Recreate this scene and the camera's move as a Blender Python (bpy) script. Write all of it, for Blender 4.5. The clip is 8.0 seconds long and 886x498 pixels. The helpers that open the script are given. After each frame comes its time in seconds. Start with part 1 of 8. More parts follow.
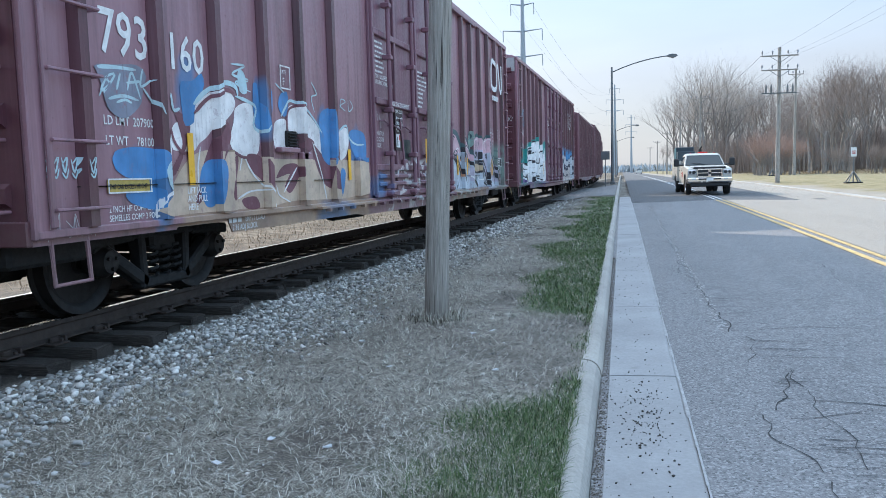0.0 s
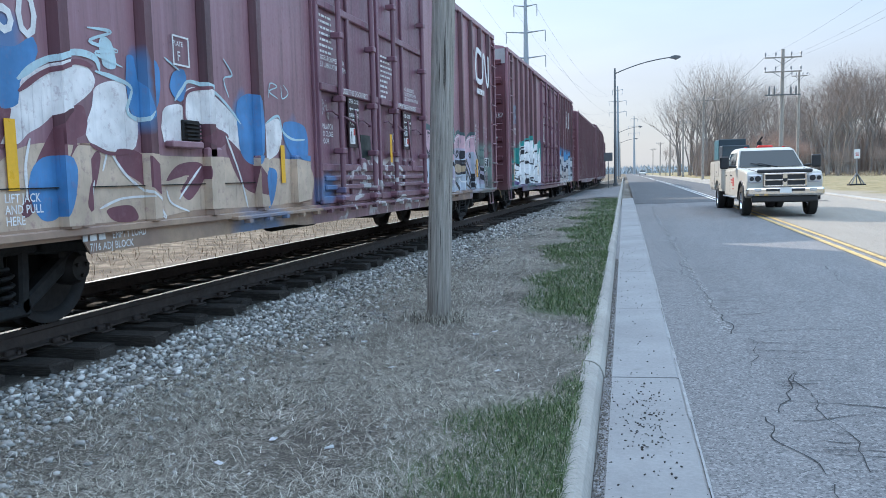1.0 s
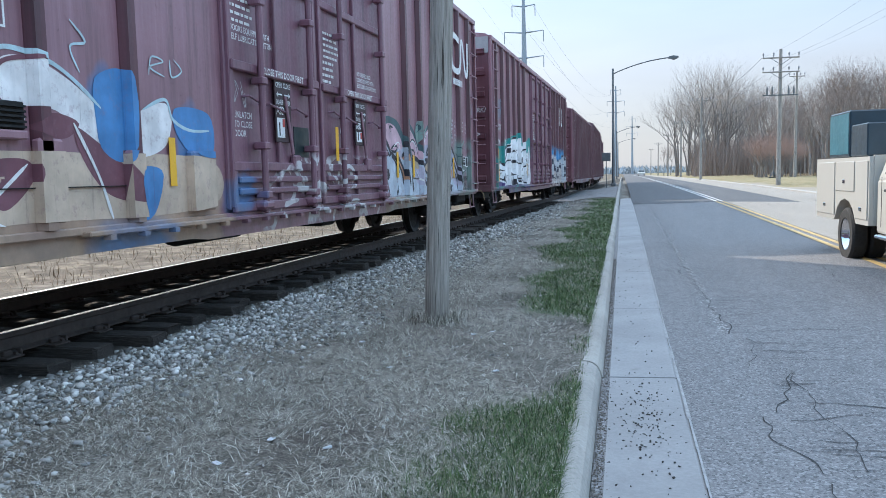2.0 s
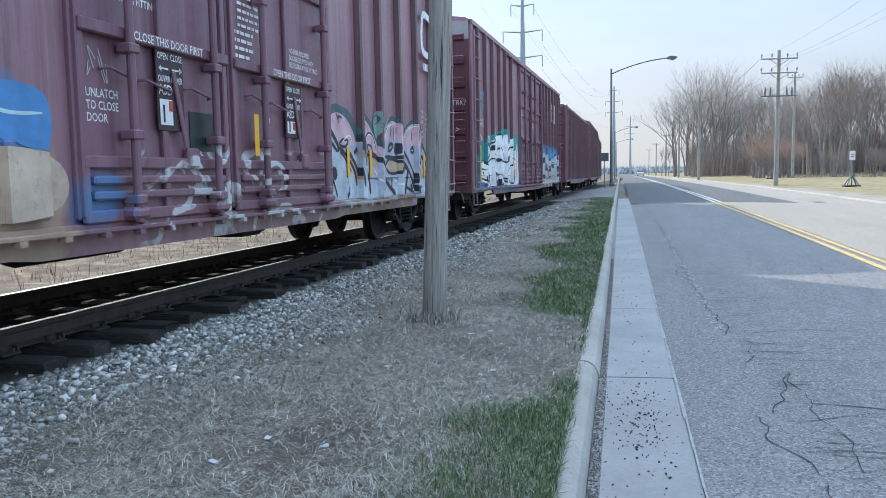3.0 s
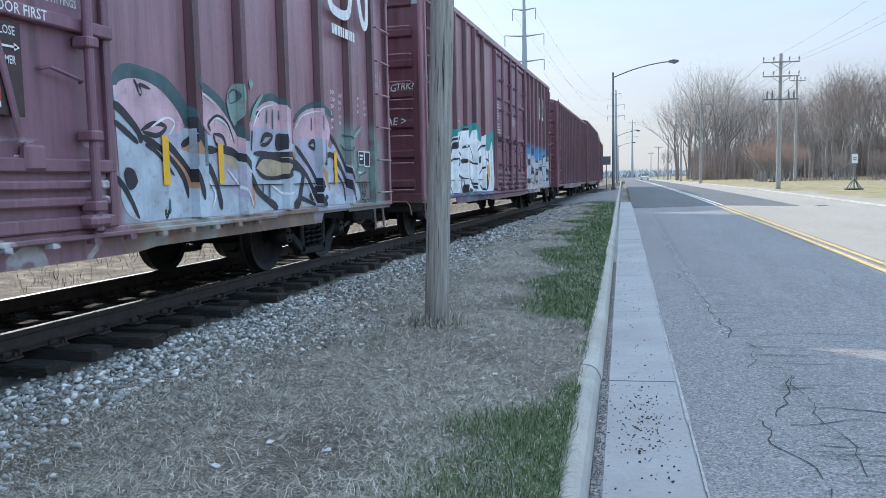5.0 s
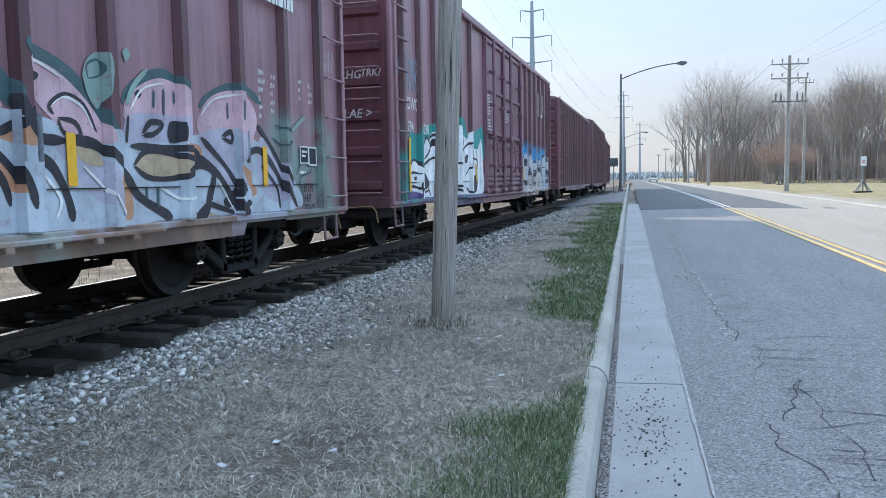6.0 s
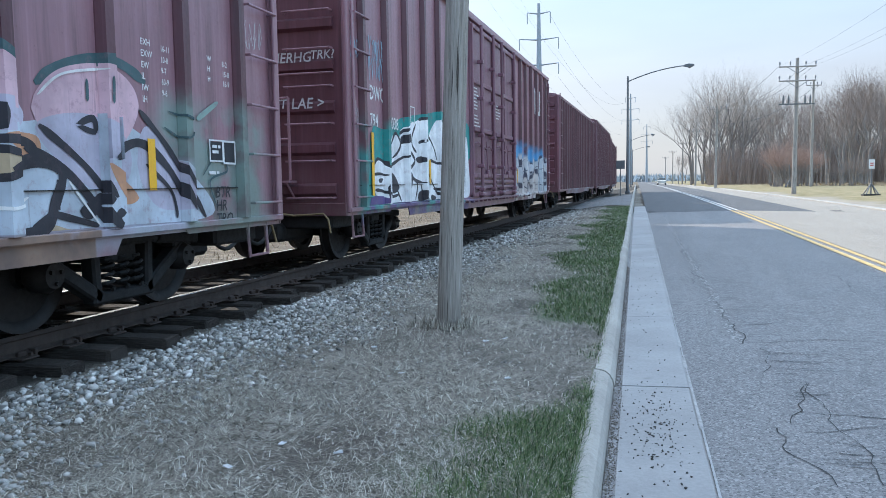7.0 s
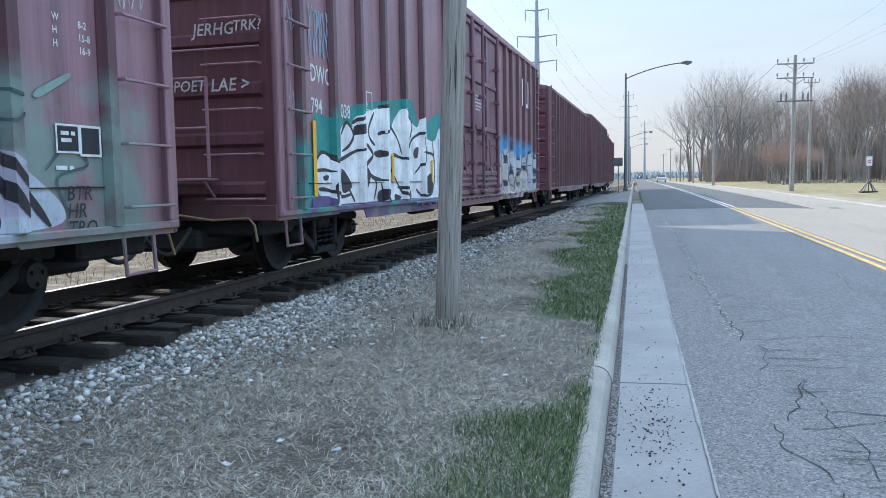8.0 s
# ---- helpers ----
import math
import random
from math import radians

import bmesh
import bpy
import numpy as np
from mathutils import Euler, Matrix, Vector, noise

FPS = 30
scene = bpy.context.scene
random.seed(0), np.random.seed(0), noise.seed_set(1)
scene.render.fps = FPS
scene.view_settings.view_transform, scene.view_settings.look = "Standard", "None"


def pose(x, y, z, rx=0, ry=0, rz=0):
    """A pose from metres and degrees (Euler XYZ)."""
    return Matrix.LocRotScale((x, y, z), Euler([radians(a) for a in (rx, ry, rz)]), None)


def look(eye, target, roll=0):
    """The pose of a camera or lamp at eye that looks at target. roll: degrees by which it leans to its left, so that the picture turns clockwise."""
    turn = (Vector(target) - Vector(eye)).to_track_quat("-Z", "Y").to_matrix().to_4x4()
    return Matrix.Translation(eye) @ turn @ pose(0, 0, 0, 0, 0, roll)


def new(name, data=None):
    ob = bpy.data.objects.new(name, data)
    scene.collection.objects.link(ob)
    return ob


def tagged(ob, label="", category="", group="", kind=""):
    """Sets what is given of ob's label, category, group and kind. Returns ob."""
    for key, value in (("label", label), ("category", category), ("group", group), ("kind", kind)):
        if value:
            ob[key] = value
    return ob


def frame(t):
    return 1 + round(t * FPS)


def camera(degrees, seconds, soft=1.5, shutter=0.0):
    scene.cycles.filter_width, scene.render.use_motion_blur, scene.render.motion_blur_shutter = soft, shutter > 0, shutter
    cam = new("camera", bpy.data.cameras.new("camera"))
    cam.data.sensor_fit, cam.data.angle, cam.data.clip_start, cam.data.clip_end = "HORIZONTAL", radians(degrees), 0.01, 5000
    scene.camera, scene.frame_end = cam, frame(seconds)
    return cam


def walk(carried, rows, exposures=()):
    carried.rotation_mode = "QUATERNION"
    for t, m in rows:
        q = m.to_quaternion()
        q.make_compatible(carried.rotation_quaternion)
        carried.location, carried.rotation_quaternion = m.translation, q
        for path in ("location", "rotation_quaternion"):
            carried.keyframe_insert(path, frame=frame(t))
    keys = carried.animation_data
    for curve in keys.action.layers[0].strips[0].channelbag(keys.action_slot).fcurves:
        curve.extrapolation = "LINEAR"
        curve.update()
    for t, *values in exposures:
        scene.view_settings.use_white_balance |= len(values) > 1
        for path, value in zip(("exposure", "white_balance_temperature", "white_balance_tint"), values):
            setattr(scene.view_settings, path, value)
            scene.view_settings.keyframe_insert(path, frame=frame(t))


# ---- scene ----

# ---- camera ----
EYE = Vector((0.0, 0.0, 1.55))


def aim(left, down, lean):
    """The camera's pose from its turn to the left, its tilt down and its lean, in degrees."""
    a, b = radians(left), radians(down)
    way = Vector((-math.sin(a) * math.cos(b), math.cos(a) * math.cos(b), -math.sin(b)))
    return look(EYE, EYE + way, lean)


cam = camera(58.06, 8.0, soft=0.6)
walk(cam, [
    (0.0, aim(14.80, 5.23, -1.56)),
    (0.5, aim(14.92, 5.20, -1.42)),
    (1.0, aim(14.98, 5.15, -1.43)),
    (1.5, aim(14.92, 5.13, -1.49)),
    (3.0, aim(14.68, 5.21, -1.12)),
    (3.5, aim(14.75, 5.12, -1.06)),
    (4.0, aim(14.79, 4.98, -1.15)),
    (4.5, aim(14.74, 4.94, -1.26)),
    (6.0, aim(15.31, 4.85, -0.99)),
    (6.5, aim(15.60, 4.72, -0.93)),
    (7.0, aim(15.76, 4.69, -0.88)),
    (7.5, aim(15.74, 4.73, -0.86)),
    (8.0, aim(15.62, 4.89, -0.90)),
], exposures=[(0.0, 0.75, 5480, 10), (8.0, 0.75, 5480, 10)])

# ---- light ----
SUN_LEFT, SUN_UP = radians(47.5), radians(27.6)
world = bpy.data.worlds.new("world")
scene.world = world
world.use_nodes = True
wn = world.node_tree.nodes
sky = wn.new("ShaderNodeTexSky")
sky.sky_type, sky.sun_disc = "NISHITA", False
sky.sun_elevation, sky.sun_rotation = SUN_UP, -SUN_LEFT
sky.air_density, sky.dust_density, sky.ozone_density = 1.0, 2.5, 1.5
wl = world.node_tree.links
# thin bright cloud: paler and dimmer at the horizon, brighter overhead
up = wn.new("ShaderNodeSeparateXYZ")
wl.new(wn.new("ShaderNodeTexCoord").outputs["Generated"], up.inputs[0])
veil = wn.new("ShaderNodeValToRGB")
wl.new(up.outputs["Z"], veil.inputs[0])
for stop, (at, tone) in zip([veil.color_ramp.elements[0], veil.color_ramp.elements[1], veil.color_ramp.elements.new(0.12), veil.color_ramp.elements.new(0.22), veil.color_ramp.elements.new(0.4)],
                            ((0.0, (0.355, 0.335, 0.308)), (1.0, (0.62, 1.14, 1.62)), (0.12, (0.345, 0.330, 0.312)), (0.22, (0.365, 0.41, 0.42)), (0.4, (0.43, 0.75, 1.02)))):
    stop.position, stop.color = at, (*tone, 1)
wisps = wn.new("ShaderNodeTexNoise")
wisps.inputs["Scale"].default_value, wisps.inputs["Detail"].default_value = 2.5, 6
stretch = wn.new("ShaderNodeVectorMath")
stretch.operation = "MULTIPLY"
stretch.inputs[1].default_value = (1, 1, 5)
wl.new(wn["Texture Coordinate"].outputs["Generated"], stretch.inputs[0])
wl.new(stretch.outputs[0], wisps.inputs["Vector"])
soft_cloud = wn.new("ShaderNodeMapRange")
for i, q in enumerate((None, 0.35, 0.7, 0.94, 1.1)):
    if q is not None:
        soft_cloud.inputs[i].default_value = q
wl.new(wisps.outputs["Fac"], soft_cloud.inputs[0])
cloudy = wn.new("ShaderNodeVectorMath")
cloudy.operation = "SCALE"
wl.new(veil.outputs["Color"], cloudy.inputs[0])
wl.new(soft_cloud.outputs[0], cloudy.inputs["Scale"])
blue_air = wn.new("ShaderNodeVectorMath")
blue_air.operation = "SCALE"
blue_air.inputs["Scale"].default_value = 0.028
wl.new(sky.outputs["Color"], blue_air.inputs[0])
both = wn.new("ShaderNodeVectorMath")
wl.new(cloudy.outputs[0], both.inputs[0])
wl.new(blue_air.outputs[0], both.inputs[1])
wl.new(both.outputs[0], wn["Background"].inputs["Color"])
wn["Background"].inputs["Strength"].default_value = 1.0
sun = new("sun", bpy.data.lights.new("sun", "SUN"))
sun.data.energy, sun.data.angle, sun.data.color = 3.5, radians(0.6), (1.0, 0.82, 0.60)
sun.matrix_world = look((0, 0, 60), (math.sin(SUN_LEFT) * 60, -math.cos(SUN_LEFT) * 60, 60 - 60 * math.tan(SUN_UP)))


# ---- material tools ----
class Nodes:
    """A short way to write a material's nodes."""

    def __init__(self, name, rough=0.8, metal=0.0, spec=0.5):
        self.m = bpy.data.materials.new(name)
        self.m.use_nodes = True
        self.t = self.m.node_tree
        self.b = self.t.nodes["Principled BSDF"]
        self.b.inputs["Roughness"].default_value = rough
        self.b.inputs["Metallic"].default_value = metal
        self.b.inputs["Specular IOR Level"].default_value = spec
        self.co = self.t.nodes.new("ShaderNodeTexCoord").outputs["Object"]

    def put(self, socket, v):
        if isinstance(v, bpy.types.NodeSocket):
            self.t.links.new(v, socket)
        elif isinstance(v, tuple) and len(v) == 3 and socket.type == "RGBA":
            socket.default_value = (*v, 1)
        else:
            socket.default_value = v

    def math(self, op, a, b=0.0, c=0.0, clamp=False):
        n = self.t.nodes.new("ShaderNodeMath")
        n.operation, n.use_clamp = op, clamp
        for i, v in enumerate((a, b, c)):
            self.put(n.inputs[i], v)
        return n.outputs[0]

    def ramp(self, v, lo, hi, a=0.0, b=1.0):
        n = self.t.nodes.new("ShaderNodeMapRange")
        for i, q in enumerate((v, lo, hi, a, b)):
            self.put(n.inputs[i], q)
        return n.outputs[0]

    def noise(self, scale, detail=4.0, rough=0.55, co=None, stretch=None, distort=0.0):
        n = self.t.nodes.new("ShaderNodeTexNoise")
        src = co or self.co
        if stretch:
            src = self.vec("MULTIPLY", src, stretch)
        self.t.links.new(src, n.inputs["Vector"])
        n.inputs["Scale"].default_value, n.inputs["Detail"].default_value = scale, detail
        n.inputs["Roughness"].default_value, n.inputs["Distortion"].default_value = rough, distort
        return n.outputs["Fac"]

    def cells(self, scale, feature="F1", co=None, stretch=None, out="Color"):
        n = self.t.nodes.new("ShaderNodeTexVoronoi")
        n.feature = feature
        src = co or self.co
        if stretch:
            src = self.vec("MULTIPLY", src, stretch)
        self.t.links.new(src, n.inputs["Vector"])
        n.inputs["Scale"].default_value = scale
        return n.outputs[out]

    def vec(self, op, a, b):
        n = self.t.nodes.new("ShaderNodeVectorMath")
        n.operation = op
        self.put(n.inputs[0], a)
        self.put(n.inputs[1], b)
        return n.outputs[0]

    def split(self, v):
        n = self.t.nodes.new("ShaderNodeSeparateXYZ")
        self.put(n.inputs[0], v)
        return n.outputs

    def mix(self, f, a, b, blend="MIX"):
        n = self.t.nodes.new("ShaderNodeMix")
        n.data_type, n.blend_type = "RGBA", blend
        self.put(n.inputs["Factor"], f)
        self.put(n.inputs["A"], a)
        self.put(n.inputs["B"], b)
        return n.outputs["Result"]

    def colours(self, f, *stops):
        n = self.t.nodes.new("ShaderNodeValToRGB")
        self.put(n.inputs[0], f)
        e = n.color_ramp.elements
        while len(e) < len(stops):
            e.new(0.5)
        for q, (at, c) in zip(e, stops):
            q.position, q.color = at, (*c, 1)
        return n.outputs["Color"]

    def each(self):
        return self.t.nodes.new("ShaderNodeObjectInfo").outputs["Random"]

    def island(self):
        return self.t.nodes.new("ShaderNodeNewGeometry").outputs["Random Per Island"]

    def bump(self, h, strength=0.4, distance=0.01):
        n = self.t.nodes.new("ShaderNodeBump")
        n.inputs["Strength"].default_value, n.inputs["Distance"].default_value = strength, distance
        self.put(n.inputs["Height"], h)
        self.t.links.new(n.outputs[0], self.b.inputs["Normal"])

    def done(self, colour, rough=None):
        self.put(self.b.inputs["Base Color"], colour)
        if rough is not None:
            self.put(self.b.inputs["Roughness"], rough)
        return self.m


def plain(name, colour, rough=0.6, metal=0.0, vary=0.25, scale=3.0, bump=0.0, each=False):
    """A painted, metal or plastic surface with faint stains and grain."""
    n = Nodes(name, rough, metal)
    dark = tuple(c * (1 - vary) for c in colour)
    light = tuple(min(1, c * (1 + vary * 0.6)) for c in colour)
    f = n.math("ADD", n.math("MULTIPLY", n.noise(scale), 0.6), n.math("MULTIPLY", n.noise(scale * 14), 0.4))
    if each:
        f = n.math("ADD", n.math("MULTIPLY", f, 0.5), n.math("MULTIPLY", n.each(), 0.5))
    if bump:
        n.bump(n.noise(scale * 20), bump, 0.004)
    return n.done(n.mix(n.ramp(f, 0.3, 0.7), dark, light), n.ramp(n.noise(scale * 3), 0.3, 0.7, max(0.02, rough - 0.1), min(1, rough + 0.1)))


# ---- mesh tools ----
class Shape:
    """Vertices and faces of one mesh in the making."""

    def __init__(self):
        self.v, self.f = [], []

    def add(self, vs, fs, m=None):
        k = len(self.v)
        self.v += [tuple(m @ Vector(p)) for p in vs] if m else [tuple(p) for p in vs]
        self.f += [tuple(i + k for i in f) for f in fs]
        return self

    def box(self, x0, x1, y0, y1, z0, z1, bevel=0.0, m=None):
        lo, hi = (min(x0, x1), min(y0, y1), min(z0, z1)), (max(x0, x1), max(y0, y1), max(z0, z1))
        if bevel <= 0:
            vs = [((lo, hi)[a][0], (lo, hi)[b][1], (lo, hi)[c][2]) for a in (0, 1) for b in (0, 1) for c in (0, 1)]
            return self.add(vs, [(0, 1, 3, 2), (4, 6, 7, 5), (0, 4, 5, 1), (2, 3, 7, 6), (0, 2, 6, 4), (1, 5, 7, 3)], m)
        bm = bmesh.new()
        e = min(bevel, 0.45 * min(h - l for l, h in zip(lo, hi)))
        for a in (0, 1):
            for b in (0, 1):
                for c in (0, 1):
                    s = (a, b, c)
                    for k in range(3):
                        bm.verts.new([(hi[i] if s[i] else lo[i]) - (0 if i == k else (e if s[i] else -e)) for i in range(3)])
        bmesh.ops.convex_hull(bm, input=bm.verts[:])
        bmesh.ops.dissolve_limit(bm, angle_limit=0.01, verts=bm.verts[:], edges=bm.edges[:])
        bm.verts.index_update()
        self.add([v.co[:] for v in bm.verts], [[v.index for v in f.verts] for f in bm.faces], m)
        bm.free()
        return self

    def rod(self, a, b, r0, r1=None, n=8, caps=True):
        """A round bar from a to b."""
        a, b, r1 = Vector(a), Vector(b), r0 if r1 is None else r1
        q = (b - a).to_track_quat("Z", "Y").to_matrix()
        k = len(self.v)
        for p, r in ((a, r0), (b, r1)):
            self.v += [tuple(p + q @ Vector((r * math.cos(6.2832 * i / n), r * math.sin(6.2832 * i / n), 0))) for i in range(n)]
        self.f += [(k + i, k + (i + 1) % n, k + n + (i + 1) % n, k + n + i) for i in range(n)]
        if caps:
            self.f += [tuple(k + i for i in reversed(range(n))), tuple(k + n + i for i in range(n))]
        return self

    def bent(self, pts, r, n=8):
        """A bent round bar, one closed tube along its points."""
        pts = [Vector(p) for p in pts]
        k = len(self.v)
        for i, p in enumerate(pts):
            d = (pts[min(i + 1, len(pts) - 1)] - pts[max(i - 1, 0)]).normalized()
            side = d.cross(Vector((0.31, 0.17, 0.94)) if abs(d.z) < 0.9 else Vector((1, 0.1, 0))).normalized()
            top = side.cross(d)
            self.v += [tuple(p + (side * math.cos(6.2832 * j / n) + top * math.sin(6.2832 * j / n)) * r) for j in range(n)]
        self.f += [(k + i * n + j, k + i * n + (j + 1) % n, k + (i + 1) * n + (j + 1) % n, k + (i + 1) * n + j) for i in range(len(pts) - 1) for j in range(n)]
        self.f += [tuple(k + j for j in reversed(range(n))), tuple(k + (len(pts) - 1) * n + j for j in range(n))]
        return self

    def turned(self, profile, n=24, m=None, caps=True):
        """A body turned about z from (radius, height) pairs."""
        vs = [(r * math.cos(6.2832 * i / n), r * math.sin(6.2832 * i / n), z) for r, z in profile for i in range(n)]
        fs = [(j * n + i, j * n + (i + 1) % n, (j + 1) * n + (i + 1) % n, (j + 1) * n + i) for j in range(len(profile) - 1) for i in range(n)]
        if caps:
            fs += [tuple(reversed(range(n))), tuple(range((len(profile) - 1) * n, len(profile) * n))]
        return self.add(vs, fs, m)

    def slab(self, outline, axis, lo, hi, m=None):
        """An outline (pairs) drawn out along an axis."""
        n = len(outline)
        put = {"x": lambda a, b, d: (d, a, b), "y": lambda a, b, d: (a, d, b), "z": lambda a, b, d: (a, b, d)}[axis]
        vs = [put(a, b, d) for d in (lo, hi) for a, b in outline]
        fs = [(i, (i + 1) % n, n + (i + 1) % n, n + i) for i in range(n)] + [tuple(reversed(range(n))), tuple(range(n, 2 * n))]
        return self.add(vs, fs, m)

    def mesh(self, name, material, smooth=False):
        me = bpy.data.meshes.new(name)
        me.from_pydata(self.v, [], self.f)
        bm = bmesh.new()
        bm.from_mesh(me)
        if len(bm.faces) < 20000:
            bmesh.ops.recalc_face_normals(bm, faces=bm.faces[:])
        bm.to_mesh(me)
        bm.free()
        me.materials.append(material)
        if smooth:
            me.polygons.foreach_set("use_smooth", [True] * len(me.polygons))
            me.set_sharp_from_angle(angle=radians(40))
        return me


def part(name, shape, material, parent, label="", smooth=False):
    """One mesh object under a thing or under a part."""
    ob = new(name, shape if isinstance(shape, bpy.types.Mesh) else shape.mesh(name, material, smooth))
    ob.parent = parent
    return tagged(ob, label)


def thing(name, label, category, m=None, group="", kind="", shape=None, material=None, smooth=False):
    """A top-level thing: a mesh of its own, or an Empty at its base."""
    ob = new(name, shape.mesh(name, material, smooth) if shape else None)
    if m:
        ob.matrix_basis = m
    return tagged(ob, label, category, group, kind)


def quads(name, verts, faces, material, smooth=False):
    """A mesh straight from arrays of vertices (n x 3) and faces (m x k)."""
    me = bpy.data.meshes.new(name)
    verts, faces = np.asarray(verts, np.float32), np.asarray(faces, np.int32)
    k = faces.shape[1]
    me.vertices.add(len(verts)), me.loops.add(faces.size), me.polygons.add(len(faces))
    me.vertices.foreach_set("co", verts.ravel())
    me.loops.foreach_set("vertex_index", faces.ravel())
    me.polygons.foreach_set("loop_start", np.arange(0, faces.size, k, dtype=np.int32))
    me.update(calc_edges=True)
    if smooth:
        me.polygons.foreach_set("use_smooth", [True] * len(faces))
    me.materials.append(material)
    return me


def writing(words, size, material, name="stencil", spread=1.0, shear=0.0, gap=1.0, bold=0.012):
    """A mesh of lettering in the built-in font: runs along +y, stands along +z, faces +x."""
    c = bpy.data.curves.new(name, "FONT")
    c.body, c.size, c.shear, c.space_line, c.space_character = words, size, shear, gap, 1.02
    c.resolution_u, c.offset = 2, bold * size
    ob = bpy.data.objects.new(name, c)
    scene.collection.objects.link(ob)
    me = bpy.data.meshes.new_from_object(ob.evaluated_get(bpy.context.evaluated_depsgraph_get()))
    bpy.data.objects.remove(ob)
    bpy.data.curves.remove(c)
    me.transform(Matrix(((0, 0, 1, 0), (spread, 0, 0, 0), (0, 1, 0, 0), (0, 0, 0, 1))))
    me.materials.clear()
    me.materials.append(material)
    return me

# ---- plan: the road bears a little to the left of the track; y runs along the near track ----
BEAR = 0.0365


def rise(y):
    """The road's height along its run."""
    return 0.5 * (1 - math.exp(-max(y - 8, 0) / 40))


def on_road(u, y, up=0.0):
    """A point of the road, u metres to the right of the eye's line."""
    crown = 0.02 * max(0.0, min(u - 0.4, 7.0 - u, 3.3))
    return (u - BEAR * y, y, rise(y) + crown + up)


def ramp01(v, a, b):
    f = min(1, max(0, (v - a) / (b - a)))
    return f * f * (3 - 2 * f)


def ground_height(x, y):
    u = x + BEAR * y
    verge = rise(y) + 0.125
    if u > 4:
        f = ramp01(u, 9.05, 9.9)
        return (rise(y) - 0.10) * (1 - f) + f * (rise(y) + 0.03 + 0.12 * ramp01(u, 10, 16) + 0.1 * noise.noise((x / 9, y / 9, 0)))
    if u > -0.25:
        return rise(y) - 0.12
    bed = 0.15 + 0.14 * ramp01(y, 25, 60)
    f = ramp01(x, -4.3, -2.6)
    h = verge * f + bed * (1 - f) + 0.02 * noise.noise((x * 1.3, y * 1.3, 3)) * min(1, (-u - 0.2) * 3)
    if x < -7.2:
        h += 0.25 * ramp01(-x, 9, 14) + 0.06 * noise.noise((x / 3, y / 3, 7))
    return h


TRACK_X, RAIL_TOP = -5.64, 0.43


def track_dx(y):
    """How far the track has swung to the left."""
    return -0.00055 * max(0, y - 42) ** 2 if y < 95 else -0.00055 * 53 ** 2 - 0.0583 * (y - 95)


# ---- materials of the ground ----
def mat_ground():
    n = Nodes("dry_ground", 0.95, spec=0.2)
    x, y, z = n.split(n.co)
    u = n.math("ADD", x, n.math("MULTIPLY", y, BEAR))
    fine, mid, big = n.noise(60, 6, 0.7), n.noise(7, 5, 0.6), n.noise(0.9, 4)
    straw = n.colours(n.math("ADD", n.math("MULTIPLY", fine, 0.7), n.math("MULTIPLY", mid, 0.3)), (0.36, (0.03, 0.026, 0.022)), (0.5, (0.19, 0.172, 0.142)), (0.62, (0.52, 0.48, 0.41)))
    straw = n.mix(n.ramp(n.math("ADD", big, n.math("MULTIPLY", n.math("SUBTRACT", mid, 0.5), 0.5)), 0.44, 0.62, 0, 0.65), straw, (0.06, 0.05, 0.042))
    edge = n.math("ADD", u, n.math("MULTIPLY", n.math("SUBTRACT", n.noise(0.8, 3), 0.5), 1.6))
    green = n.colours(fine, (0.3, (0.025, 0.045, 0.015)), (0.6, (0.06, 0.11, 0.03)), (0.8, (0.12, 0.18, 0.06)))
    on = n.math("MULTIPLY", n.math("MULTIPLY", n.ramp(edge, -1.25, -0.8), n.ramp(u, 2.0, 0.5)), n.ramp(y, 40.0, 36.0))
    c = n.mix(n.math("MULTIPLY", on, n.math("MULTIPLY", n.ramp(n.noise(3.0, 5, 0.7), 0.35, 0.6, 0.15, 0.85), n.math("MAXIMUM", n.ramp(y, 5.2, 4.6), n.ramp(y, 7.7, 8.4)))), straw, green)
    # ground turned darker in a strip along the track
    track_strip = n.math("MULTIPLY", n.ramp(x, -7.4, -6.9), n.ramp(x, -4.25, -4.5))
    c = n.mix(track_strip, c, n.colours(fine, (0.3, (0.018, 0.016, 0.014)), (0.7, (0.075, 0.066, 0.056))))
    far = n.ramp(x, -7.0, -9.0)
    c = n.mix(far, c, n.colours(n.noise(3, 6, 0.65), (0.3, (0.06, 0.048, 0.034)), (0.5, (0.13, 0.105, 0.074)), (0.7, (0.30, 0.25, 0.18))))
    right = n.ramp(u, 9.0, 9.5)
    lot = n.colours(n.math("ADD", n.math("MULTIPLY", n.noise(25, 5), 0.5), n.math("MULTIPLY", n.noise(0.5, 3), 0.5)), (0.3, (0.24, 0.205, 0.16)), (0.7, (0.37, 0.325, 0.26)))
    lawn = n.colours(n.noise(1.2, 6, 0.7), (0.3, (0.15, 0.135, 0.06)), (0.5, (0.26, 0.215, 0.115)), (0.75, (0.38, 0.305, 0.185)))
    grassy = n.ramp(n.math("ADD", n.math("ADD", u, n.math("MULTIPLY", y, 0.03)), n.math("MULTIPLY", n.noise(0.25, 3), 5.0)), 14.5, 15.7)
    c = n.mix(right, c, n.mix(grassy, lot, lawn))
    n.bump(n.math("ADD", fine, n.math("MULTIPLY", mid, 2.0)), 0.7, 0.02)
    return n.done(c)


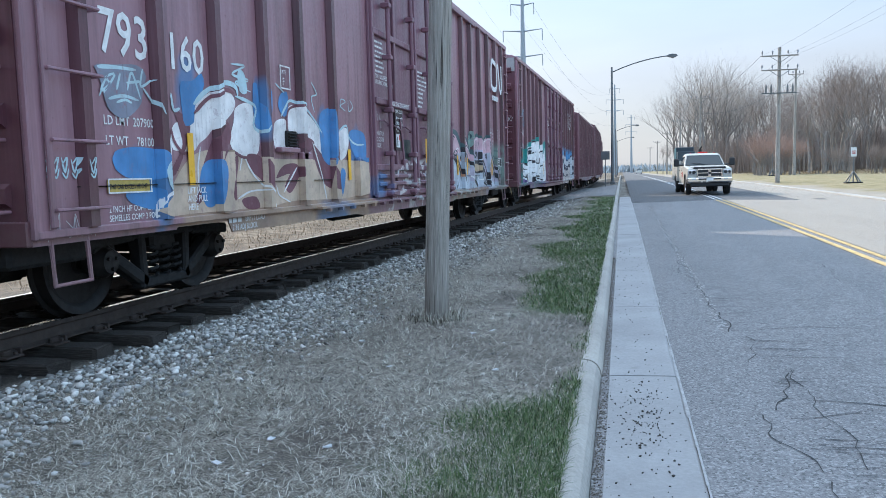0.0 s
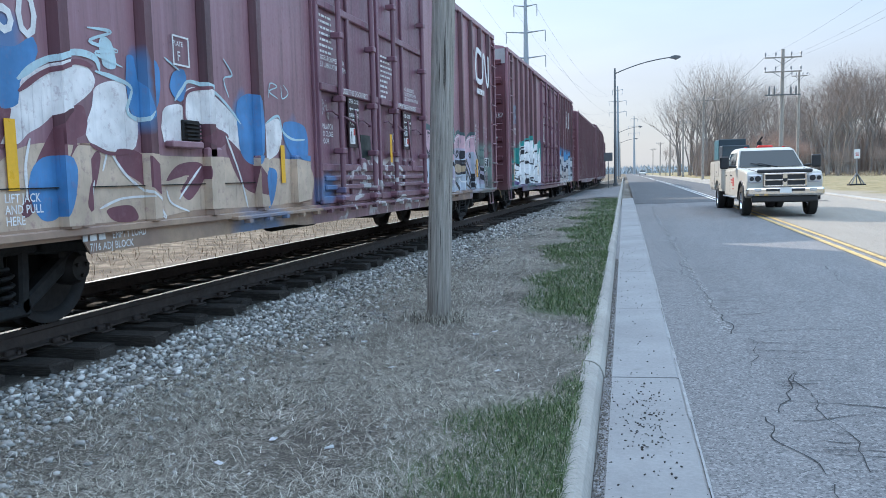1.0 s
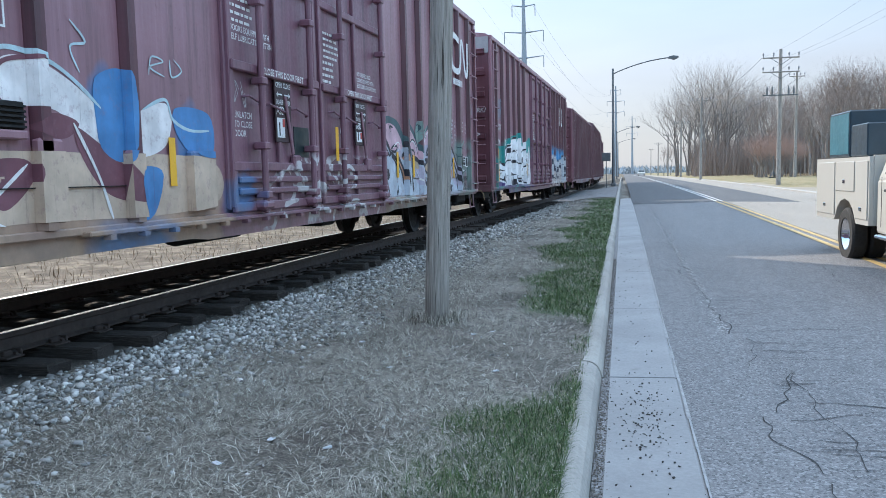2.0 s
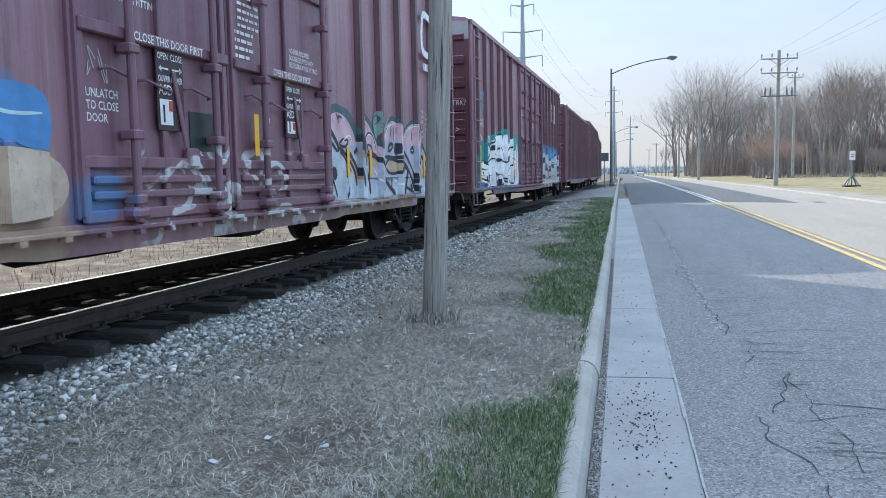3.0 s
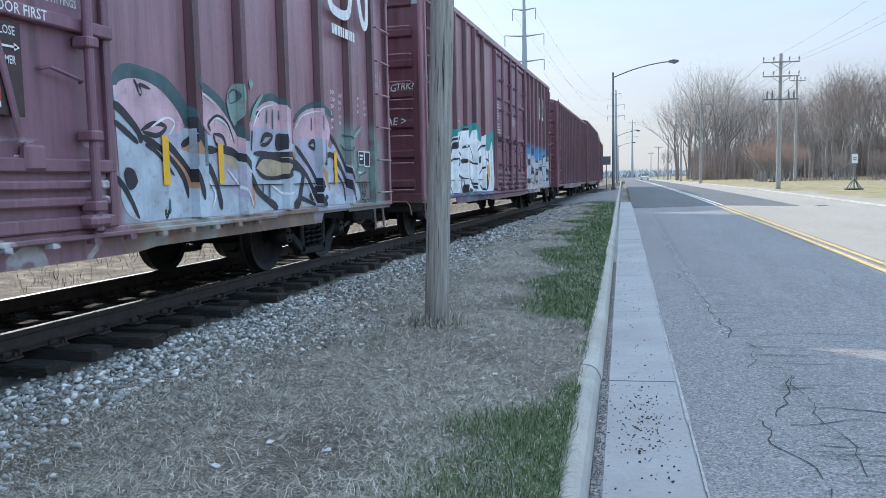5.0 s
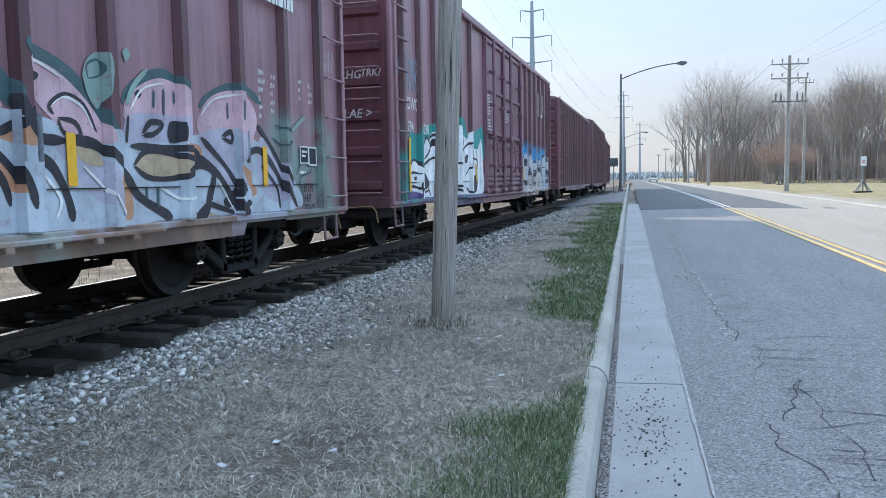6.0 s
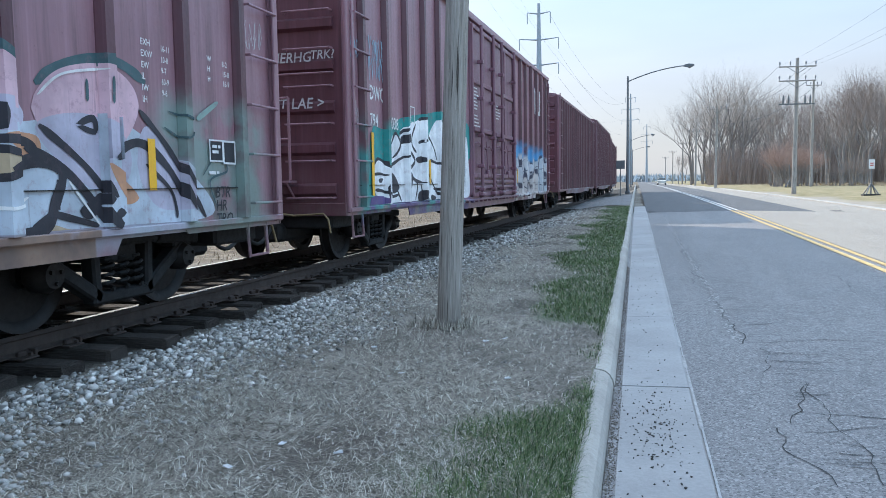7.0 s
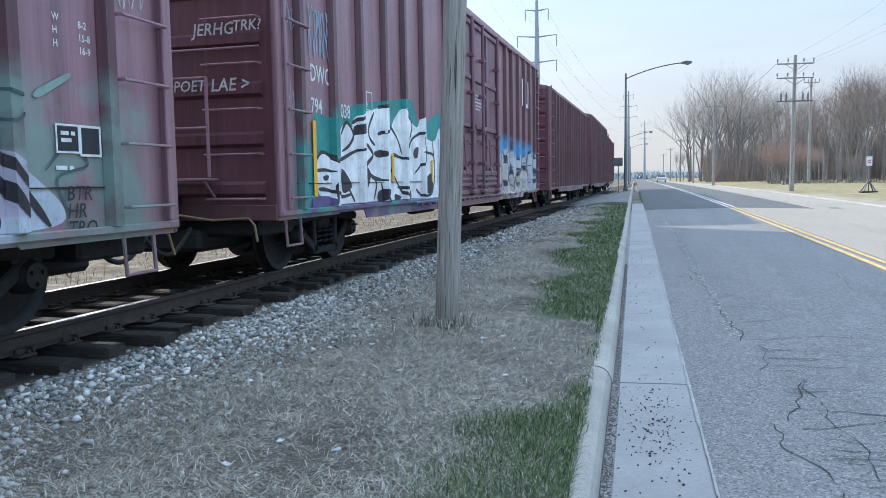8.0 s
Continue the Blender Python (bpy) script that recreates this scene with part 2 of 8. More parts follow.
def mat_asphalt(name, dark, light, worn=0.5):
    n = Nodes(name, 0.88, spec=0.35)
    x, y, z = n.split(n.co)
    speck = n.cells(170, out="Color")
    sx = n.split(speck)[0]
    patch = n.noise(0.35, 5, 0.6)
    lane = n.noise(1.0, 3, 0.5, stretch=(1.6, 0.12, 1))
    f = n.math("ADD", n.math("MULTIPLY", sx, 0.45), n.math("ADD", n.math("MULTIPLY", patch, 0.35), n.math("MULTIPLY", lane, 0.3)))
    c = n.mix(n.ramp(f, 0.2, 0.85), dark, light)
    chip = n.split(n.cells(75, out="Color"))[1]
    c = n.mix(n.ramp(chip, 0.72, 0.95, 0, 0.75 * worn + 0.1), c, (0.46, 0.445, 0.43))
    c = n.mix(n.ramp(chip, 0.25, 0.02, 0, 0.65), c, (0.055, 0.054, 0.055))
    c = n.mix(n.ramp(n.noise(14, 5, 0.7), 0.52, 0.68, 0, 0.5), c, tuple(v * 0.75 for v in dark))
    c = n.mix(n.ramp(n.noise(3.5, 6, 0.75, stretch=(1, 0.4, 1)), 0.56, 0.7, 0, 0.5 * worn), c, (0.40, 0.385, 0.37))
    c = n.mix(n.ramp(n.noise(120, 3), 0.58, 0.75, 0, worn), c, (0.36, 0.345, 0.33))
    c = n.mix(n.ramp(n.noise(2.2, 6, 0.7), 0.6, 0.75, 0, 0.35), c, dark)
    n.bump(n.math("ADD", sx, n.math("MULTIPLY", n.noise(9, 4), 1.5)), 0.55, 0.006)
    return n.done(c)


def mat_concrete(name, a=(0.27, 0.265, 0.26), b=(0.37, 0.365, 0.36)):
    n = Nodes(name, 0.9, spec=0.3)
    f = n.math("ADD", n.math("MULTIPLY", n.noise(1.1, 5, 0.65), 0.6), n.math("MULTIPLY", n.noise(40, 4), 0.4))
    c = n.mix(n.ramp(f, 0.35, 0.65), a, b)
    c = n.mix(n.ramp(n.noise(5, 6, 0.7), 0.62, 0.74, 0, 0.5), c, (0.17, 0.16, 0.15))
    c = n.mix(n.ramp(n.each(), 0, 1, 0, 0.22), c, (0.25, 0.24, 0.23))
    n.bump(n.noise(90, 4, 0.7), 0.35, 0.004)
    return n.done(c)


GROUND = mat_ground()
OLD_ASPHALT = mat_asphalt("old_asphalt", (0.135, 0.13, 0.13), (0.27, 0.26, 0.255), 0.5)
NEW_ASPHALT = mat_asphalt("dark_asphalt", (0.06, 0.06, 0.062), (0.13, 0.128, 0.128), 0.2)
CONCRETE = mat_concrete("weathered_concrete")
KERB_MAT = mat_concrete("kerb_concrete", (0.27, 0.25, 0.22), (0.44, 0.415, 0.37))
YELLOW = plain("worn_yellow_paint", (0.56, 0.39, 0.14), 0.7, vary=0.55, scale=9)
WHITE_LINE = plain("worn_white_paint", (0.62, 0.61, 0.58), 0.7, vary=0.35, scale=9)
CRACK = plain("dark_crack", (0.045, 0.043, 0.042), 0.95, vary=0.3)


# ---- ground, road, kerb ----
def spaced(*runs):
    out = []
    for a, b, step in runs:
        out += list(np.arange(a, b, step))
    return out + [runs[-1][1]]


def build_ground():
    xs = spaced((-2500, -400, 350), (-400, -60, 60), (-60, -10, 3.5), (-10, -5, 0.35), (-5, -1.8, 0.18), (-1.8, 0.1, 0.06), (0.1, 0.4, 0.15), (0.4, 8, 1.5), (8, 20, 0.8), (20, 60, 4), (60, 400, 60), (400, 2500, 350))
    ys = spaced((-600, -60, 90), (-60, -4, 6), (-4, 2, 0.5), (2, 16, 0.2), (16, 40, 0.6), (40, 100, 2.5), (100, 300, 12), (300, 1000, 100), (1000, 4500, 500))
    vs = [(x, y, ground_height(x, y)) for y in ys for x in xs]
    w = len(xs)
    fs = [(j * w + i, j * w + i + 1, (j + 1) * w + i + 1, (j + 1) * w + i) for j in range(len(ys) - 1) for i in range(w - 1)]
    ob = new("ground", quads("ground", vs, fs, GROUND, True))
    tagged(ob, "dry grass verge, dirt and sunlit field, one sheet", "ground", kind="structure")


def strip(us, ys, material, name, up=0.0):
    vs = [on_road(u, y, up) for y in ys for u in us]
    w = len(us)
    fs = [(j * w + i, j * w + i + 1, (j + 1) * w + i + 1, (j + 1) * w + i) for j in range(len(ys) - 1) for i in range(w - 1)]
    return quads(name, vs, fs, material, True)


def build_road():
    us = [0.40, 1.2, 2.2, 3.7, 5.0, 6.75, 8.0, 9.2]
    near = spaced((-120, -10, 10), (-10, 20, 1), (20, 33.6, 1.5))
    road = tagged(new("road", strip(us, near, OLD_ASPHALT, "road")), "old cracked grey asphalt road with yellow centre lines", "road", kind="structure")
    far = spaced((33.6, 100, 3), (100, 320, 15), (320, 900, 80))
    tagged(new("road_far", strip(us, far, NEW_ASPHALT, "road_far", 0.006)), "darker newer asphalt beyond a straight joint", "road", kind="structure")
    for u in (3.60, 3.84):
        part("centre_line", strip([u, u + 0.11], spaced((-60, 14, 2), (14, 33.6, 2.45)), YELLOW, "centre_line", 0.010), YELLOW, road, "worn yellow double centre line")
        part("centre_line_far", strip([u + 0.02, u + 0.11], spaced((33.7, 100, 2.5), (100, 300, 15)), WHITE_LINE, "centre_line_far", 0.016), WHITE_LINE, road, "worn white double centre line")
    tan = mat_asphalt("sun_bleached_tan_asphalt", (0.25, 0.215, 0.17), (0.40, 0.35, 0.285), 0.3)
    lane = strip([3.98, 5.0, 6.0, 6.75], spaced((-60, 33.6, 2.5)), tan, "road_lane", 0.009)
    tagged(new("road_lane", lane), "sun-bleached tan lane across the centre line", "road", kind="structure")
    side = strip([6.75, 7.6, 8.4, 9.2], spaced((-60, 100, 2.5), (100, 300, 15)), tan, "road_shoulder", 0.011)
    tagged(new("road_shoulder", side), "pale tan shoulder beyond the far lane", "road", kind="structure")
    # paved crossing between the kerb and the track
    us, ys = np.linspace(-5.2, -0.32, 10), np.linspace(38.5, 62, 14)
    vs = [(u - BEAR * y, y, ground_height(u - BEAR * y, y) + 0.03) for y in ys for u in us]
    fs = [(j * 10 + i, j * 10 + i + 1, (j + 1) * 10 + i + 1, (j + 1) * 10 + i) for j in range(13) for i in range(9)]
    tagged(new("pavement_crossing", quads("pavement_crossing", vs, fs, OLD_ASPHALT, True)), "grey paved drive between kerb and track", "pavement", kind="structure")
    # cracks wander along and across the lane
    rnd = random.Random(4)

    def crack(u, y, heading, length, width, name="crack"):
        vs, fs, start = [], [], heading
        k = 0
        while length > 0 or k < 2:
            w = width * rnd.uniform(0.2, 0.8)
            c, s = math.cos(heading), math.sin(heading)
            for side in (-1, 1):
                vs.append(on_road(u - side * s * w, y + side * c * w * 0.75, 0.005))
            if k:
                fs.append((2 * k - 2, 2 * k - 1, 2 * k + 1, 2 * k))
            k += 1
            step = rnd.uniform(0.06, 0.16)
            u, y, length = u + c * step, y + s * step, length - step
            heading += rnd.uniform(-0.4, 0.4) + 0.5 * (start - heading)
        part(name, quads(name, vs, fs, CRACK), CRACK, road)

    # the long seam with a fringe of short cross cracks, a second line near it, and a loose net
    y = 3.4
    while y < 30:
        step = rnd.uniform(0.7, 1.3)
        crack(0.97 + rnd.uniform(-0.03, 0.03), y, rnd.uniform(1.4, 1.7), step * rnd.uniform(0.9, 1.25), rnd.uniform(0.0055, 0.010))
        y += step
    for k in range(54):
        y = 4.2 + 9 * rnd.random() ** 1.2
        crack(0.99 + rnd.uniform(0, 0.12), y, rnd.uniform(-0.25, 0.25), rnd.uniform(0.12, 0.6), rnd.uniform(0.005, 0.009))
    for k in range(26):
        y = 3.2 + 15 * rnd.random() ** 1.5
        crack(rnd.uniform(1.2, 3.2), y, rnd.choice((0.0, 0.1, -0.1, 0.3, 1.5)), rnd.uniform(0.5, 2.0), rnd.uniform(0.004, 0.007))
    for u, y, h, l, w in ((1.03, 5.58, 0.0, 1.2, 0.012), (1.0, 5.14, 0.1, 0.8, 0.009), (1.05, 4.62, 0.1, 2.2, 0.009), (1.0, 7.9, 0.0, 2.2, 0.011), (0.55, 18.6, 0.0, 0.45, 0.03), (0.45, 12.4, 0.0, 0.3, 0.014), (0.7, 10.1, 0.0, 0.12, 0.03), (1.05, 9.6, 0.05, 1.6, 0.005), (1.2, 4.3, 1.5, 2.2, 0.006)):
        crack(u, y, h, l, w)
    rng = np.random.default_rng(21)
    n = 900
    y = 8.0 + 22 * rng.random(n) ** 1.1
    u = 0.955 + rng.normal(0, 0.03, n)
    vs, fs = [], []
    for k in range(n):
        r = rng.uniform(0.006, 0.022)
        vs += [on_road(u[k] + r * math.cos(a) * rng.uniform(0.5, 1), y[k] + 2 * r * math.sin(a) * rng.uniform(0.5, 1), 0.0045) for a in (0, 1.57, 3.14, 4.71)]
        fs.append((4 * k, 4 * k + 1, 4 * k + 2, 4 * k + 3))
    crumbs = plain("crumbled_pale_asphalt", (0.42, 0.41, 0.395), 0.95, vary=0.4, scale=30)
    tagged(part("crumbled_seam", quads("crumbled_seam", vs, fs, crumbs), crumbs, road, "pale crumbled chips along the seam"), kind="stuff")
    part("pavement_joint", strip([0.45, 7.8], [34.5, 33.66], CRACK, "pavement_joint", 0.012), CRACK, road)


def build_kerb():
    kerb = thing("kerb", "weathered concrete kerb with a worn rounded edge", "kerb", kind="structure")
    gutter = thing("gutter", "pale concrete gutter slabs with dirt along the kerb", "gutter", kind="structure")
    rnd = random.Random(2)
    cut = [-6, -3.2, 0.2, 3.0, 6.05, 9.1, 12.2, 15.2, 18.3, 21.4, 24.4, 27.5, 30.5, 33.6, 40, 46, 52, 60, 70, 84, 100, 130, 180]
    for a, b in zip(cut, cut[1:]):
        s = Shape()
        ys = np.linspace(a + 0.006, b - 0.006, max(2, int((b - a) / 1.5) + 1))
        profile = [(-0.158, 0.0), (-0.170, 0.05), (-0.192, 0.092), (-0.225, 0.116), (-0.262, 0.128), (-0.305, 0.130), (-0.318, 0.11), (-0.318, -0.1), (-0.158, -0.1)]
        w = len(profile)
        j = rnd.uniform(-0.006, 0.006)
        vs = [on_road(u + j, y, z + j * 0.5) for y in ys for u, z in profile]
        fs = [(k * w + i, k * w + (i + 1) % w, (k + 1) * w + (i + 1) % w, (k + 1) * w + i) for k in range(len(ys) - 1) for i in range(w)]
        fs += [tuple(range(w)), tuple((len(ys) - 1) * w + i for i in range(w))]
        part("kerbstone", s.add(vs, fs), KERB_MAT, kerb)
        if a > 34:
            continue
        g = Shape()
        profile = [(-0.110, 0.0), (-0.098, 0.012), (0.372, 0.024), (0.392, 0.017), (0.396, -0.08), (-0.110, -0.08)]
        w = len(profile)
        vs = [on_road(u, y, z + j * 0.4) for y in ys for u, z in profile]
        fs = [(k * w + i, k * w + (i + 1) % w, (k + 1) * w + (i + 1) % w, (k + 1) * w + i) for k in range(len(ys) - 1) for i in range(w)]
        fs += [tuple(range(w)), tuple((len(ys) - 1) * w + i for i in range(w))]
        part("gutter_slab", g.add(vs, fs), CONCRETE, gutter)
    seam = strip([-0.160, -0.13, -0.104], spaced((-6, 33.6, 0.8)), OLD_ASPHALT, "packed_dirt", 0.004)
    part("packed_dirt", seam, OLD_ASPHALT, gutter, "dark packed dirt along the kerb's foot")
    rough_edge = Shape()
    pale = plain("chipped_pale_concrete", (0.36, 0.35, 0.34), 0.9, vary=0.4, scale=20, bump=0.4)
    y = -5.0
    while y < 34:
        l = rnd.uniform(0.15, 0.6)
        w = rnd.uniform(0.002, 0.018)
        a, b = on_road(0.396 - w, y, 0.026), on_road(0.396 - w * 0.6, y + l, 0.026)
        c, d = on_road(0.404 + w * 0.4, y + l, 0.018), on_road(0.404 + w * 0.5, y, 0.018)
        rough_edge.add([a, b, c, d], [(0, 1, 2, 3)])
        y += l
    tagged(part("chipped_edge", rough_edge, pale, gutter, "pale chipped edge of the gutter slabs"), kind="stuff")
    right = thing("kerb_far_side", "low sunlit concrete kerb across the road", "kerb", kind="structure")
    for a, b in zip(cut[2:], cut[3:]):
        s = Shape()
        p0, p1 = on_road(9.2, a + 0.01), on_road(9.2, b - 0.01)
        s.add([(p[0] + du, p[1], p[2] + dz) for p in (p0, p1) for du, dz in ((0, -0.08), (0.0, 0.05), (0.03, 0.075), (0.3, 0.075), (0.3, -0.08))],
              [(0, 1, 6, 5), (1, 2, 7, 6), (2, 3, 8, 7), (3, 4, 9, 8), (4, 0, 5, 9), (0, 1, 2, 3, 4), (5, 6, 7, 8, 9)])
        part("kerbstone", s, KERB_MAT, right)


build_ground()
build_road()
build_kerb()

# ---- track ----
RUST = plain("rail_rust", (0.06, 0.043, 0.035), 0.8, 0.3, 0.4, 6, 0.3)
SHINE = plain("polished_rail_head", (0.55, 0.54, 0.53), 0.22, 1.0, 0.2, 4)


def mat_tie():
    n = Nodes("creosoted_timber", 0.92, spec=0.2)
    grain = n.noise(8, 6, 0.7, stretch=(1.2, 14, 14))
    c = n.colours(grain, (0.3, (0.018, 0.015, 0.014)), (0.5, (0.04, 0.034, 0.03)), (0.72, (0.09, 0.078, 0.066)))
    c = n.mix(n.ramp(n.each(), 0, 1, 0, 0.3), c, (0.085, 0.072, 0.062))
    n.bump(grain, 0.9, 0.02)
    return n.done(c)


TIE = mat_tie()


def place_on_track(y, z=0.0):
    """A pose on the track's line at y, turned with it."""
    turn = math.degrees(math.atan2(-(track_dx(y + 0.5) - track_dx(y - 0.5)), 1.0))
    return pose(TRACK_X + track_dx(y), y, z, 0, 0, turn)


def build_track():
    track = thing("railway_track", "rusty rails with polished heads on dark timber sleepers", "railway track", kind="structure")
    # rail section: foot, web, head
    sec = [(-0.07, -0.165), (0.07, -0.165), (0.07, -0.155), (0.012, -0.135), (0.009, -0.05), (0.034, -0.04), (0.036, -0.004), (0.03, 0.0), (-0.03, 0.0), (-0.036, -0.004), (-0.034, -0.04), (-0.009, -0.05), (-0.012, -0.135), (-0.07, -0.155)]
    ys = spaced((-60, 42, 6), (42, 130, 4))
    for side in (-1, 1):
        for piece, sel, mat in (("rail", sec, RUST), ("rail_head", [(-0.0365, -0.006), (0.0365, -0.006), (0.030, 0.0015), (-0.030, 0.0015)], SHINE)):
            w = len(sel)
            vs = [(TRACK_X + track_dx(y) + side * 0.752 + a, y, RAIL_TOP + b) for y in ys for a, b in sel]
            fs = [(k * w + i, k * w + (i + 1) % w, (k + 1) * w + (i + 1) % w, (k + 1) * w + i) for k in range(len(ys) - 1) for i in range(w)]
            part(piece, Shape().add(vs, fs), mat, track)
    rnd = random.Random(8)
    meshes = []
    for k in range(9):
        s = Shape()
        s.box(-1.3, 1.3 + rnd.uniform(-0.12, 0.05), -0.112, 0.112, -0.178, 0, 0.014)
        s.v = [(x + rnd.uniform(-0.03, 0.03), y + rnd.uniform(-0.008, 0.008), z + rnd.uniform(-0.006, 0.004)) for x, y, z in s.v]
        meshes.append(s.mesh("sleeper", TIE))
    plate = Shape()
    for side in (-1, 1):
        plate.box(side * 0.752 - 0.17, side * 0.752 + 0.17, -0.09, 0.09, 0.0, 0.016, 0.004)
    plate_mesh = plate.mesh("tie_plate", RUST)
    anchor = Shape()
    for side in (-1, 1):
        for e in (-1, 1):
            anchor.box(side * 0.752 + e * 0.078 - 0.02, side * 0.752 + e * 0.078 + 0.02, -0.045, 0.045, 0.012, 0.055, 0.008)
            anchor.box(side * 0.752 + e * 0.05 - 0.045, side * 0.752 + e * 0.05 + 0.045, 0.13, 0.155, -0.01, 0.05, 0.006)
            anchor.box(side * 0.752 + e * 0.12 - 0.012, side * 0.752 + e * 0.12 + 0.012, 0.04, 0.065, 0.016, 0.04)
    anchor_mesh = anchor.mesh("rail_anchor", RUST)
    y = -8.0
    while y < 75:
        m = place_on_track(y, RAIL_TOP - 0.183) @ pose(rnd.uniform(-0.1, 0.1), 0, rnd.uniform(-0.018, 0.002), 0, 0, rnd.uniform(-2.5, 2.5))
        tie = part("sleeper", meshes[rnd.randrange(9)], TIE, track)
        tie.matrix_basis = m
        if y < 32:
            for nm, me in (("tie_plate", plate_mesh), ("rail_anchor", anchor_mesh)):
                part(nm, me, RUST, track).matrix_basis = place_on_track(y, RAIL_TOP - 0.181)
        y += rnd.uniform(0.47, 0.56)


build_track()

# ---- the train ----
def mat_car(name, base, spray=None, dust=0.5):
    """Weathered boxcar paint, with spray paint where spray(n, y, z, colour) puts it."""
    n = Nodes(name, 0.42, spec=0.6)
    x, y, z = n.split(n.co)
    big, fine = n.noise(0.7, 5, 0.6), n.noise(22, 5, 0.6)
    runs = n.noise(1.0, 5, 0.65, stretch=(7, 7, 0.35))
    c = n.mix(n.ramp(big, 0.3, 0.7), tuple(v * 0.82 for v in base), tuple(v * 1.15 for v in base))
    c = n.mix(n.ramp(runs, 0.52, 0.78, 0, 0.45), c, (base[0] * 1.5 + 0.04, base[1] * 1.6 + 0.04, base[2] * 1.6 + 0.04))
    c = n.mix(n.ramp(runs, 0.47, 0.30, 0, 0.7), c, tuple(v * 0.4 for v in base))
    drip = n.noise(1.0, 4, 0.6, stretch=(16, 16, 0.5))
    c = n.mix(n.ramp(drip, 0.58, 0.72, 0, 0.3), c, (base[0] * 1.3 + 0.07, base[1] * 1.3 + 0.07, base[2] * 1.3 + 0.08))
    if spray:
        c = spray(n, y, z, c)
    low = n.math("MULTIPLY", n.ramp(z, 1.5, 0.7), n.ramp(n.noise(4, 6, 0.7), 0.35, 0.7, 0, dust))
    c = n.mix(low, c, (0.15, 0.115, 0.095))
    c = n.mix(n.ramp(fine, 0.66, 0.76, 0, 0.5), c, (0.10, 0.05, 0.035))
    n.bump(n.math("ADD", fine, n.math("MULTIPLY", big, 4)), 0.18, 0.01)
    return n.done(c, n.ramp(fine, 0.3, 0.7, 0.30, 0.52))


def warped(n, amount=0.12, scale=2.2):
    v = n.t.nodes.new("ShaderNodeTexNoise")
    n.t.links.new(n.co, v.inputs["Vector"])
    v.inputs["Scale"].default_value, v.inputs["Detail"].default_value = scale, 2
    d = n.vec("MULTIPLY", n.vec("SUBTRACT", v.outputs["Color"], (0.5, 0.5, 0.5)), (0, amount * 2, amount * 2))
    return n.vec("ADD", n.co, d)


def blot(n, y, z, cy, cz, ry, rz, soft=0.12):
    """A soft-edged round field of spray about (cy, cz)."""
    a = n.math("DIVIDE", n.math("SUBTRACT", y, cy), ry)
    b = n.math("DIVIDE", n.math("SUBTRACT", z, cz), rz)
    d = n.math("ADD", n.math("MULTIPLY", a, a), n.math("MULTIPLY", b, b))
    return n.ramp(d, 1 + soft, 1 - soft)


def band(n, y, z, y0, y1, z0, z1, soft=0.08):
    f = n.math("MULTIPLY", n.ramp(y, y0 - soft, y0 + soft), n.ramp(y, y1 + soft, y1 - soft))
    return n.math("MULTIPLY", f, n.math("MULTIPLY", n.ramp(z, z0 - soft, z0 + soft), n.ramp(z, z1 + soft, z1 - soft)))


MAROON = (0.284, 0.150, 0.178)
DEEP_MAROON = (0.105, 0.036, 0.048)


def piece_of_paint(n, y, z, c, y0, y1, z0, top, fills, line, scale, width=0.045, seed=0.0, wobble=0.25):
    """A sprayed piece: bulging outlined letters inside a field with an uneven top."""
    co = n.vec("ADD", warped(n, 0.22, 1.7), (0, seed, seed * 0.37))
    hump = n.math("MULTIPLY", n.math("SUBTRACT", n.noise(1.3, 2, co=n.vec("MULTIPLY", n.co, (0, 1, 0.2))), 0.5), wobble * 2.4)
    field = band(n, n.math("ADD", y, n.math("MULTIPLY", hump, 0.3)), n.math("SUBTRACT", z, hump), y0, y1, z0, top, 0.05)
    kind = n.split(n.cells(scale, co=co, stretch=(0.0, 1.0, 0.55)))[0]
    edge = n.cells(scale, "DISTANCE_TO_EDGE", co=co, stretch=(0.0, 1.0, 0.55), out="Distance")
    ring = n.cells(scale * 1.9, "DISTANCE_TO_EDGE", co=co, stretch=(0.0, 0.8, 0.8), out="Distance")
    stops = [(i / len(fills), f) for i, f in enumerate(fills)]
    fill = n.colours(kind, *stops)
    fill.node.color_ramp.interpolation = "CONSTANT"
    fill = n.mix(n.ramp(n.noise(2.5, 3), 0.4, 0.6, 0, 0.5), fill, fills[0])
    fill = n.mix(n.math("MULTIPLY", n.ramp(ring, width * 0.7, width * 0.35), n.ramp(n.noise(1.6, 2, co=co), 0.44, 0.5)), fill, line)
    fill = n.mix(n.ramp(edge, width, width * 0.55), fill, line)
    faded = n.math("MULTIPLY", field, n.ramp(n.noise(9, 6, 0.7), 0.25, 0.5, 0.72, 1.0))
    return n.mix(faded, c, fill)


WHITE_P, BLUE_P, TAN_P, WINE_P = (0.62, 0.56, 0.53), (0.06, 0.19, 0.40), (0.46, 0.32, 0.21), (0.17, 0.055, 0.07)
LILAC_P, ICE_P, BLACK_P, MINT_P, TEAL_P = (0.42, 0.40, 0.48), (0.41, 0.46, 0.52), (0.025, 0.022, 0.03), (0.20, 0.32, 0.28), (0.03, 0.28, 0.26)


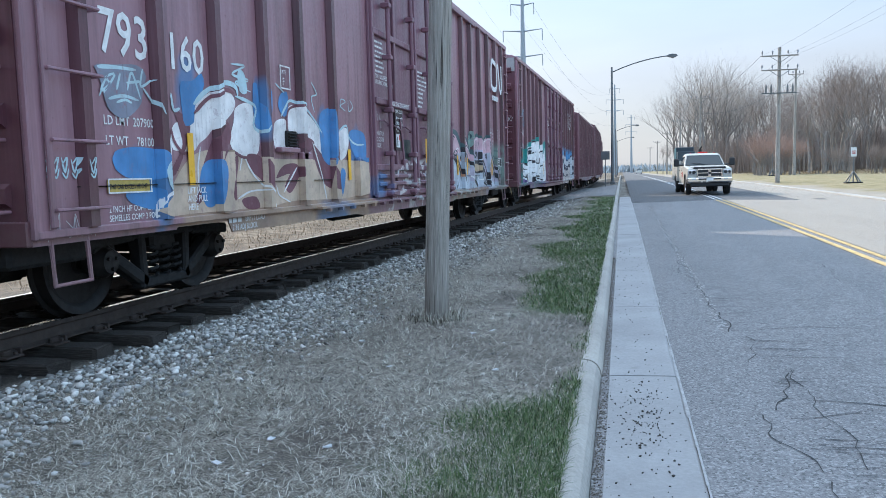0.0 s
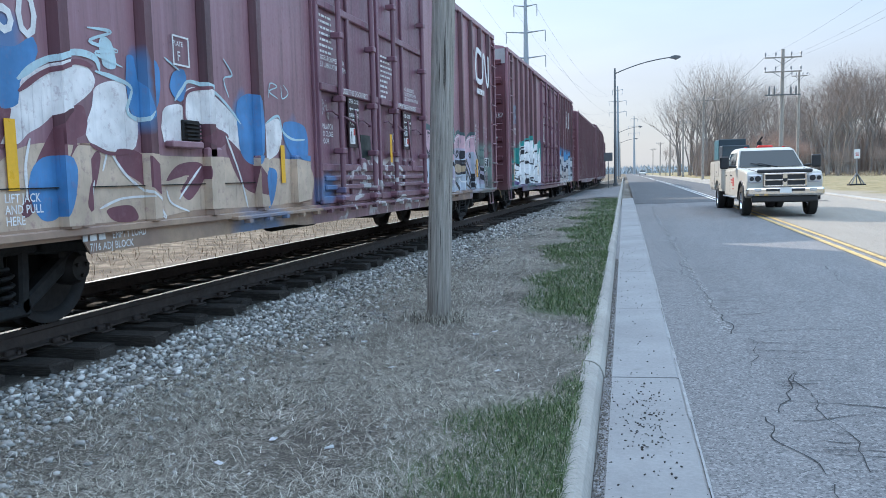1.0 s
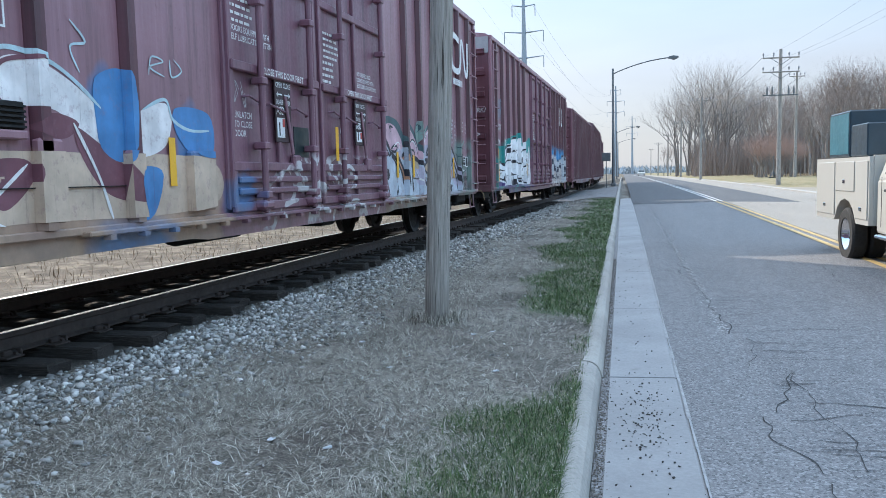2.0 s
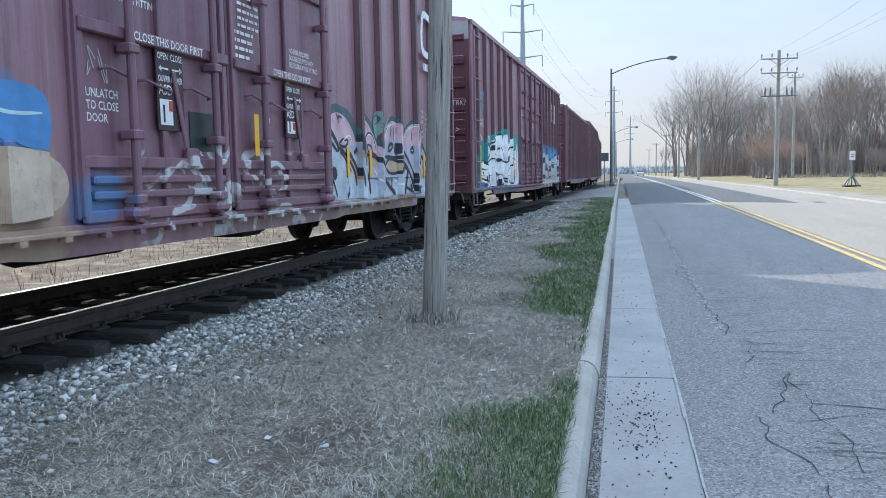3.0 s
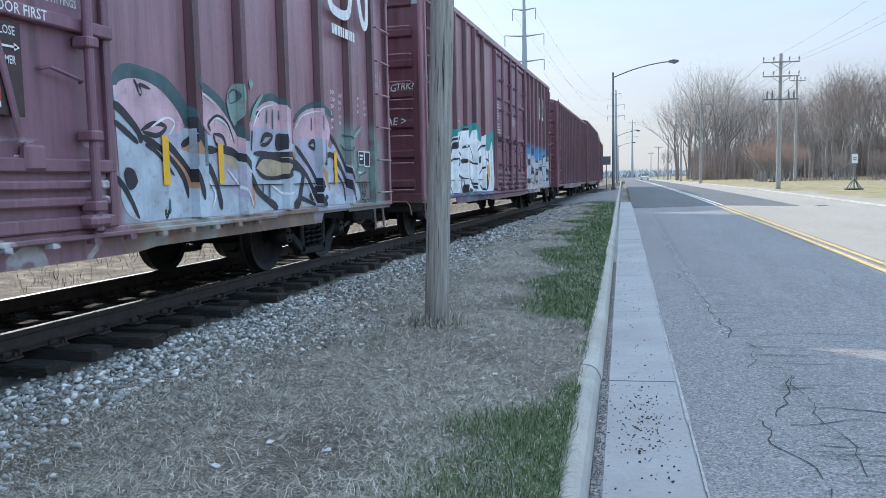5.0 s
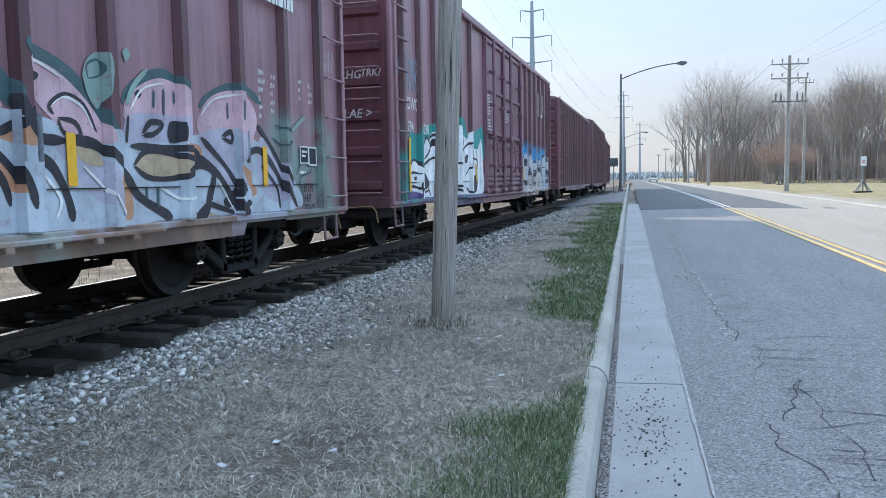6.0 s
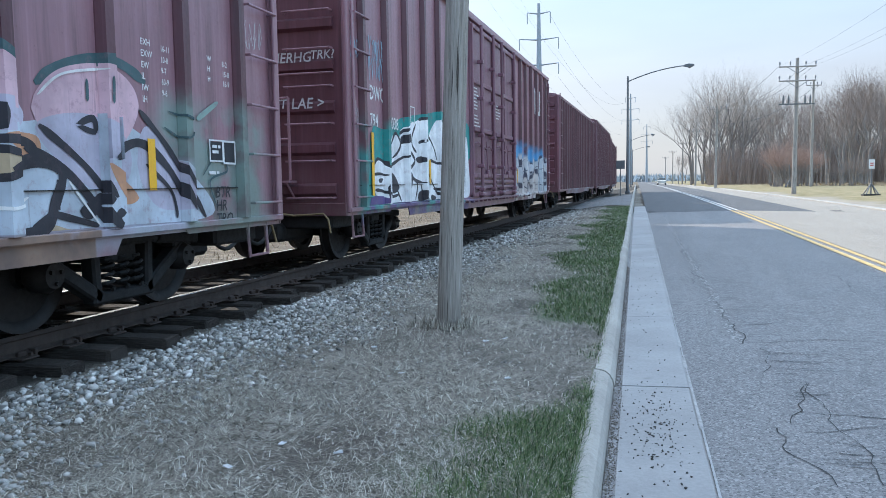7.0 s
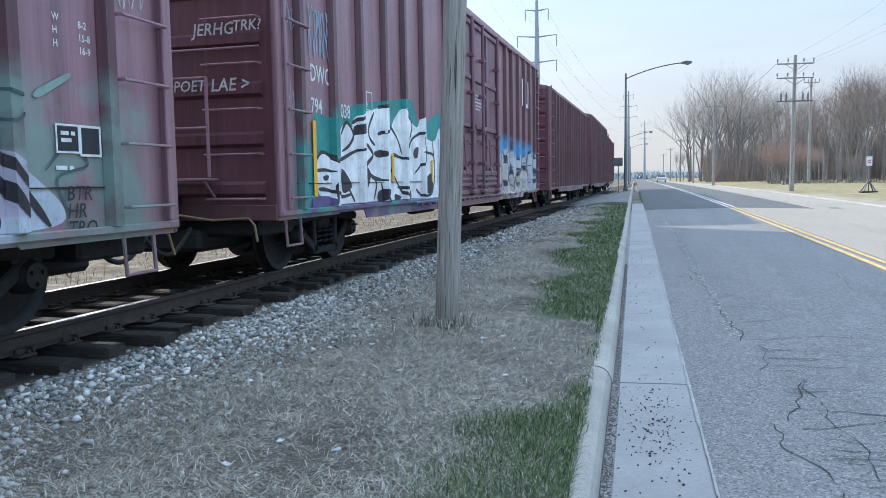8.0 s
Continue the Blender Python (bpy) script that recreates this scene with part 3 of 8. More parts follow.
def spray_a(n, y, z, c):
    wy, wz = n.split(warped(n, 0.17, 2.3))[1:]
    # front: blue clouds and a tan foot
    for cy, cz, ry, rz in ((-8.05, 1.22, 0.24, 0.18), (-7.86, 1.0, 0.12, 0.3), (-7.35, 1.98, 0.2, 0.28), (-5.95, 1.9, 0.14, 0.30), (-4.2, 1.72, 0.17, 0.36), (-2.98, 1.45, 0.17, 0.42), (-2.2, 0.98, 0.25, 0.2)):
        c = n.mix(n.math("MULTIPLY", blot(n, wy, wz, cy, cz, ry, rz, 0.5), 0.8), c, BLUE_P)
    low = n.math("MULTIPLY", band(n, wy, wz, -7.6, -2.5, 0.5, 1.30, 0.05), 0.92)
    c = n.mix(low, c, n.mix(n.ramp(n.noise(1.4, 4), 0.4, 0.6), TAN_P, (0.33, 0.22, 0.16)))
    c = n.mix(n.math("MULTIPLY", band(n, wy, wz, -4.4, -3.4, 0.5, 0.78, 0.1), 0.8), c, BLUE_P)
    # pale scrawl low on the doors
    ring = n.math("ABSOLUTE", n.math("SUBTRACT", n.cells(1.7, co=warped(n, 0.2, 1.5), stretch=(0, 1, 1.4), out="Distance"), 0.42))
    on = n.math("MULTIPLY", n.ramp(ring, 0.085, 0.065), band(n, y, z, -1.6, 2.3, 0.56, 1.42, 0.05))
    c = n.mix(n.math("MULTIPLY", on, n.ramp(n.noise(5, 4), 0.36, 0.48, 0, 0.95)), c, (0.60, 0.58, 0.58))
    # rear: green haze and an ice-blue foot
    green = n.math("MULTIPLY", band(n, wy, wz, 7.2, 9.05, 0.60, 1.85, 0.15), n.ramp(n.noise(2.0, 4), 0.36, 0.55))
    c = n.mix(n.math("MULTIPLY", green, 0.75), c, MINT_P)
    body = n.math("MULTIPLY", band(n, wy, wz, 2.62, 7.55, 0.66, 1.3, 0.06), 0.9)
    c = n.mix(body, c, n.mix(n.ramp(n.noise(1.2, 3), 0.42, 0.56), ICE_P, LILAC_P))
    rusty = n.math("MULTIPLY", band(n, y, z, 2.6, 6.4, 0.4, 0.815, 0.01), n.ramp(n.noise(2.2, 4), 0.25, 0.42))
    return n.mix(rusty, c, n.colours(n.noise(1.6, 4), (0.35, (0.16, 0.10, 0.085)), (0.5, (0.30, 0.19, 0.135)), (0.66, (0.36, 0.38, 0.34))))


def spray_b(n, y, z, c):
    wy, wz = n.split(warped(n, 0.16, 2.5))[1:]
    c = n.mix(n.math("MULTIPLY", band(n, wy, wz, -8.95, -3.3, 0.62, 2.05, 0.12), n.ramp(n.noise(1.1, 3), 0.36, 0.5)), c, TEAL_P)
    c = n.mix(n.math("MULTIPLY", band(n, wy, wz, -8.8, -2.5, 0.5, 0.86, 0.06), n.ramp(n.noise(1.4, 3), 0.4, 0.5)), c, (0.10, 0.06, 0.19))
    c = n.mix(n.math("MULTIPLY", band(n, wy, wz, 3.0, 8.3, 1.2, 2.2, 0.15), n.ramp(n.noise(1.3, 3), 0.35, 0.5)), c, (0.10, 0.30, 0.55))
    return piece_of_paint(n, y, z, c, 2.9, 8.6, 0.62, 1.85, (WHITE_P, (0.55, 0.58, 0.62), (0.60, 0.60, 0.63)), (0.05, 0.05, 0.08), 1.2, 0.05, 5.2, 0.3)


def spray_c(n, y, z, c):
    wy, wz = n.split(warped(n, 0.16, 2.5))[1:]
    return n.mix(n.math("MULTIPLY", band(n, wy, wz, -5, 6, 0.6, 1.25, 0.2), n.ramp(n.noise(0.9, 3), 0.5, 0.6, 0, 0.8)), c, (0.35, 0.40, 0.50))


CAR_PLAIN = mat_car("car_brown", MAROON)
CAR_A = mat_car("car_maroon_sprayed_letters", MAROON, spray_a)
CAR_B = mat_car("car_maroon_sprayed_white", MAROON, spray_b)
DOOR_MAROON = (0.198, 0.094, 0.126)
DOOR_A, DOOR_B = mat_car("door_maroon_sprayed_letters", DOOR_MAROON, spray_a), mat_car("door_maroon_sprayed_white", DOOR_MAROON, spray_b)
# the posts' own maroon, used again as painted shade on the car ends
POST_AND_SHADED_END = mat_car("post_and_shaded_end_maroon", DEEP_MAROON)
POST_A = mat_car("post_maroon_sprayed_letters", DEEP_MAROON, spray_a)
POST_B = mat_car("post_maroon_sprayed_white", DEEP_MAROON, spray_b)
CAR_C = mat_car("car_brown_far", (0.21, 0.105, 0.125), spray_c)
CAR_D = mat_car("car_dark_brown_far", (0.165, 0.085, 0.10), spray_c)
DARK = plain("grimy_black_steel", (0.013, 0.012, 0.012), 0.75, 0.1, 0.45, 5, 0.4)
WHEEL = plain("worn_wheel_steel", (0.022, 0.019, 0.018), 0.6, 0.4, 0.4, 6, 0.3)
TREAD = plain("bright_wheel_tread", (0.5, 0.49, 0.48), 0.3, 1.0, 0.2)
STENCIL = plain("white_stencil_paint", (0.80, 0.79, 0.78), 0.7, vary=0.3, scale=12)
REFLECT = plain("yellow_reflective_sheet", (0.85, 0.46, 0.02), 0.35, vary=0.12)
BARE = plain("galvanised_steel", (0.42, 0.43, 0.44), 0.5, 0.6, 0.3, 5)
BRASSY = plain("worn_yellowed_steel", (0.22, 0.16, 0.08), 0.6, 0.4, 0.4)
RUBBER = plain("black_rubber", (0.02, 0.02, 0.02), 0.8, vary=0.3)

HALF_W, EAVE, FLOOR = 1.46, 4.80, 0.78
POST_OUT = 0.085
POSTS = (-8.82, -7.84, -6.87, -5.86, -4.92, -3.9, 3.68, 4.57, 5.57, 6.57, 7.58, 8.55)


def wheel_mesh():
    s = Shape()
    prof = [(0.02, 0.08), (0.10, 0.09), (0.11, 0.05), (0.20, 0.03), (0.36, 0.02), (0.40, 0.06), (0.455, 0.065), (0.457, -0.04), (0.485, -0.055), (0.485, -0.075), (0.40, -0.07), (0.36, -0.02), (0.2, -0.01), (0.09, -0.07), (0.02, -0.07)]
    for side in (-1, 1):
        s.turned(prof, 40, pose(side * 0.745, 0, 0, 0, side * 90, 0))
        for k in range(3):
            a = k * 2.094
            s.rod((side * 0.80, 0.055 * math.cos(a), 0.055 * math.sin(a)), (side * 0.86, 0.055 * math.cos(a), 0.055 * math.sin(a)), 0.016, n=6)
    s.rod((-1.0, 0, 0), (1.0, 0, 0), 0.075, n=14)
    return s.mesh("wheelset", WHEEL, True)


def bogie_parts(car, cy):
    """Side frames, bolster, springs, bearings and brake beams of one bogie."""
    for side in (1, -1):
        s = Shape()
        x0, x1 = side * 0.93, side * 1.07
        # top chord, diagonals and spring seat, leaving the windows open
        for a, b, wid in (((-1.12, 0.62), (-0.5, 0.66), 0.11), ((-0.5, 0.68), (0.5, 0.68), 0.12), ((0.5, 0.66), (1.12, 0.62), 0.11), ((-0.86, 0.55), (-0.33, 0.22), 0.12), ((0.86, 0.55), (0.33, 0.22), 0.12),
                          ((-0.36, 0.2), (0.36, 0.2), 0.10), ((-0.36, 0.62), (-0.34, 0.24), 0.10), ((0.36, 0.62), (0.34, 0.24), 0.10)):
            d = Vector((0, b[0] - a[0], b[1] - a[1]))
            m = Matrix.Translation((0, (a[0] + b[0]) / 2, (a[1] + b[1]) / 2)) @ pose(0, 0, 0, math.degrees(math.atan2(d.z, d.y)), 0, 0)
            s.box(x0, x1, -d.length / 2 - 0.04, d.length / 2 + 0.04, -wid / 2, wid / 2, 0.02, m)
        frame_ob = part("bogie_frame", s, DARK, car, "cast steel bogie side frame, black with grime")
        frame_ob.matrix_basis = pose(0, cy, 0)
        for dy in (-0.19, 0.0, 0.19):
            c = Shape()
            pts = [(side * 1.0 + 0.075 * math.cos(k * 0.785), dy + 0.075 * math.sin(k * 0.785), 0.26 + k * 0.27 / 32) for k in range(33)]
            c.bent(pts, 0.017, 6)
            part("coil_spring", c, DARK, frame_ob)
        for dy in (-0.89, 0.89):
            c = Shape().turned([(0.02, 0.0), (0.13, 0.0), (0.14, 0.02), (0.14, 0.13), (0.11, 0.17), (0.10, 0.20), (0.03, 0.21)], 18, pose(side * 0.92, dy, 0.457, 0, side * 90, 0))
            for k in range(3):
                a = k * 2.094 + 0.5
                c.rod((side * 1.11, dy + 0.06 * math.cos(a), 0.457 + 0.06 * math.sin(a)), (side * 1.15, dy + 0.06 * math.cos(a), 0.457 + 0.06 * math.sin(a)), 0.018, n=6)
            part("bearing_cap", c, WHEEL, frame_ob, "", True)
            c = Shape().box(side * 0.9, side * 1.06, dy - 0.15, dy + 0.15, 0.54, 0.63, 0.02)
            part("axle_box_adapter", c, DARK, frame_ob)
    s = Shape().box(-1.05, 1.05, -0.2, 0.2, 0.48, 0.70, 0.03)
    for dy in (-0.5, 0.5):
        s.rod((-0.85, dy, 0.36), (0.85, dy, 0.36), 0.04)
    bol = part("bolster", s, DARK, car)
    bol.matrix_basis = pose(0, cy, 0)


WHEELS = []
WHEEL_ME = wheel_mesh()


def build_boxcar(label, half, posts, door, body_mat, eave=EAVE, detail=2, end_colour=None, group="boxcars of the train"):
    """A boxcar: an Empty on the rail tops at its middle, y along the track."""
    car = thing("boxcar", label, "boxcar", group=group)
    e, w = eave, HALF_W
    post_mat = {CAR_A: POST_A, CAR_B: POST_B}.get(body_mat, POST_AND_SHADED_END)
    # body shell: closed box with a low gabled roof
    s = Shape()
    sec = [(-w, FLOOR), (w, FLOOR), (w, e), (w * 0.93, e + 0.06), (0, e + 0.26), (-w * 0.93, e + 0.06), (-w, e)]
    s.slab(sec, "y", -half, half)
    part("body", s, body_mat, car)
    for side in (1, -1):
        t = Shape().box(side * (w - 0.02), side * (w + 0.06), -half, half, e - 0.10, e + 0.015, 0.012)
        part("top_rail", t, body_mat, car)
        # side sill: ledge, web and a deeper skirt between and at the bogies
        t = Shape().box(side * (w - 0.01), side * (w + 0.055), -half, half, FLOOR - 0.03, FLOOR + 0.03, 0.008)
        t.box(side * (w - 0.10), side * (w - 0.012), -half, half, 0.72, FLOOR - 0.02)
        part("side_sill", t, body_mat, car)
        t = Shape()
        b = half
        half_prof = [(door + 0.3, 0.57), (door + 0.6, 0.60), (b - 2.75, 0.60), (b - 2.65, 0.755), (b - 1.8, 0.755), (b - 1.75, 0.70), (b, 0.70), (b, FLOOR - 0.005)]
        prof = [(-y, z) for y, z in reversed(half_prof)] + half_prof
        t.slab(prof, "x", side * (w - 0.02), side * (w - 0.006))
        part("skirt", t, body_mat, car, "side sill plate, dusty along its foot")
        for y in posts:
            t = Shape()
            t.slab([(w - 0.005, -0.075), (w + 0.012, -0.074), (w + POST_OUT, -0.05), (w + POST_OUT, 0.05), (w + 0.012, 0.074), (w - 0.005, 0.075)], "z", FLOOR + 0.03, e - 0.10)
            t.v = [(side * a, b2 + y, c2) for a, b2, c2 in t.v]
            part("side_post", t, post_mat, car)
        for y in (-half + 0.06, half - 0.06):
            part("corner_post", Shape().box(side * (w - 0.01), side * (w + 0.045), y - 0.075, y + 0.075, 0.74, e - 0.1, 0.012), body_mat, car)
    # ends: ribs across and a foot plate; darker maroon paints the shade between cars
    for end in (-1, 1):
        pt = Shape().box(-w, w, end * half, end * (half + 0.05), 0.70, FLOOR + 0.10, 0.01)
        part("end_sill", pt, POST_AND_SHADED_END, car)
        part("shaded_end_sheet", Shape().box(-w + 0.03, w - 0.03, end * half, end * (half + 0.012), FLOOR + 0.1, e - 0.02), POST_AND_SHADED_END, car)
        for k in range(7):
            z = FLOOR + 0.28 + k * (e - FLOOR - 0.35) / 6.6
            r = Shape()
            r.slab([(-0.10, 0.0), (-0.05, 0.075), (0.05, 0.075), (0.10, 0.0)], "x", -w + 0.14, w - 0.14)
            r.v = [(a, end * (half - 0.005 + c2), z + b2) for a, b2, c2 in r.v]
            part("end_rib", r, POST_AND_SHADED_END, car)
    for end in (-1, 1):
        draft = Shape().box(-0.22, 0.22, end * (half - 3.2), end * (half + 0.25), 0.62, 0.98, 0.02)
        part("draft_sill", draft, DARK, car)
        gear = Shape().box(-1.2, 1.2, end * (half - 0.9), end * (half - 0.05), 0.52, 0.72, 0.03).box(-0.5, 0.5, end * (half - 1.0), end * (half + 0.1), 0.34, 0.6, 0.05)
        part("end_gear", gear, DARK, car)
        cp = Shape().box(-0.10, 0.10, end * (half + 0.2), end * (half + 0.72), 0.76, 0.96, 0.03)
        cp.box(-0.19, 0.17, end * (half + 0.70), end * (half + 0.99), 0.70, 1.02, 0.06)
        cp.box(0.10, 0.24, end * (half + 0.78), end * (half + 0.93), 0.72, 1.0, 0.04)
        part("coupler", cp, DARK, car, "rusty knuckle coupler")
    under = Shape().box(-0.16, 0.16, -half + 3, half - 3, 0.62, 0.98, 0.01)
    for k in range(-4, 5):
        under.box(-w + 0.1, w - 0.1, k * 1.4 - 0.05, k * 1.4 + 0.05, 0.72, 0.79)
    part("underframe", under, DARK, car)
    if detail >= 1:
        edges = [-half + 0.75] + [p for p in posts if abs(p) > door + 0.3] + [half - 0.75]
        for a, b in zip(edges, edges[1:]):
            if b - a < 2.0:
                part("lap_seam", Shape().box(w, w + 0.024, a + 0.08, b - 0.08, 1.108, 1.116), DARK, car)
        tank = Shape().turned([(0.03, -0.75), (0.17, -0.72), (0.205, -0.62), (0.205, 0.62), (0.17, 0.72), (0.03, 0.75)], 16, pose(0.72, -1.6, 0.66, 90, 0, 0))
        part("air_reservoir", tank, DARK, car, "", True)
        valve = Shape().box(0.75, 1.2, 0.6, 1.1, 0.48, 0.86, 0.04).box(0.8, 1.1, 1.2, 1.45, 0.5, 0.8, 0.05)
        part("brake_valve", valve, DARK, car)
        bar = Shape().rod((0.9, -4.8, 0.55), (0.9, 4.5, 0.58), 0.022).rod((0.6, -half + 3, 0.72), (0.6, half - 3, 0.72), 0.02)
        part("brake_rod", bar, DARK, car)
    for cy in (-half + 2.15, half - 2.15):
        bogie_parts(car, cy)
        for dy in (-0.89, 0.89):
            wh = part("wheelset", WHEEL_ME, WHEEL, car, "steel wheels with bright worn treads")
            WHEELS.append((wh, cy + dy))
    return car


def door_pair(car, mat):
    """Two plug doors with lock rods, rails and handles, on the side that faces the road."""
    w = HALF_W
    for y0, y1 in ((-2.40, -0.22), (-0.12, 2.44)):
        d = Shape().box(w - 0.01, w + 0.05, y0, y1, 0.84, 4.62, 0.015)
        door = part("door", d, mat, car, "plug door with lock rods")
        # raised frame and panels
        fr = Shape()
        for z in (0.86, 1.28, 2.30, 3.35, 4.52):
            fr.box(w + 0.045, w + (0.13 if 2 < z < 3 else 0.10), y0 + 0.02, y1 - 0.02, z - 0.05, z + 0.05, 0.012)
        for y in (y0 + 0.05, (y0 + y1) / 2, y1 - 0.05):
            fr.box(w + 0.045, w + 0.095, y - 0.04, y + 0.04, 0.86, 4.55, 0.01)
        part("door_frame", fr, mat, door)
        for k, z in enumerate((1.02, 1.14)):
            part("door_rib", Shape().box(w + 0.045, w + 0.11, y0 + 0.12, y1 - 0.12, z - 0.035, z + 0.035, 0.015), mat, door)
        for y in (y0 + 0.55, y1 - 0.36):
            rod = Shape().rod((w + 0.165, y, 0.80), (w + 0.165, y, 4.6), 0.036, n=12)
            for z in (0.98, 1.5, 2.18, 3.0, 3.8):
                rod.box(w + 0.07, w + 0.215, y - 0.065, y + 0.065, z - 0.04, z + 0.04, 0.012)
            rod.box(w + 0.06, w + 0.22, y - 0.11, y + 0.11, 0.82, 0.92, 0.03)
            rod.rod((w + 0.10, y - 0.10, 0.86), (w + 0.10, y + 0.12, 0.80), 0.03)
            part("lock_rod", rod, mat, door, "round door lock rod in brackets")
        for y, z, l in ((y0 + 0.75, 1.95, 0.4), (y1 - 0.75, 1.95, 0.35), (y0 + 0.3, 2.0, 0.3)):
            h = Shape().bent([(w + 0.06, y, z), (w + 0.13, y + 0.03, z + 0.01), (w + 0.13, y + l, z - 0.05), (w + 0.09, y + l + 0.02, z - 0.06)], 0.014, 7)
            part("handle", h, mat, door)
        lev = Shape().box(w + 0.10, w + 0.125, -0.03, 0.03, -0.34, 0.34, 0.01, pose(0, (y0 + y1) / 2 + 0.2, 1.75, 14, 0, 0))
        lev.box(w + 0.05, w + 0.12, (y0 + y1) / 2 + 0.30, (y0 + y1) / 2 + 0.5, 1.24, 1.42, 0.02)
        part("lever", lev, mat, door)
    rail = Shape().box(w, w + 0.13, -4.6, 5.1, 0.735, 0.775, 0.008).box(w, w + 0.10, -4.6, 5.1, 4.63, 4.70, 0.01)
    part("door_track", rail, mat, car, "door track along the sill")
    for k in range(22):
        part("track_clip", Shape().box(w + 0.08, w + 0.15, -4.4 + k * 0.43, -4.33 + k * 0.43, 0.70, 0.74), mat, car)


def stencil(car, words, y, z, size, spread=0.85, mat=None, x=0.006, shear=0.0, gap=1.0, label=""):
    ob = part("stencil", writing(words, size, mat or STENCIL, "stencil", spread, shear, gap), STENCIL, car, label)
    ob.matrix_basis = pose(HALF_W + x, y, z)
    return ob


def bars(car, y, z, rows, w=0.5, h=0.03, pitch=0.06, x=0.006, mat=None):
    """Writing too small to read, as plain bars."""
    s, rnd = Shape(), random.Random(int(y * 100) + rows)
    for k in range(rows):
        at = 0.0
        while at < w * rnd.uniform(0.6, 1.0):
            l = rnd.uniform(0.04, 0.12)
            s.box(0, 0.003, at, min(w, at + l), -k * pitch, -k * pitch + h)
            at += l + 0.025
    ob = part("stencil_line", s, mat or STENCIL, car)
    ob.matrix_basis = pose(HALF_W + x, y, z)


def sheet(car, y, z0, z1, wide=0.095, x=0.052, mat=None, name="reflector", label="yellow reflective strip"):
    part(name, Shape().box(HALF_W + x, HALF_W + x + 0.004, y - wide / 2, y + wide / 2, z0, z1), mat or REFLECT, car, label)


def outline_box(car, y0, y1, z0, z1, t=0.02, mat=None):
    s = Shape()
    for a, b, c2, d in ((y0, y1, z0, z0 + t), (y0, y1, z1 - t, z1), (y0, y0 + t, z0 + t, z1 - t), (y1 - t, y1, z0 + t, z1 - t)):
        s.box(HALF_W + 0.020, HALF_W + 0.023, a, b, c2, d)
    part("stencil_frame", s, mat or STENCIL, car)


SPRAY_ICE = plain("pale_blue_spray", (0.30, 0.42, 0.52), 0.7, vary=0.5, scale=6)
SPRAY_WHITE = plain("white_marker", (0.55, 0.54, 0.54), 0.7, vary=0.35, scale=8)
SPRAY_BLACK = plain("black_marker", (0.03, 0.03, 0.035), 0.7, vary=0.3)
BOARD = plain("dark_sign_board", (0.055, 0.03, 0.032), 0.6, vary=0.3)
LABEL_Y = plain("yellow_label", (0.55, 0.40, 0.10), 0.6, vary=0.3, scale=20)
GLASS_DARK = plain("dark_green_sheet", (0.02, 0.035, 0.035), 0.45, vary=0.3)
RED_P = plain("red_mark", (0.45, 0.06, 0.05), 0.6)


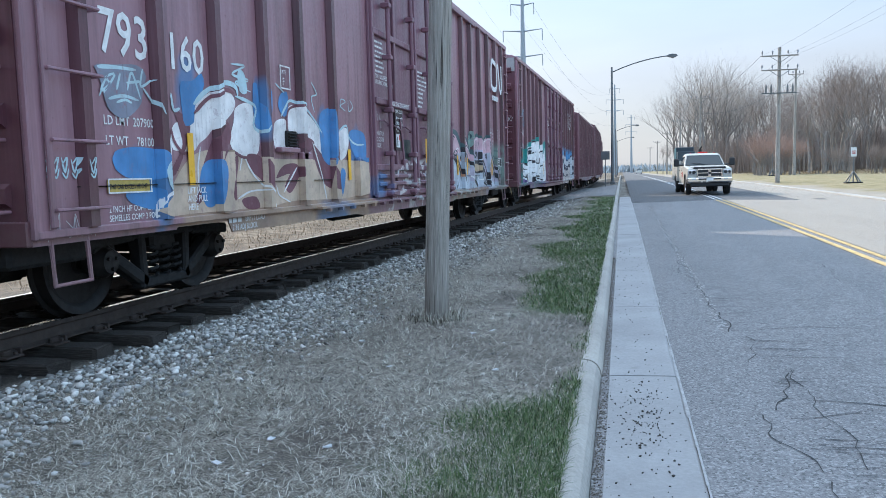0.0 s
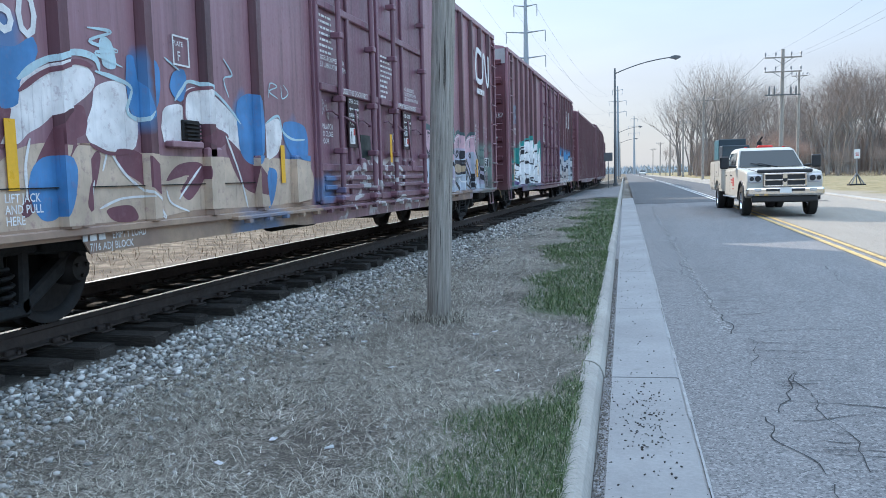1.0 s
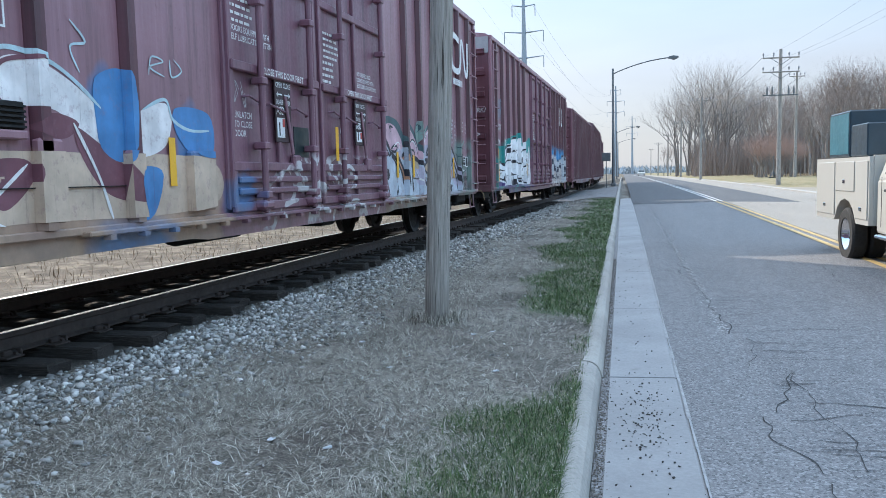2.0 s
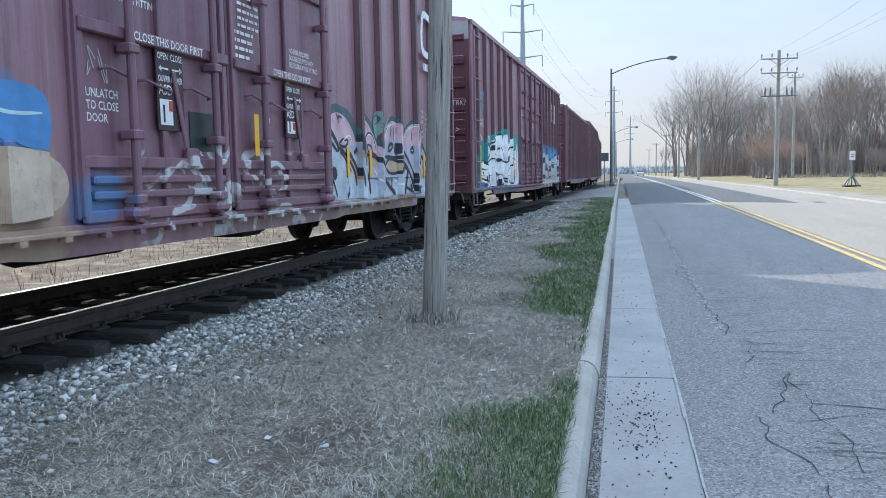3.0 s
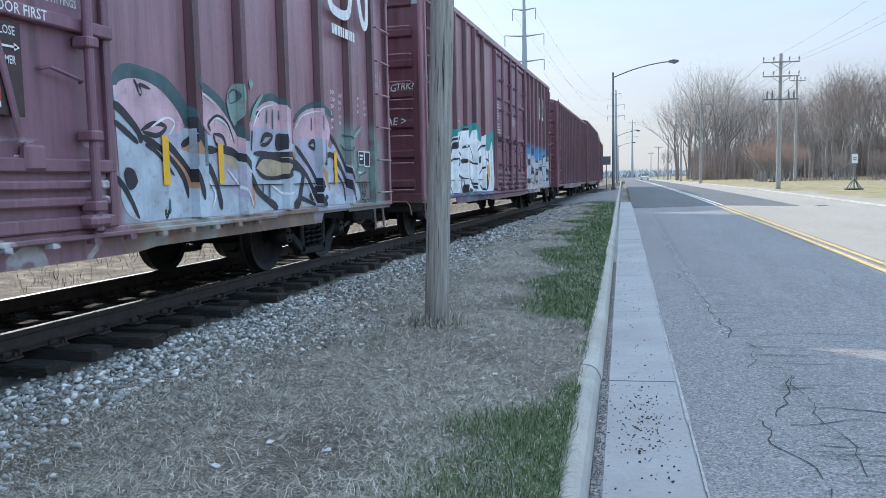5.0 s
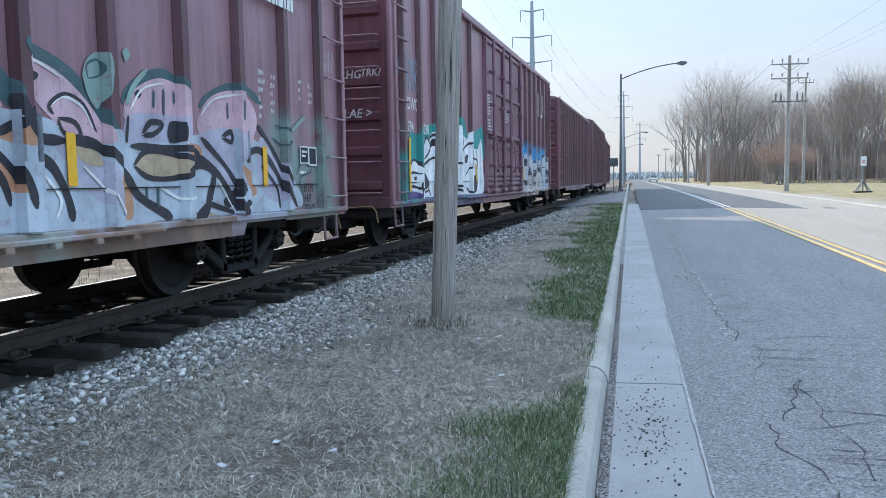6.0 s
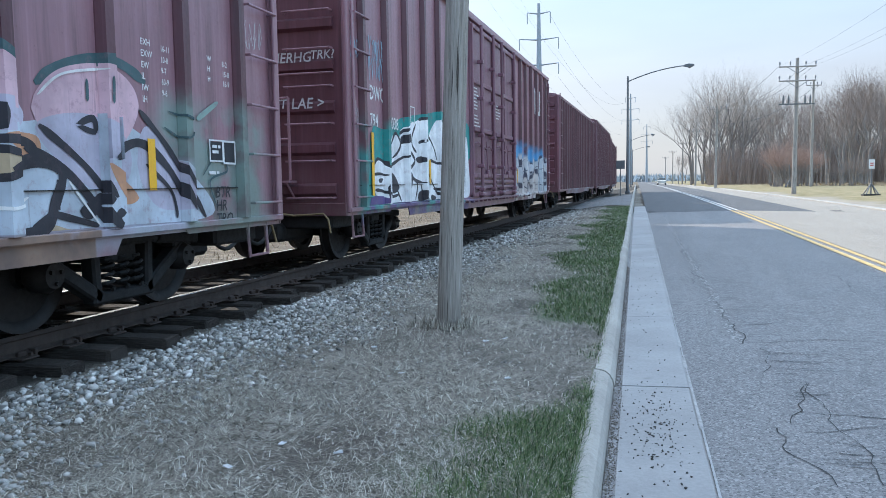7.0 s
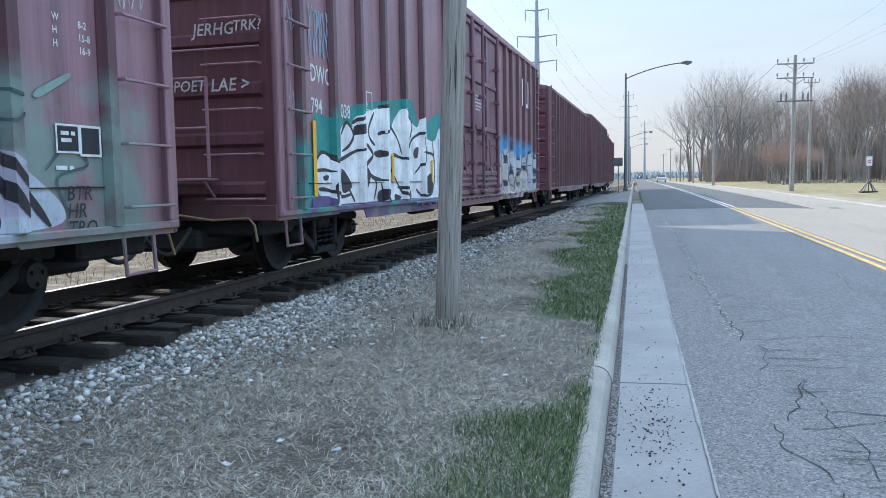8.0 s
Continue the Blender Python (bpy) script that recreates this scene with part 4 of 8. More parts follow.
def ladder_set(car, mat, half):
    zs = [0.95 + 0.5 * k for k in range(8)]
    for y0, y1 in ((-half + 0.14, -half + 0.72), (half - 0.72, half - 0.14)):
        for z in zs:
            g = Shape().bent([(HALF_W, y0, z), (HALF_W + 0.10, y0, z), (HALF_W + 0.10, y1, z), (HALF_W, y1, z)], 0.014, 7)
            part("grab_iron", g, mat, car)
        step = Shape().bent([(HALF_W - 0.02, y0 + 0.05, 0.74), (HALF_W, y0 + 0.05, 0.40), (HALF_W, y1 - 0.15, 0.40), (HALF_W - 0.02, y1 - 0.15, 0.74)], 0.02, 7)
        part("sill_step", step, mat, car, "bent steel sill step")
        far = y0 + 0.0 if y0 < 0 else y1 - 0.0
        rail = Shape().box(HALF_W + 0.052, HALF_W + 0.085, far - 0.03, far + 0.03, 0.82, 4.6, 0.01)
        part("ladder_stile", rail, mat, car)
    for end in (-1, 1):
        y = end * (half + 0.12)
        for x0 in ((0.62, 1.3) if end < 0 else (-1.3, -0.62)),:
            for z in zs[:8]:
                g = Shape().bent([(x0[0], end * half, z), (x0[0], y, z), (x0[1], y, z), (x0[1], end * half, z)], 0.014, 7)
                part("grab_iron", g, mat, car)
        st = Shape().box(-0.75, 0.75, end * (half + 0.05), end * (half + 0.30), 1.16, 1.19, 0.006)
        for x0 in (-0.7, 0.7):
            st.rod((x0, end * (half + 0.05), 0.95), (x0, end * (half + 0.28), 1.16), 0.014)
        part("crossover_platform", st, mat, car, "narrow steel step across the end")
        fr = Shape()
        for x0 in (0.05, 0.72):
            fr.rod((x0, end * (half + 0.2), 1.2), (x0, end * (half + 0.2), 2.3), 0.02)
        for z in (1.75, 2.3):
            fr.rod((0.05, end * (half + 0.2), z), (0.72, end * (half + 0.2), z), 0.016)
        part("end_railing", fr, mat, car)
        bx = Shape().box(-0.55, -0.15, end * half, end * (half + 0.16), 1.62, 2.12, 0.04)
        part("brake_housing", bx, mat, car)
        rod = Shape().rod((-1.35, end * (half + 0.12), 2.62), (1.35, end * (half + 0.12), 2.62), 0.014)
        part("end_grab_iron", rod, mat, car)
        hose = Shape()
        pts = [(0.42, end * (half + 0.15 + 0.10 * k), 0.62 - 0.26 * math.sin(math.pi * k / 9)) for k in range(10)]
        hose.bent(pts, 0.026, 8)
        part("air_hose", hose, RUBBER, car, "sagging black rubber air hose")
        lever = Shape().bent([(0.2, end * (half + 0.72), 0.86), (0.8, end * (half + 0.30), 0.72), (1.20, end * (half + 0.22), 0.74), (1.26, end * (half + 0.20), 0.66), (1.30, end * (half + 0.22), 0.48)], 0.014, 7)
        part("cut_lever", lever, BRASSY, car, "bent uncoupling lever")


def smooth_path(pts, steps, closed):
    """A curve through a few points, as (y, z) pairs."""
    n, out = len(pts), []
    for k in range(n if closed else n - 1):
        a, b, c, d = (pts[(k + q) % n] if closed else pts[min(max(k + q, 0), n - 1)] for q in (-1, 0, 1, 2))
        for i in range(steps):
            t = i / steps
            out.append(tuple(0.5 * (2 * b[q] + (c[q] - a[q]) * t + (2 * a[q] - 5 * b[q] + 4 * c[q] - d[q]) * t * t + (3 * b[q] - a[q] - 3 * c[q] + d[q]) * t ** 3) for q in (0, 1)))
    return out if closed else out + [tuple(pts[-1])]


def mat_spray(name, colour, worn=0.35):
    """Old spray paint: cloudy, dusty, and worn through to the maroon in places."""
    n = Nodes(name, 0.55, spec=0.4)
    c = n.mix(n.ramp(n.noise(3.0, 4), 0.35, 0.65), tuple(v * 0.78 for v in colour), tuple(min(1, v * 1.12 + 0.01) for v in colour))
    c = n.mix(n.ramp(n.noise(1.0, 5, 0.7, stretch=(9, 9, 0.6)), 0.52, 0.72, 0, 0.4), c, tuple(v * 0.6 + 0.05 for v in colour))
    c = n.mix(n.ramp(n.noise(11, 6, 0.75), 0.54, 0.68, 0, worn), c, MAROON)
    c = n.mix(n.ramp(n.noise(1.0, 6, 0.75, stretch=(22, 22, 0.9)), 0.58, 0.70, 0, 0.45), c, tuple(v * 0.35 for v in MAROON))
    n.bump(n.noise(22, 5, 0.6), 0.15, 0.01)
    return n.done(c)


P_WHITE, P_TAN, P_WINE, P_BLUE = mat_spray("spray_white", (0.86, 0.82, 0.80), 0.45), mat_spray("spray_tan", (0.60, 0.46, 0.34), 0.5), mat_spray("spray_wine", (0.19, 0.075, 0.095)), mat_spray("spray_blue", (0.09, 0.24, 0.50), 0.25)
P_ICE, P_PALE, P_HAZE, P_ICE2 = mat_spray("spray_ice", (0.50, 0.64, 0.68)), mat_spray("spray_pale", (0.80, 0.78, 0.76)), mat_spray("spray_haze", (0.24, 0.25, 0.31), 0.9), mat_spray("spray_ice_body", (0.50, 0.54, 0.60), 0.5)
P_PINK, P_LILAC, P_ORANGE, P_SAND = mat_spray("spray_pink", (0.64, 0.42, 0.47), 0.5), mat_spray("spray_lilac", (0.48, 0.44, 0.53)), mat_spray("spray_orange", (0.56, 0.29, 0.16)), mat_spray("spray_sand", (0.52, 0.40, 0.26))
P_BLACK, P_DUSK, P_MINT, P_TEAL = mat_spray("spray_black", (0.03, 0.028, 0.036), 0.12), mat_spray("spray_dusk", (0.06, 0.11, 0.12)), mat_spray("spray_mint", (0.26, 0.36, 0.32), 0.8), mat_spray("spray_teal", (0.04, 0.28, 0.26), 0.7)
P_CHALK, P_PURPLE = mat_spray("spray_chalk", (0.86, 0.85, 0.85), 0.3), mat_spray("spray_purple", (0.13, 0.09, 0.24))
A_FEET = ((-6.95, -6.68, 1.42), (-5.0, -4.76, 1.46), (-4.0, -3.82, 1.40), (-3.1, -2.72, 1.42), (3.6, 3.78, 1.3), (6.48, 6.66, 1.35))


class Spray:
    """Thin coats of paint that follow the car's side over its posts and boxes."""

    def __init__(self, car, posts, feet):
        self.car, self.posts, self.feet, self.coat = car, posts, feet, 0
        self.breaks = sorted([p + q for p in posts for q in (-0.0755, -0.074, -0.05, 0.05, 0.074, 0.0755)] + [q for a, b, _ in feet for q in (a - 0.001, a, b, b + 0.001)])

    def out(self, y, z):
        for a, b, top in self.feet:
            if a <= y <= b and z < top:
                return 0.088
        for p in self.posts:
            d = abs(y - p)
            if d < 0.0752:
                return POST_OUT if d <= 0.0501 else 0.012 + (POST_OUT - 0.012) * (0.074 - min(d, 0.074)) / 0.024
        return 0.0

    def lay(self, shape, material):
        self.coat += 1
        me = shape.mesh("spray_coat", material)
        bm = bmesh.new()
        bm.from_mesh(me)
        bmesh.ops.remove_doubles(bm, verts=bm.verts[:], dist=0.003)
        bm.to_mesh(me)
        bm.free()
        part("spray_coat", me, material, self.car)

    def fill(self, material, *pts):
        self.cover(material, smooth_path(pts, 8, True), 0.03)

    def cover(self, material, ring, step):
        """Lay a closed outline on the side, column by column."""
        lift = HALF_W + 0.003 + self.coat * 0.00014
        lo, hi = min(p[0] for p in ring), max(p[0] for p in ring)
        ys = sorted(set([round(float(q), 4) for q in np.arange(lo, hi, step)] + [q for q in self.breaks if lo < q < hi] + [hi]))
        s = Shape()

        def spans(y):
            zs = sorted(a[1] + (b[1] - a[1]) * (y - a[0]) / (b[0] - a[0]) for a, b in zip(ring, ring[1:] + ring[:1]) if (a[0] <= y) != (b[0] <= y))
            return list(zip(zs[::2], zs[1::2]))

        for a, b in zip(ys, ys[1:]):
            left, right = spans(a if a > lo else a + 0.001), spans(b if b < hi else b - 0.001)
            if len(left) != len(right):
                left = right = spans((a + b) / 2)
            tops = [t for f0, f1, t in self.feet if f0 <= (a + b) / 2 <= f1]
            for (l0, l1), (r0, r1) in zip(left, right):
                cuts = [-9] + tops + [9]
                for c0, c1 in zip(cuts, cuts[1:]):
                    q = [min(max(v, c0), c1) for v in (l0, l1, r0, r1)]
                    if q[1] - q[0] < 1e-4 and q[3] - q[2] < 1e-4:
                        continue
                    mid = (q[0] + q[1] + q[2] + q[3]) / 4
                    xa, xb = lift + self.out(a, mid), lift + self.out(b, mid)
                    s.add([(xa, a, q[0]), (xb, b, q[2]), (xb, b, q[3]), (xa, a, q[1])], [(0, 1, 2, 3)])
        self.lay(s, material)

    def line(self, material, wide, *pts):
        length = sum(math.dist(a, b) for a, b in zip(pts, pts[1:])) / (len(pts) - 1)
        path = [Vector(p) for p in smooth_path(pts, max(4, int(length / 0.03)), False)]
        n, sides = len(path), ([], [])
        for k, p in enumerate(path):
            d = (path[min(k + 1, n - 1)] - path[max(k - 1, 0)]).normalized()
            w = wide / 2 * min(1.0, 0.35 + 5 * min(k, n - 1 - k) / n) * (1 + 0.12 * math.sin(k * 0.37))
            sides[0].append((p[0] - d[1] * w, p[1] + d[0] * w))
            sides[1].append((p[0] + d[1] * w, p[1] - d[0] * w))
        self.cover(material, sides[0] + sides[1][::-1], min(0.02, wide / 3))


def mural_letters(car):
    """Tall white letters edged in pale blue over tan, wine and blue."""
    s = Spray(car, POSTS, A_FEET)
    s.fill(P_TAN, (-7.91, 0.91), (-7.73, 1.05), (-7.30, 1.38), (-6.64, 1.44), (-5.70, 1.37), (-4.48, 1.37), (-2.70, 1.34), (-2.52, 0.96), (-3.41, 0.85), (-5.09, 0.87), (-5.77, 0.83), (-6.65, 0.83), (-7.36, 0.83), (-7.82, 0.83))
    s.fill(P_WHITE, (-7.34, 1.78), (-7.10, 1.93), (-6.73, 2.06), (-6.50, 1.99), (-6.49, 1.87), (-6.71, 1.72), (-6.88, 1.67), (-7.06, 1.55), (-7.19, 1.49), (-7.30, 1.41), (-7.48, 1.41), (-7.64, 1.43), (-7.65, 1.56), (-7.58, 1.66), (-7.46, 1.68))
    s.fill(P_WHITE, (-6.48, 1.87), (-6.25, 1.95), (-6.09, 1.91), (-6.07, 1.72), (-5.97, 1.65), (-6.03, 1.42), (-6.34, 1.39), (-6.58, 1.46), (-6.60, 1.58), (-6.52, 1.73))
    s.fill(P_WHITE, (-5.61, 1.75), (-5.43, 1.83), (-5.28, 1.81), (-5.26, 1.63), (-5.03, 1.60), (-5.21, 1.48), (-5.60, 1.48))
    s.fill(P_WHITE, (-5.20, 1.99), (-4.90, 2.01), (-4.53, 1.88), (-4.27, 1.70), (-4.25, 1.44), (-4.52, 1.53), (-4.74, 1.67), (-5.19, 1.69), (-5.28, 1.83))
    s.fill(P_WHITE, (-3.71, 1.75), (-3.38, 1.83), (-3.29, 1.67), (-3.42, 1.44), (-3.78, 1.36), (-3.84, 1.62))
    s.fill(P_WINE, (-6.82, 1.67), (-6.62, 1.72), (-6.60, 1.53), (-6.79, 1.44), (-6.95, 1.25), (-7.19, 0.95), (-7.30, 0.94), (-7.19, 1.20), (-7.04, 1.43))
    s.fill(P_WINE, (-6.27, 1.40), (-5.98, 1.39), (-5.76, 1.23), (-5.73, 1.00), (-5.99, 1.14), (-6.22, 1.25))
    s.fill(P_WINE, (-5.61, 1.15), (-5.41, 1.29), (-5.05, 1.31), (-4.99, 1.17), (-5.24, 0.97), (-5.39, 1.05), (-5.26, 1.19), (-5.44, 1.17))
    s.fill(P_WINE, (-4.56, 1.56), (-4.25, 1.43), (-3.86, 1.19), (-3.74, 0.98), (-4.18, 1.04), (-4.45, 1.28))
    s.fill(P_WINE, (-4.98, 1.57), (-4.75, 1.65), (-4.50, 1.59), (-4.65, 1.47), (-4.95, 1.49))
    s.fill(P_WINE, (-7.57, 1.76), (-7.45, 1.75), (-7.33, 1.64), (-7.44, 1.41), (-7.61, 1.20), (-7.68, 1.23), (-7.48, 1.45), (-7.52, 1.63))
    s.fill(P_WINE, (-6.42, 0.93), (-6.12, 0.95), (-6.04, 0.83), (-6.32, 0.83))
    s.fill(P_WINE, (-6.53, 1.37), (-6.46, 1.34), (-6.55, 1.09), (-6.72, 0.92), (-6.72, 1.09))
    s.fill(P_BLUE, (-7.46, 2.03), (-7.26, 2.07), (-7.09, 2.16), (-7.06, 2.03), (-7.23, 1.84), (-7.26, 1.69), (-7.42, 1.65), (-7.45, 1.79))
    s.fill(P_BLUE, (-7.19, 1.23), (-7.06, 1.33), (-6.86, 1.32), (-6.84, 1.13), (-6.94, 0.91), (-7.12, 0.89), (-7.22, 1.07))
    s.fill(P_BLUE, (-6.08, 2.15), (-5.96, 2.16), (-5.94, 1.99), (-5.82, 1.71), (-6.00, 1.67), (-6.09, 1.83))
    s.fill(P_BLUE, (-5.76, 2.15), (-5.63, 2.14), (-5.64, 1.87), (-5.76, 1.74))
    s.fill(P_BLUE, (-5.42, 2.11), (-5.23, 2.15), (-5.23, 1.95), (-5.34, 1.86), (-5.48, 1.96))
    s.fill(P_BLUE, (-4.27, 1.97), (-3.91, 2.01), (-3.93, 1.35), (-4.25, 1.40), (-4.32, 1.74))
    s.fill(P_BLUE, (-3.22, 1.80), (-2.66, 1.77), (-2.62, 1.40), (-2.97, 1.38), (-3.24, 1.59))
    s.fill(P_BLUE, (-8.45, 1.38), (-8.16, 1.43), (-7.81, 1.39), (-7.82, 1.20), (-8.11, 1.14), (-8.43, 1.23))
    s.fill(P_BLUE, (-8.30, 1.07), (-7.92, 1.09), (-7.91, 0.90), (-8.28, 0.97))
    s.fill(P_BLUE, (-3.85, 1.23), (-3.47, 1.23), (-3.59, 0.89), (-3.80, 0.84))
    s.fill(P_ICE, (-7.86, 1.26), (-7.77, 1.32), (-7.71, 1.26), (-7.73, 1.08), (-7.81, 1.07), (-7.86, 1.17))
    s.fill(P_ICE, (-6.39, 2.27), (-6.25, 2.25), (-6.21, 2.06), (-6.37, 2.06))
    s.line(P_ICE, 0.05, (-7.26, 1.85), (-7.04, 1.99), (-6.70, 2.11), (-6.46, 2.10), (-6.41, 2.00))
    s.line(P_ICE, 0.035, (-6.47, 2.00), (-6.22, 1.97), (-6.03, 1.91), (-6.10, 1.72), (-5.94, 1.66), (-5.83, 1.74))
    s.line(P_ICE, 0.035, (-5.42, 1.86), (-5.29, 1.98), (-5.16, 2.06), (-4.80, 2.02), (-4.53, 1.91), (-4.24, 1.72))
    s.line(P_ICE, 0.03, (-3.71, 1.75), (-3.38, 1.86), (-3.27, 1.69), (-3.01, 1.61), (-2.67, 1.62))
    s.line(P_ICE, 0.03, (-7.62, 1.93), (-7.59, 1.78), (-7.49, 1.80))
    s.line(P_PALE, 0.035, (-7.91, 0.84), (-7.94, 0.85), (-7.88, 1.00), (-7.73, 1.08), (-7.68, 1.38), (-7.63, 1.62))
    s.line(P_PALE, 0.025, (-7.24, 1.04), (-7.24, 1.26), (-7.18, 1.46))
    s.line(P_PALE, 0.025, (-6.34, 1.38), (-6.15, 1.19), (-5.82, 1.00), (-5.65, 0.84), (-5.69, 0.84))
    s.line(P_PALE, 0.02, (-6.51, 0.94), (-6.24, 1.01), (-5.89, 1.02))
    s.line(P_PALE, 0.025, (-5.04, 1.28), (-5.32, 1.07), (-5.43, 0.98))
    s.line(P_PALE, 0.03, (-4.56, 1.59), (-4.31, 1.19), (-4.17, 0.85))
    s.line(P_PALE, 0.02, (-6.45, 1.23), (-6.37, 1.41))
    s.line(P_PALE, 0.02, (-6.55, 1.16), (-6.63, 0.91))
    s.line(P_PALE, 0.02, (-5.62, 1.07), (-5.55, 0.95), (-5.27, 0.86))
    s.line(P_WINE, 0.03, (-7.65, 1.62), (-7.61, 1.50), (-7.48, 1.40), (-7.30, 1.41))
    s.line(P_WINE, 0.04, (-7.26, 1.77), (-7.02, 1.92), (-6.70, 2.04), (-6.49, 2.03))
    s.line(P_WINE, 0.035, (-5.28, 1.65), (-5.23, 1.94), (-4.89, 2.03))
    s.line(P_WINE, 0.03, (-6.58, 1.44), (-6.34, 1.37), (-6.03, 1.40))
    s.line(P_ICE, 0.025, (-6.53, 2.32), (-6.25, 2.33), (-6.51, 2.22), (-6.18, 2.19), (-6.45, 2.14), (-6.13, 2.07))
    s.line(P_ICE, 0.02, (-4.54, 2.35), (-4.38, 2.21), (-4.55, 2.15), (-4.46, 1.97))
    s.line(P_ICE, 0.018, (-5.55, 2.23), (-5.32, 2.14))
    s.line(P_ICE, 0.015, (-3.60, 2.05), (-3.55, 2.21), (-3.38, 2.19), (-3.58, 2.12), (-3.37, 2.06))
    s.line(P_ICE, 0.015, (-3.28, 2.22), (-3.26, 2.07), (-3.10, 2.14), (-3.22, 2.23))
    s.fill(P_HAZE, (-8.62, 2.05), (-8.39, 2.08), (-8.10, 2.11), (-7.98, 2.04), (-8.03, 1.91), (-8.08, 1.78), (-8.29, 1.66), (-8.48, 1.71), (-8.54, 1.83), (-8.58, 1.96))
    s.line(P_ICE, 0.03, (-8.60, 2.04), (-8.39, 2.06), (-8.11, 2.07))
    s.line(P_ICE, 0.022, (-8.47, 2.00), (-8.57, 1.86), (-8.46, 1.92), (-8.50, 1.97), (-8.39, 2.00), (-8.54, 1.84))
    s.line(P_ICE, 0.022, (-8.32, 2.02), (-8.38, 1.88))
    s.line(P_ICE, 0.022, (-8.24, 1.89), (-8.17, 2.04), (-8.07, 1.83))
    s.line(P_ICE, 0.02, (-8.25, 1.95), (-8.06, 1.98))
    s.line(P_ICE, 0.022, (-8.02, 2.09), (-8.06, 1.94), (-7.90, 2.01))
    s.line(P_ICE, 0.022, (-8.03, 1.93), (-7.92, 1.83), (-7.84, 1.72))
    s.line(P_ICE, 0.025, (-8.49, 1.80), (-8.30, 1.84), (-8.10, 1.82))
    s.line(P_ICE, 0.02, (-8.39, 1.78), (-8.28, 1.81), (-8.19, 1.79))
    s.line(P_ICE, 0.015, (-8.60, 1.81), (-8.55, 1.88))
    s.line(P_ICE, 0.016, (-9.25, 1.34), (-9.23, 1.22), (-9.19, 1.32), (-9.24, 1.28))
    s.line(P_ICE, 0.014, (-9.25, 1.22), (-9.21, 1.19), (-9.19, 1.25))
    s.line(P_ICE, 0.016, (-9.16, 1.33), (-9.13, 1.22), (-9.09, 1.33), (-9.14, 1.28))
    s.line(P_ICE, 0.014, (-9.16, 1.22), (-9.12, 1.18), (-9.09, 1.25))
    s.line(P_ICE, 0.016, (-9.06, 1.33), (-9.03, 1.22), (-9.00, 1.33), (-9.05, 1.28))
    s.line(P_ICE, 0.014, (-9.06, 1.22), (-9.02, 1.18), (-8.99, 1.25))
    s.line(P_ICE, 0.016, (-8.96, 1.32), (-8.93, 1.22), (-8.89, 1.33), (-8.95, 1.28))
    s.line(P_ICE, 0.014, (-8.96, 1.22), (-8.92, 1.18), (-8.89, 1.25))
    s.line(P_ICE, 0.016, (-8.86, 1.32), (-8.83, 1.21), (-8.79, 1.33), (-8.84, 1.28))
    s.line(P_ICE, 0.014, (-8.86, 1.21), (-8.82, 1.18), (-8.79, 1.25))
    s.line(P_ICE, 0.016, (-8.76, 1.31), (-8.72, 1.21), (-8.68, 1.33), (-8.74, 1.28))
    s.line(P_ICE, 0.014, (-8.76, 1.21), (-8.71, 1.18), (-8.68, 1.25))


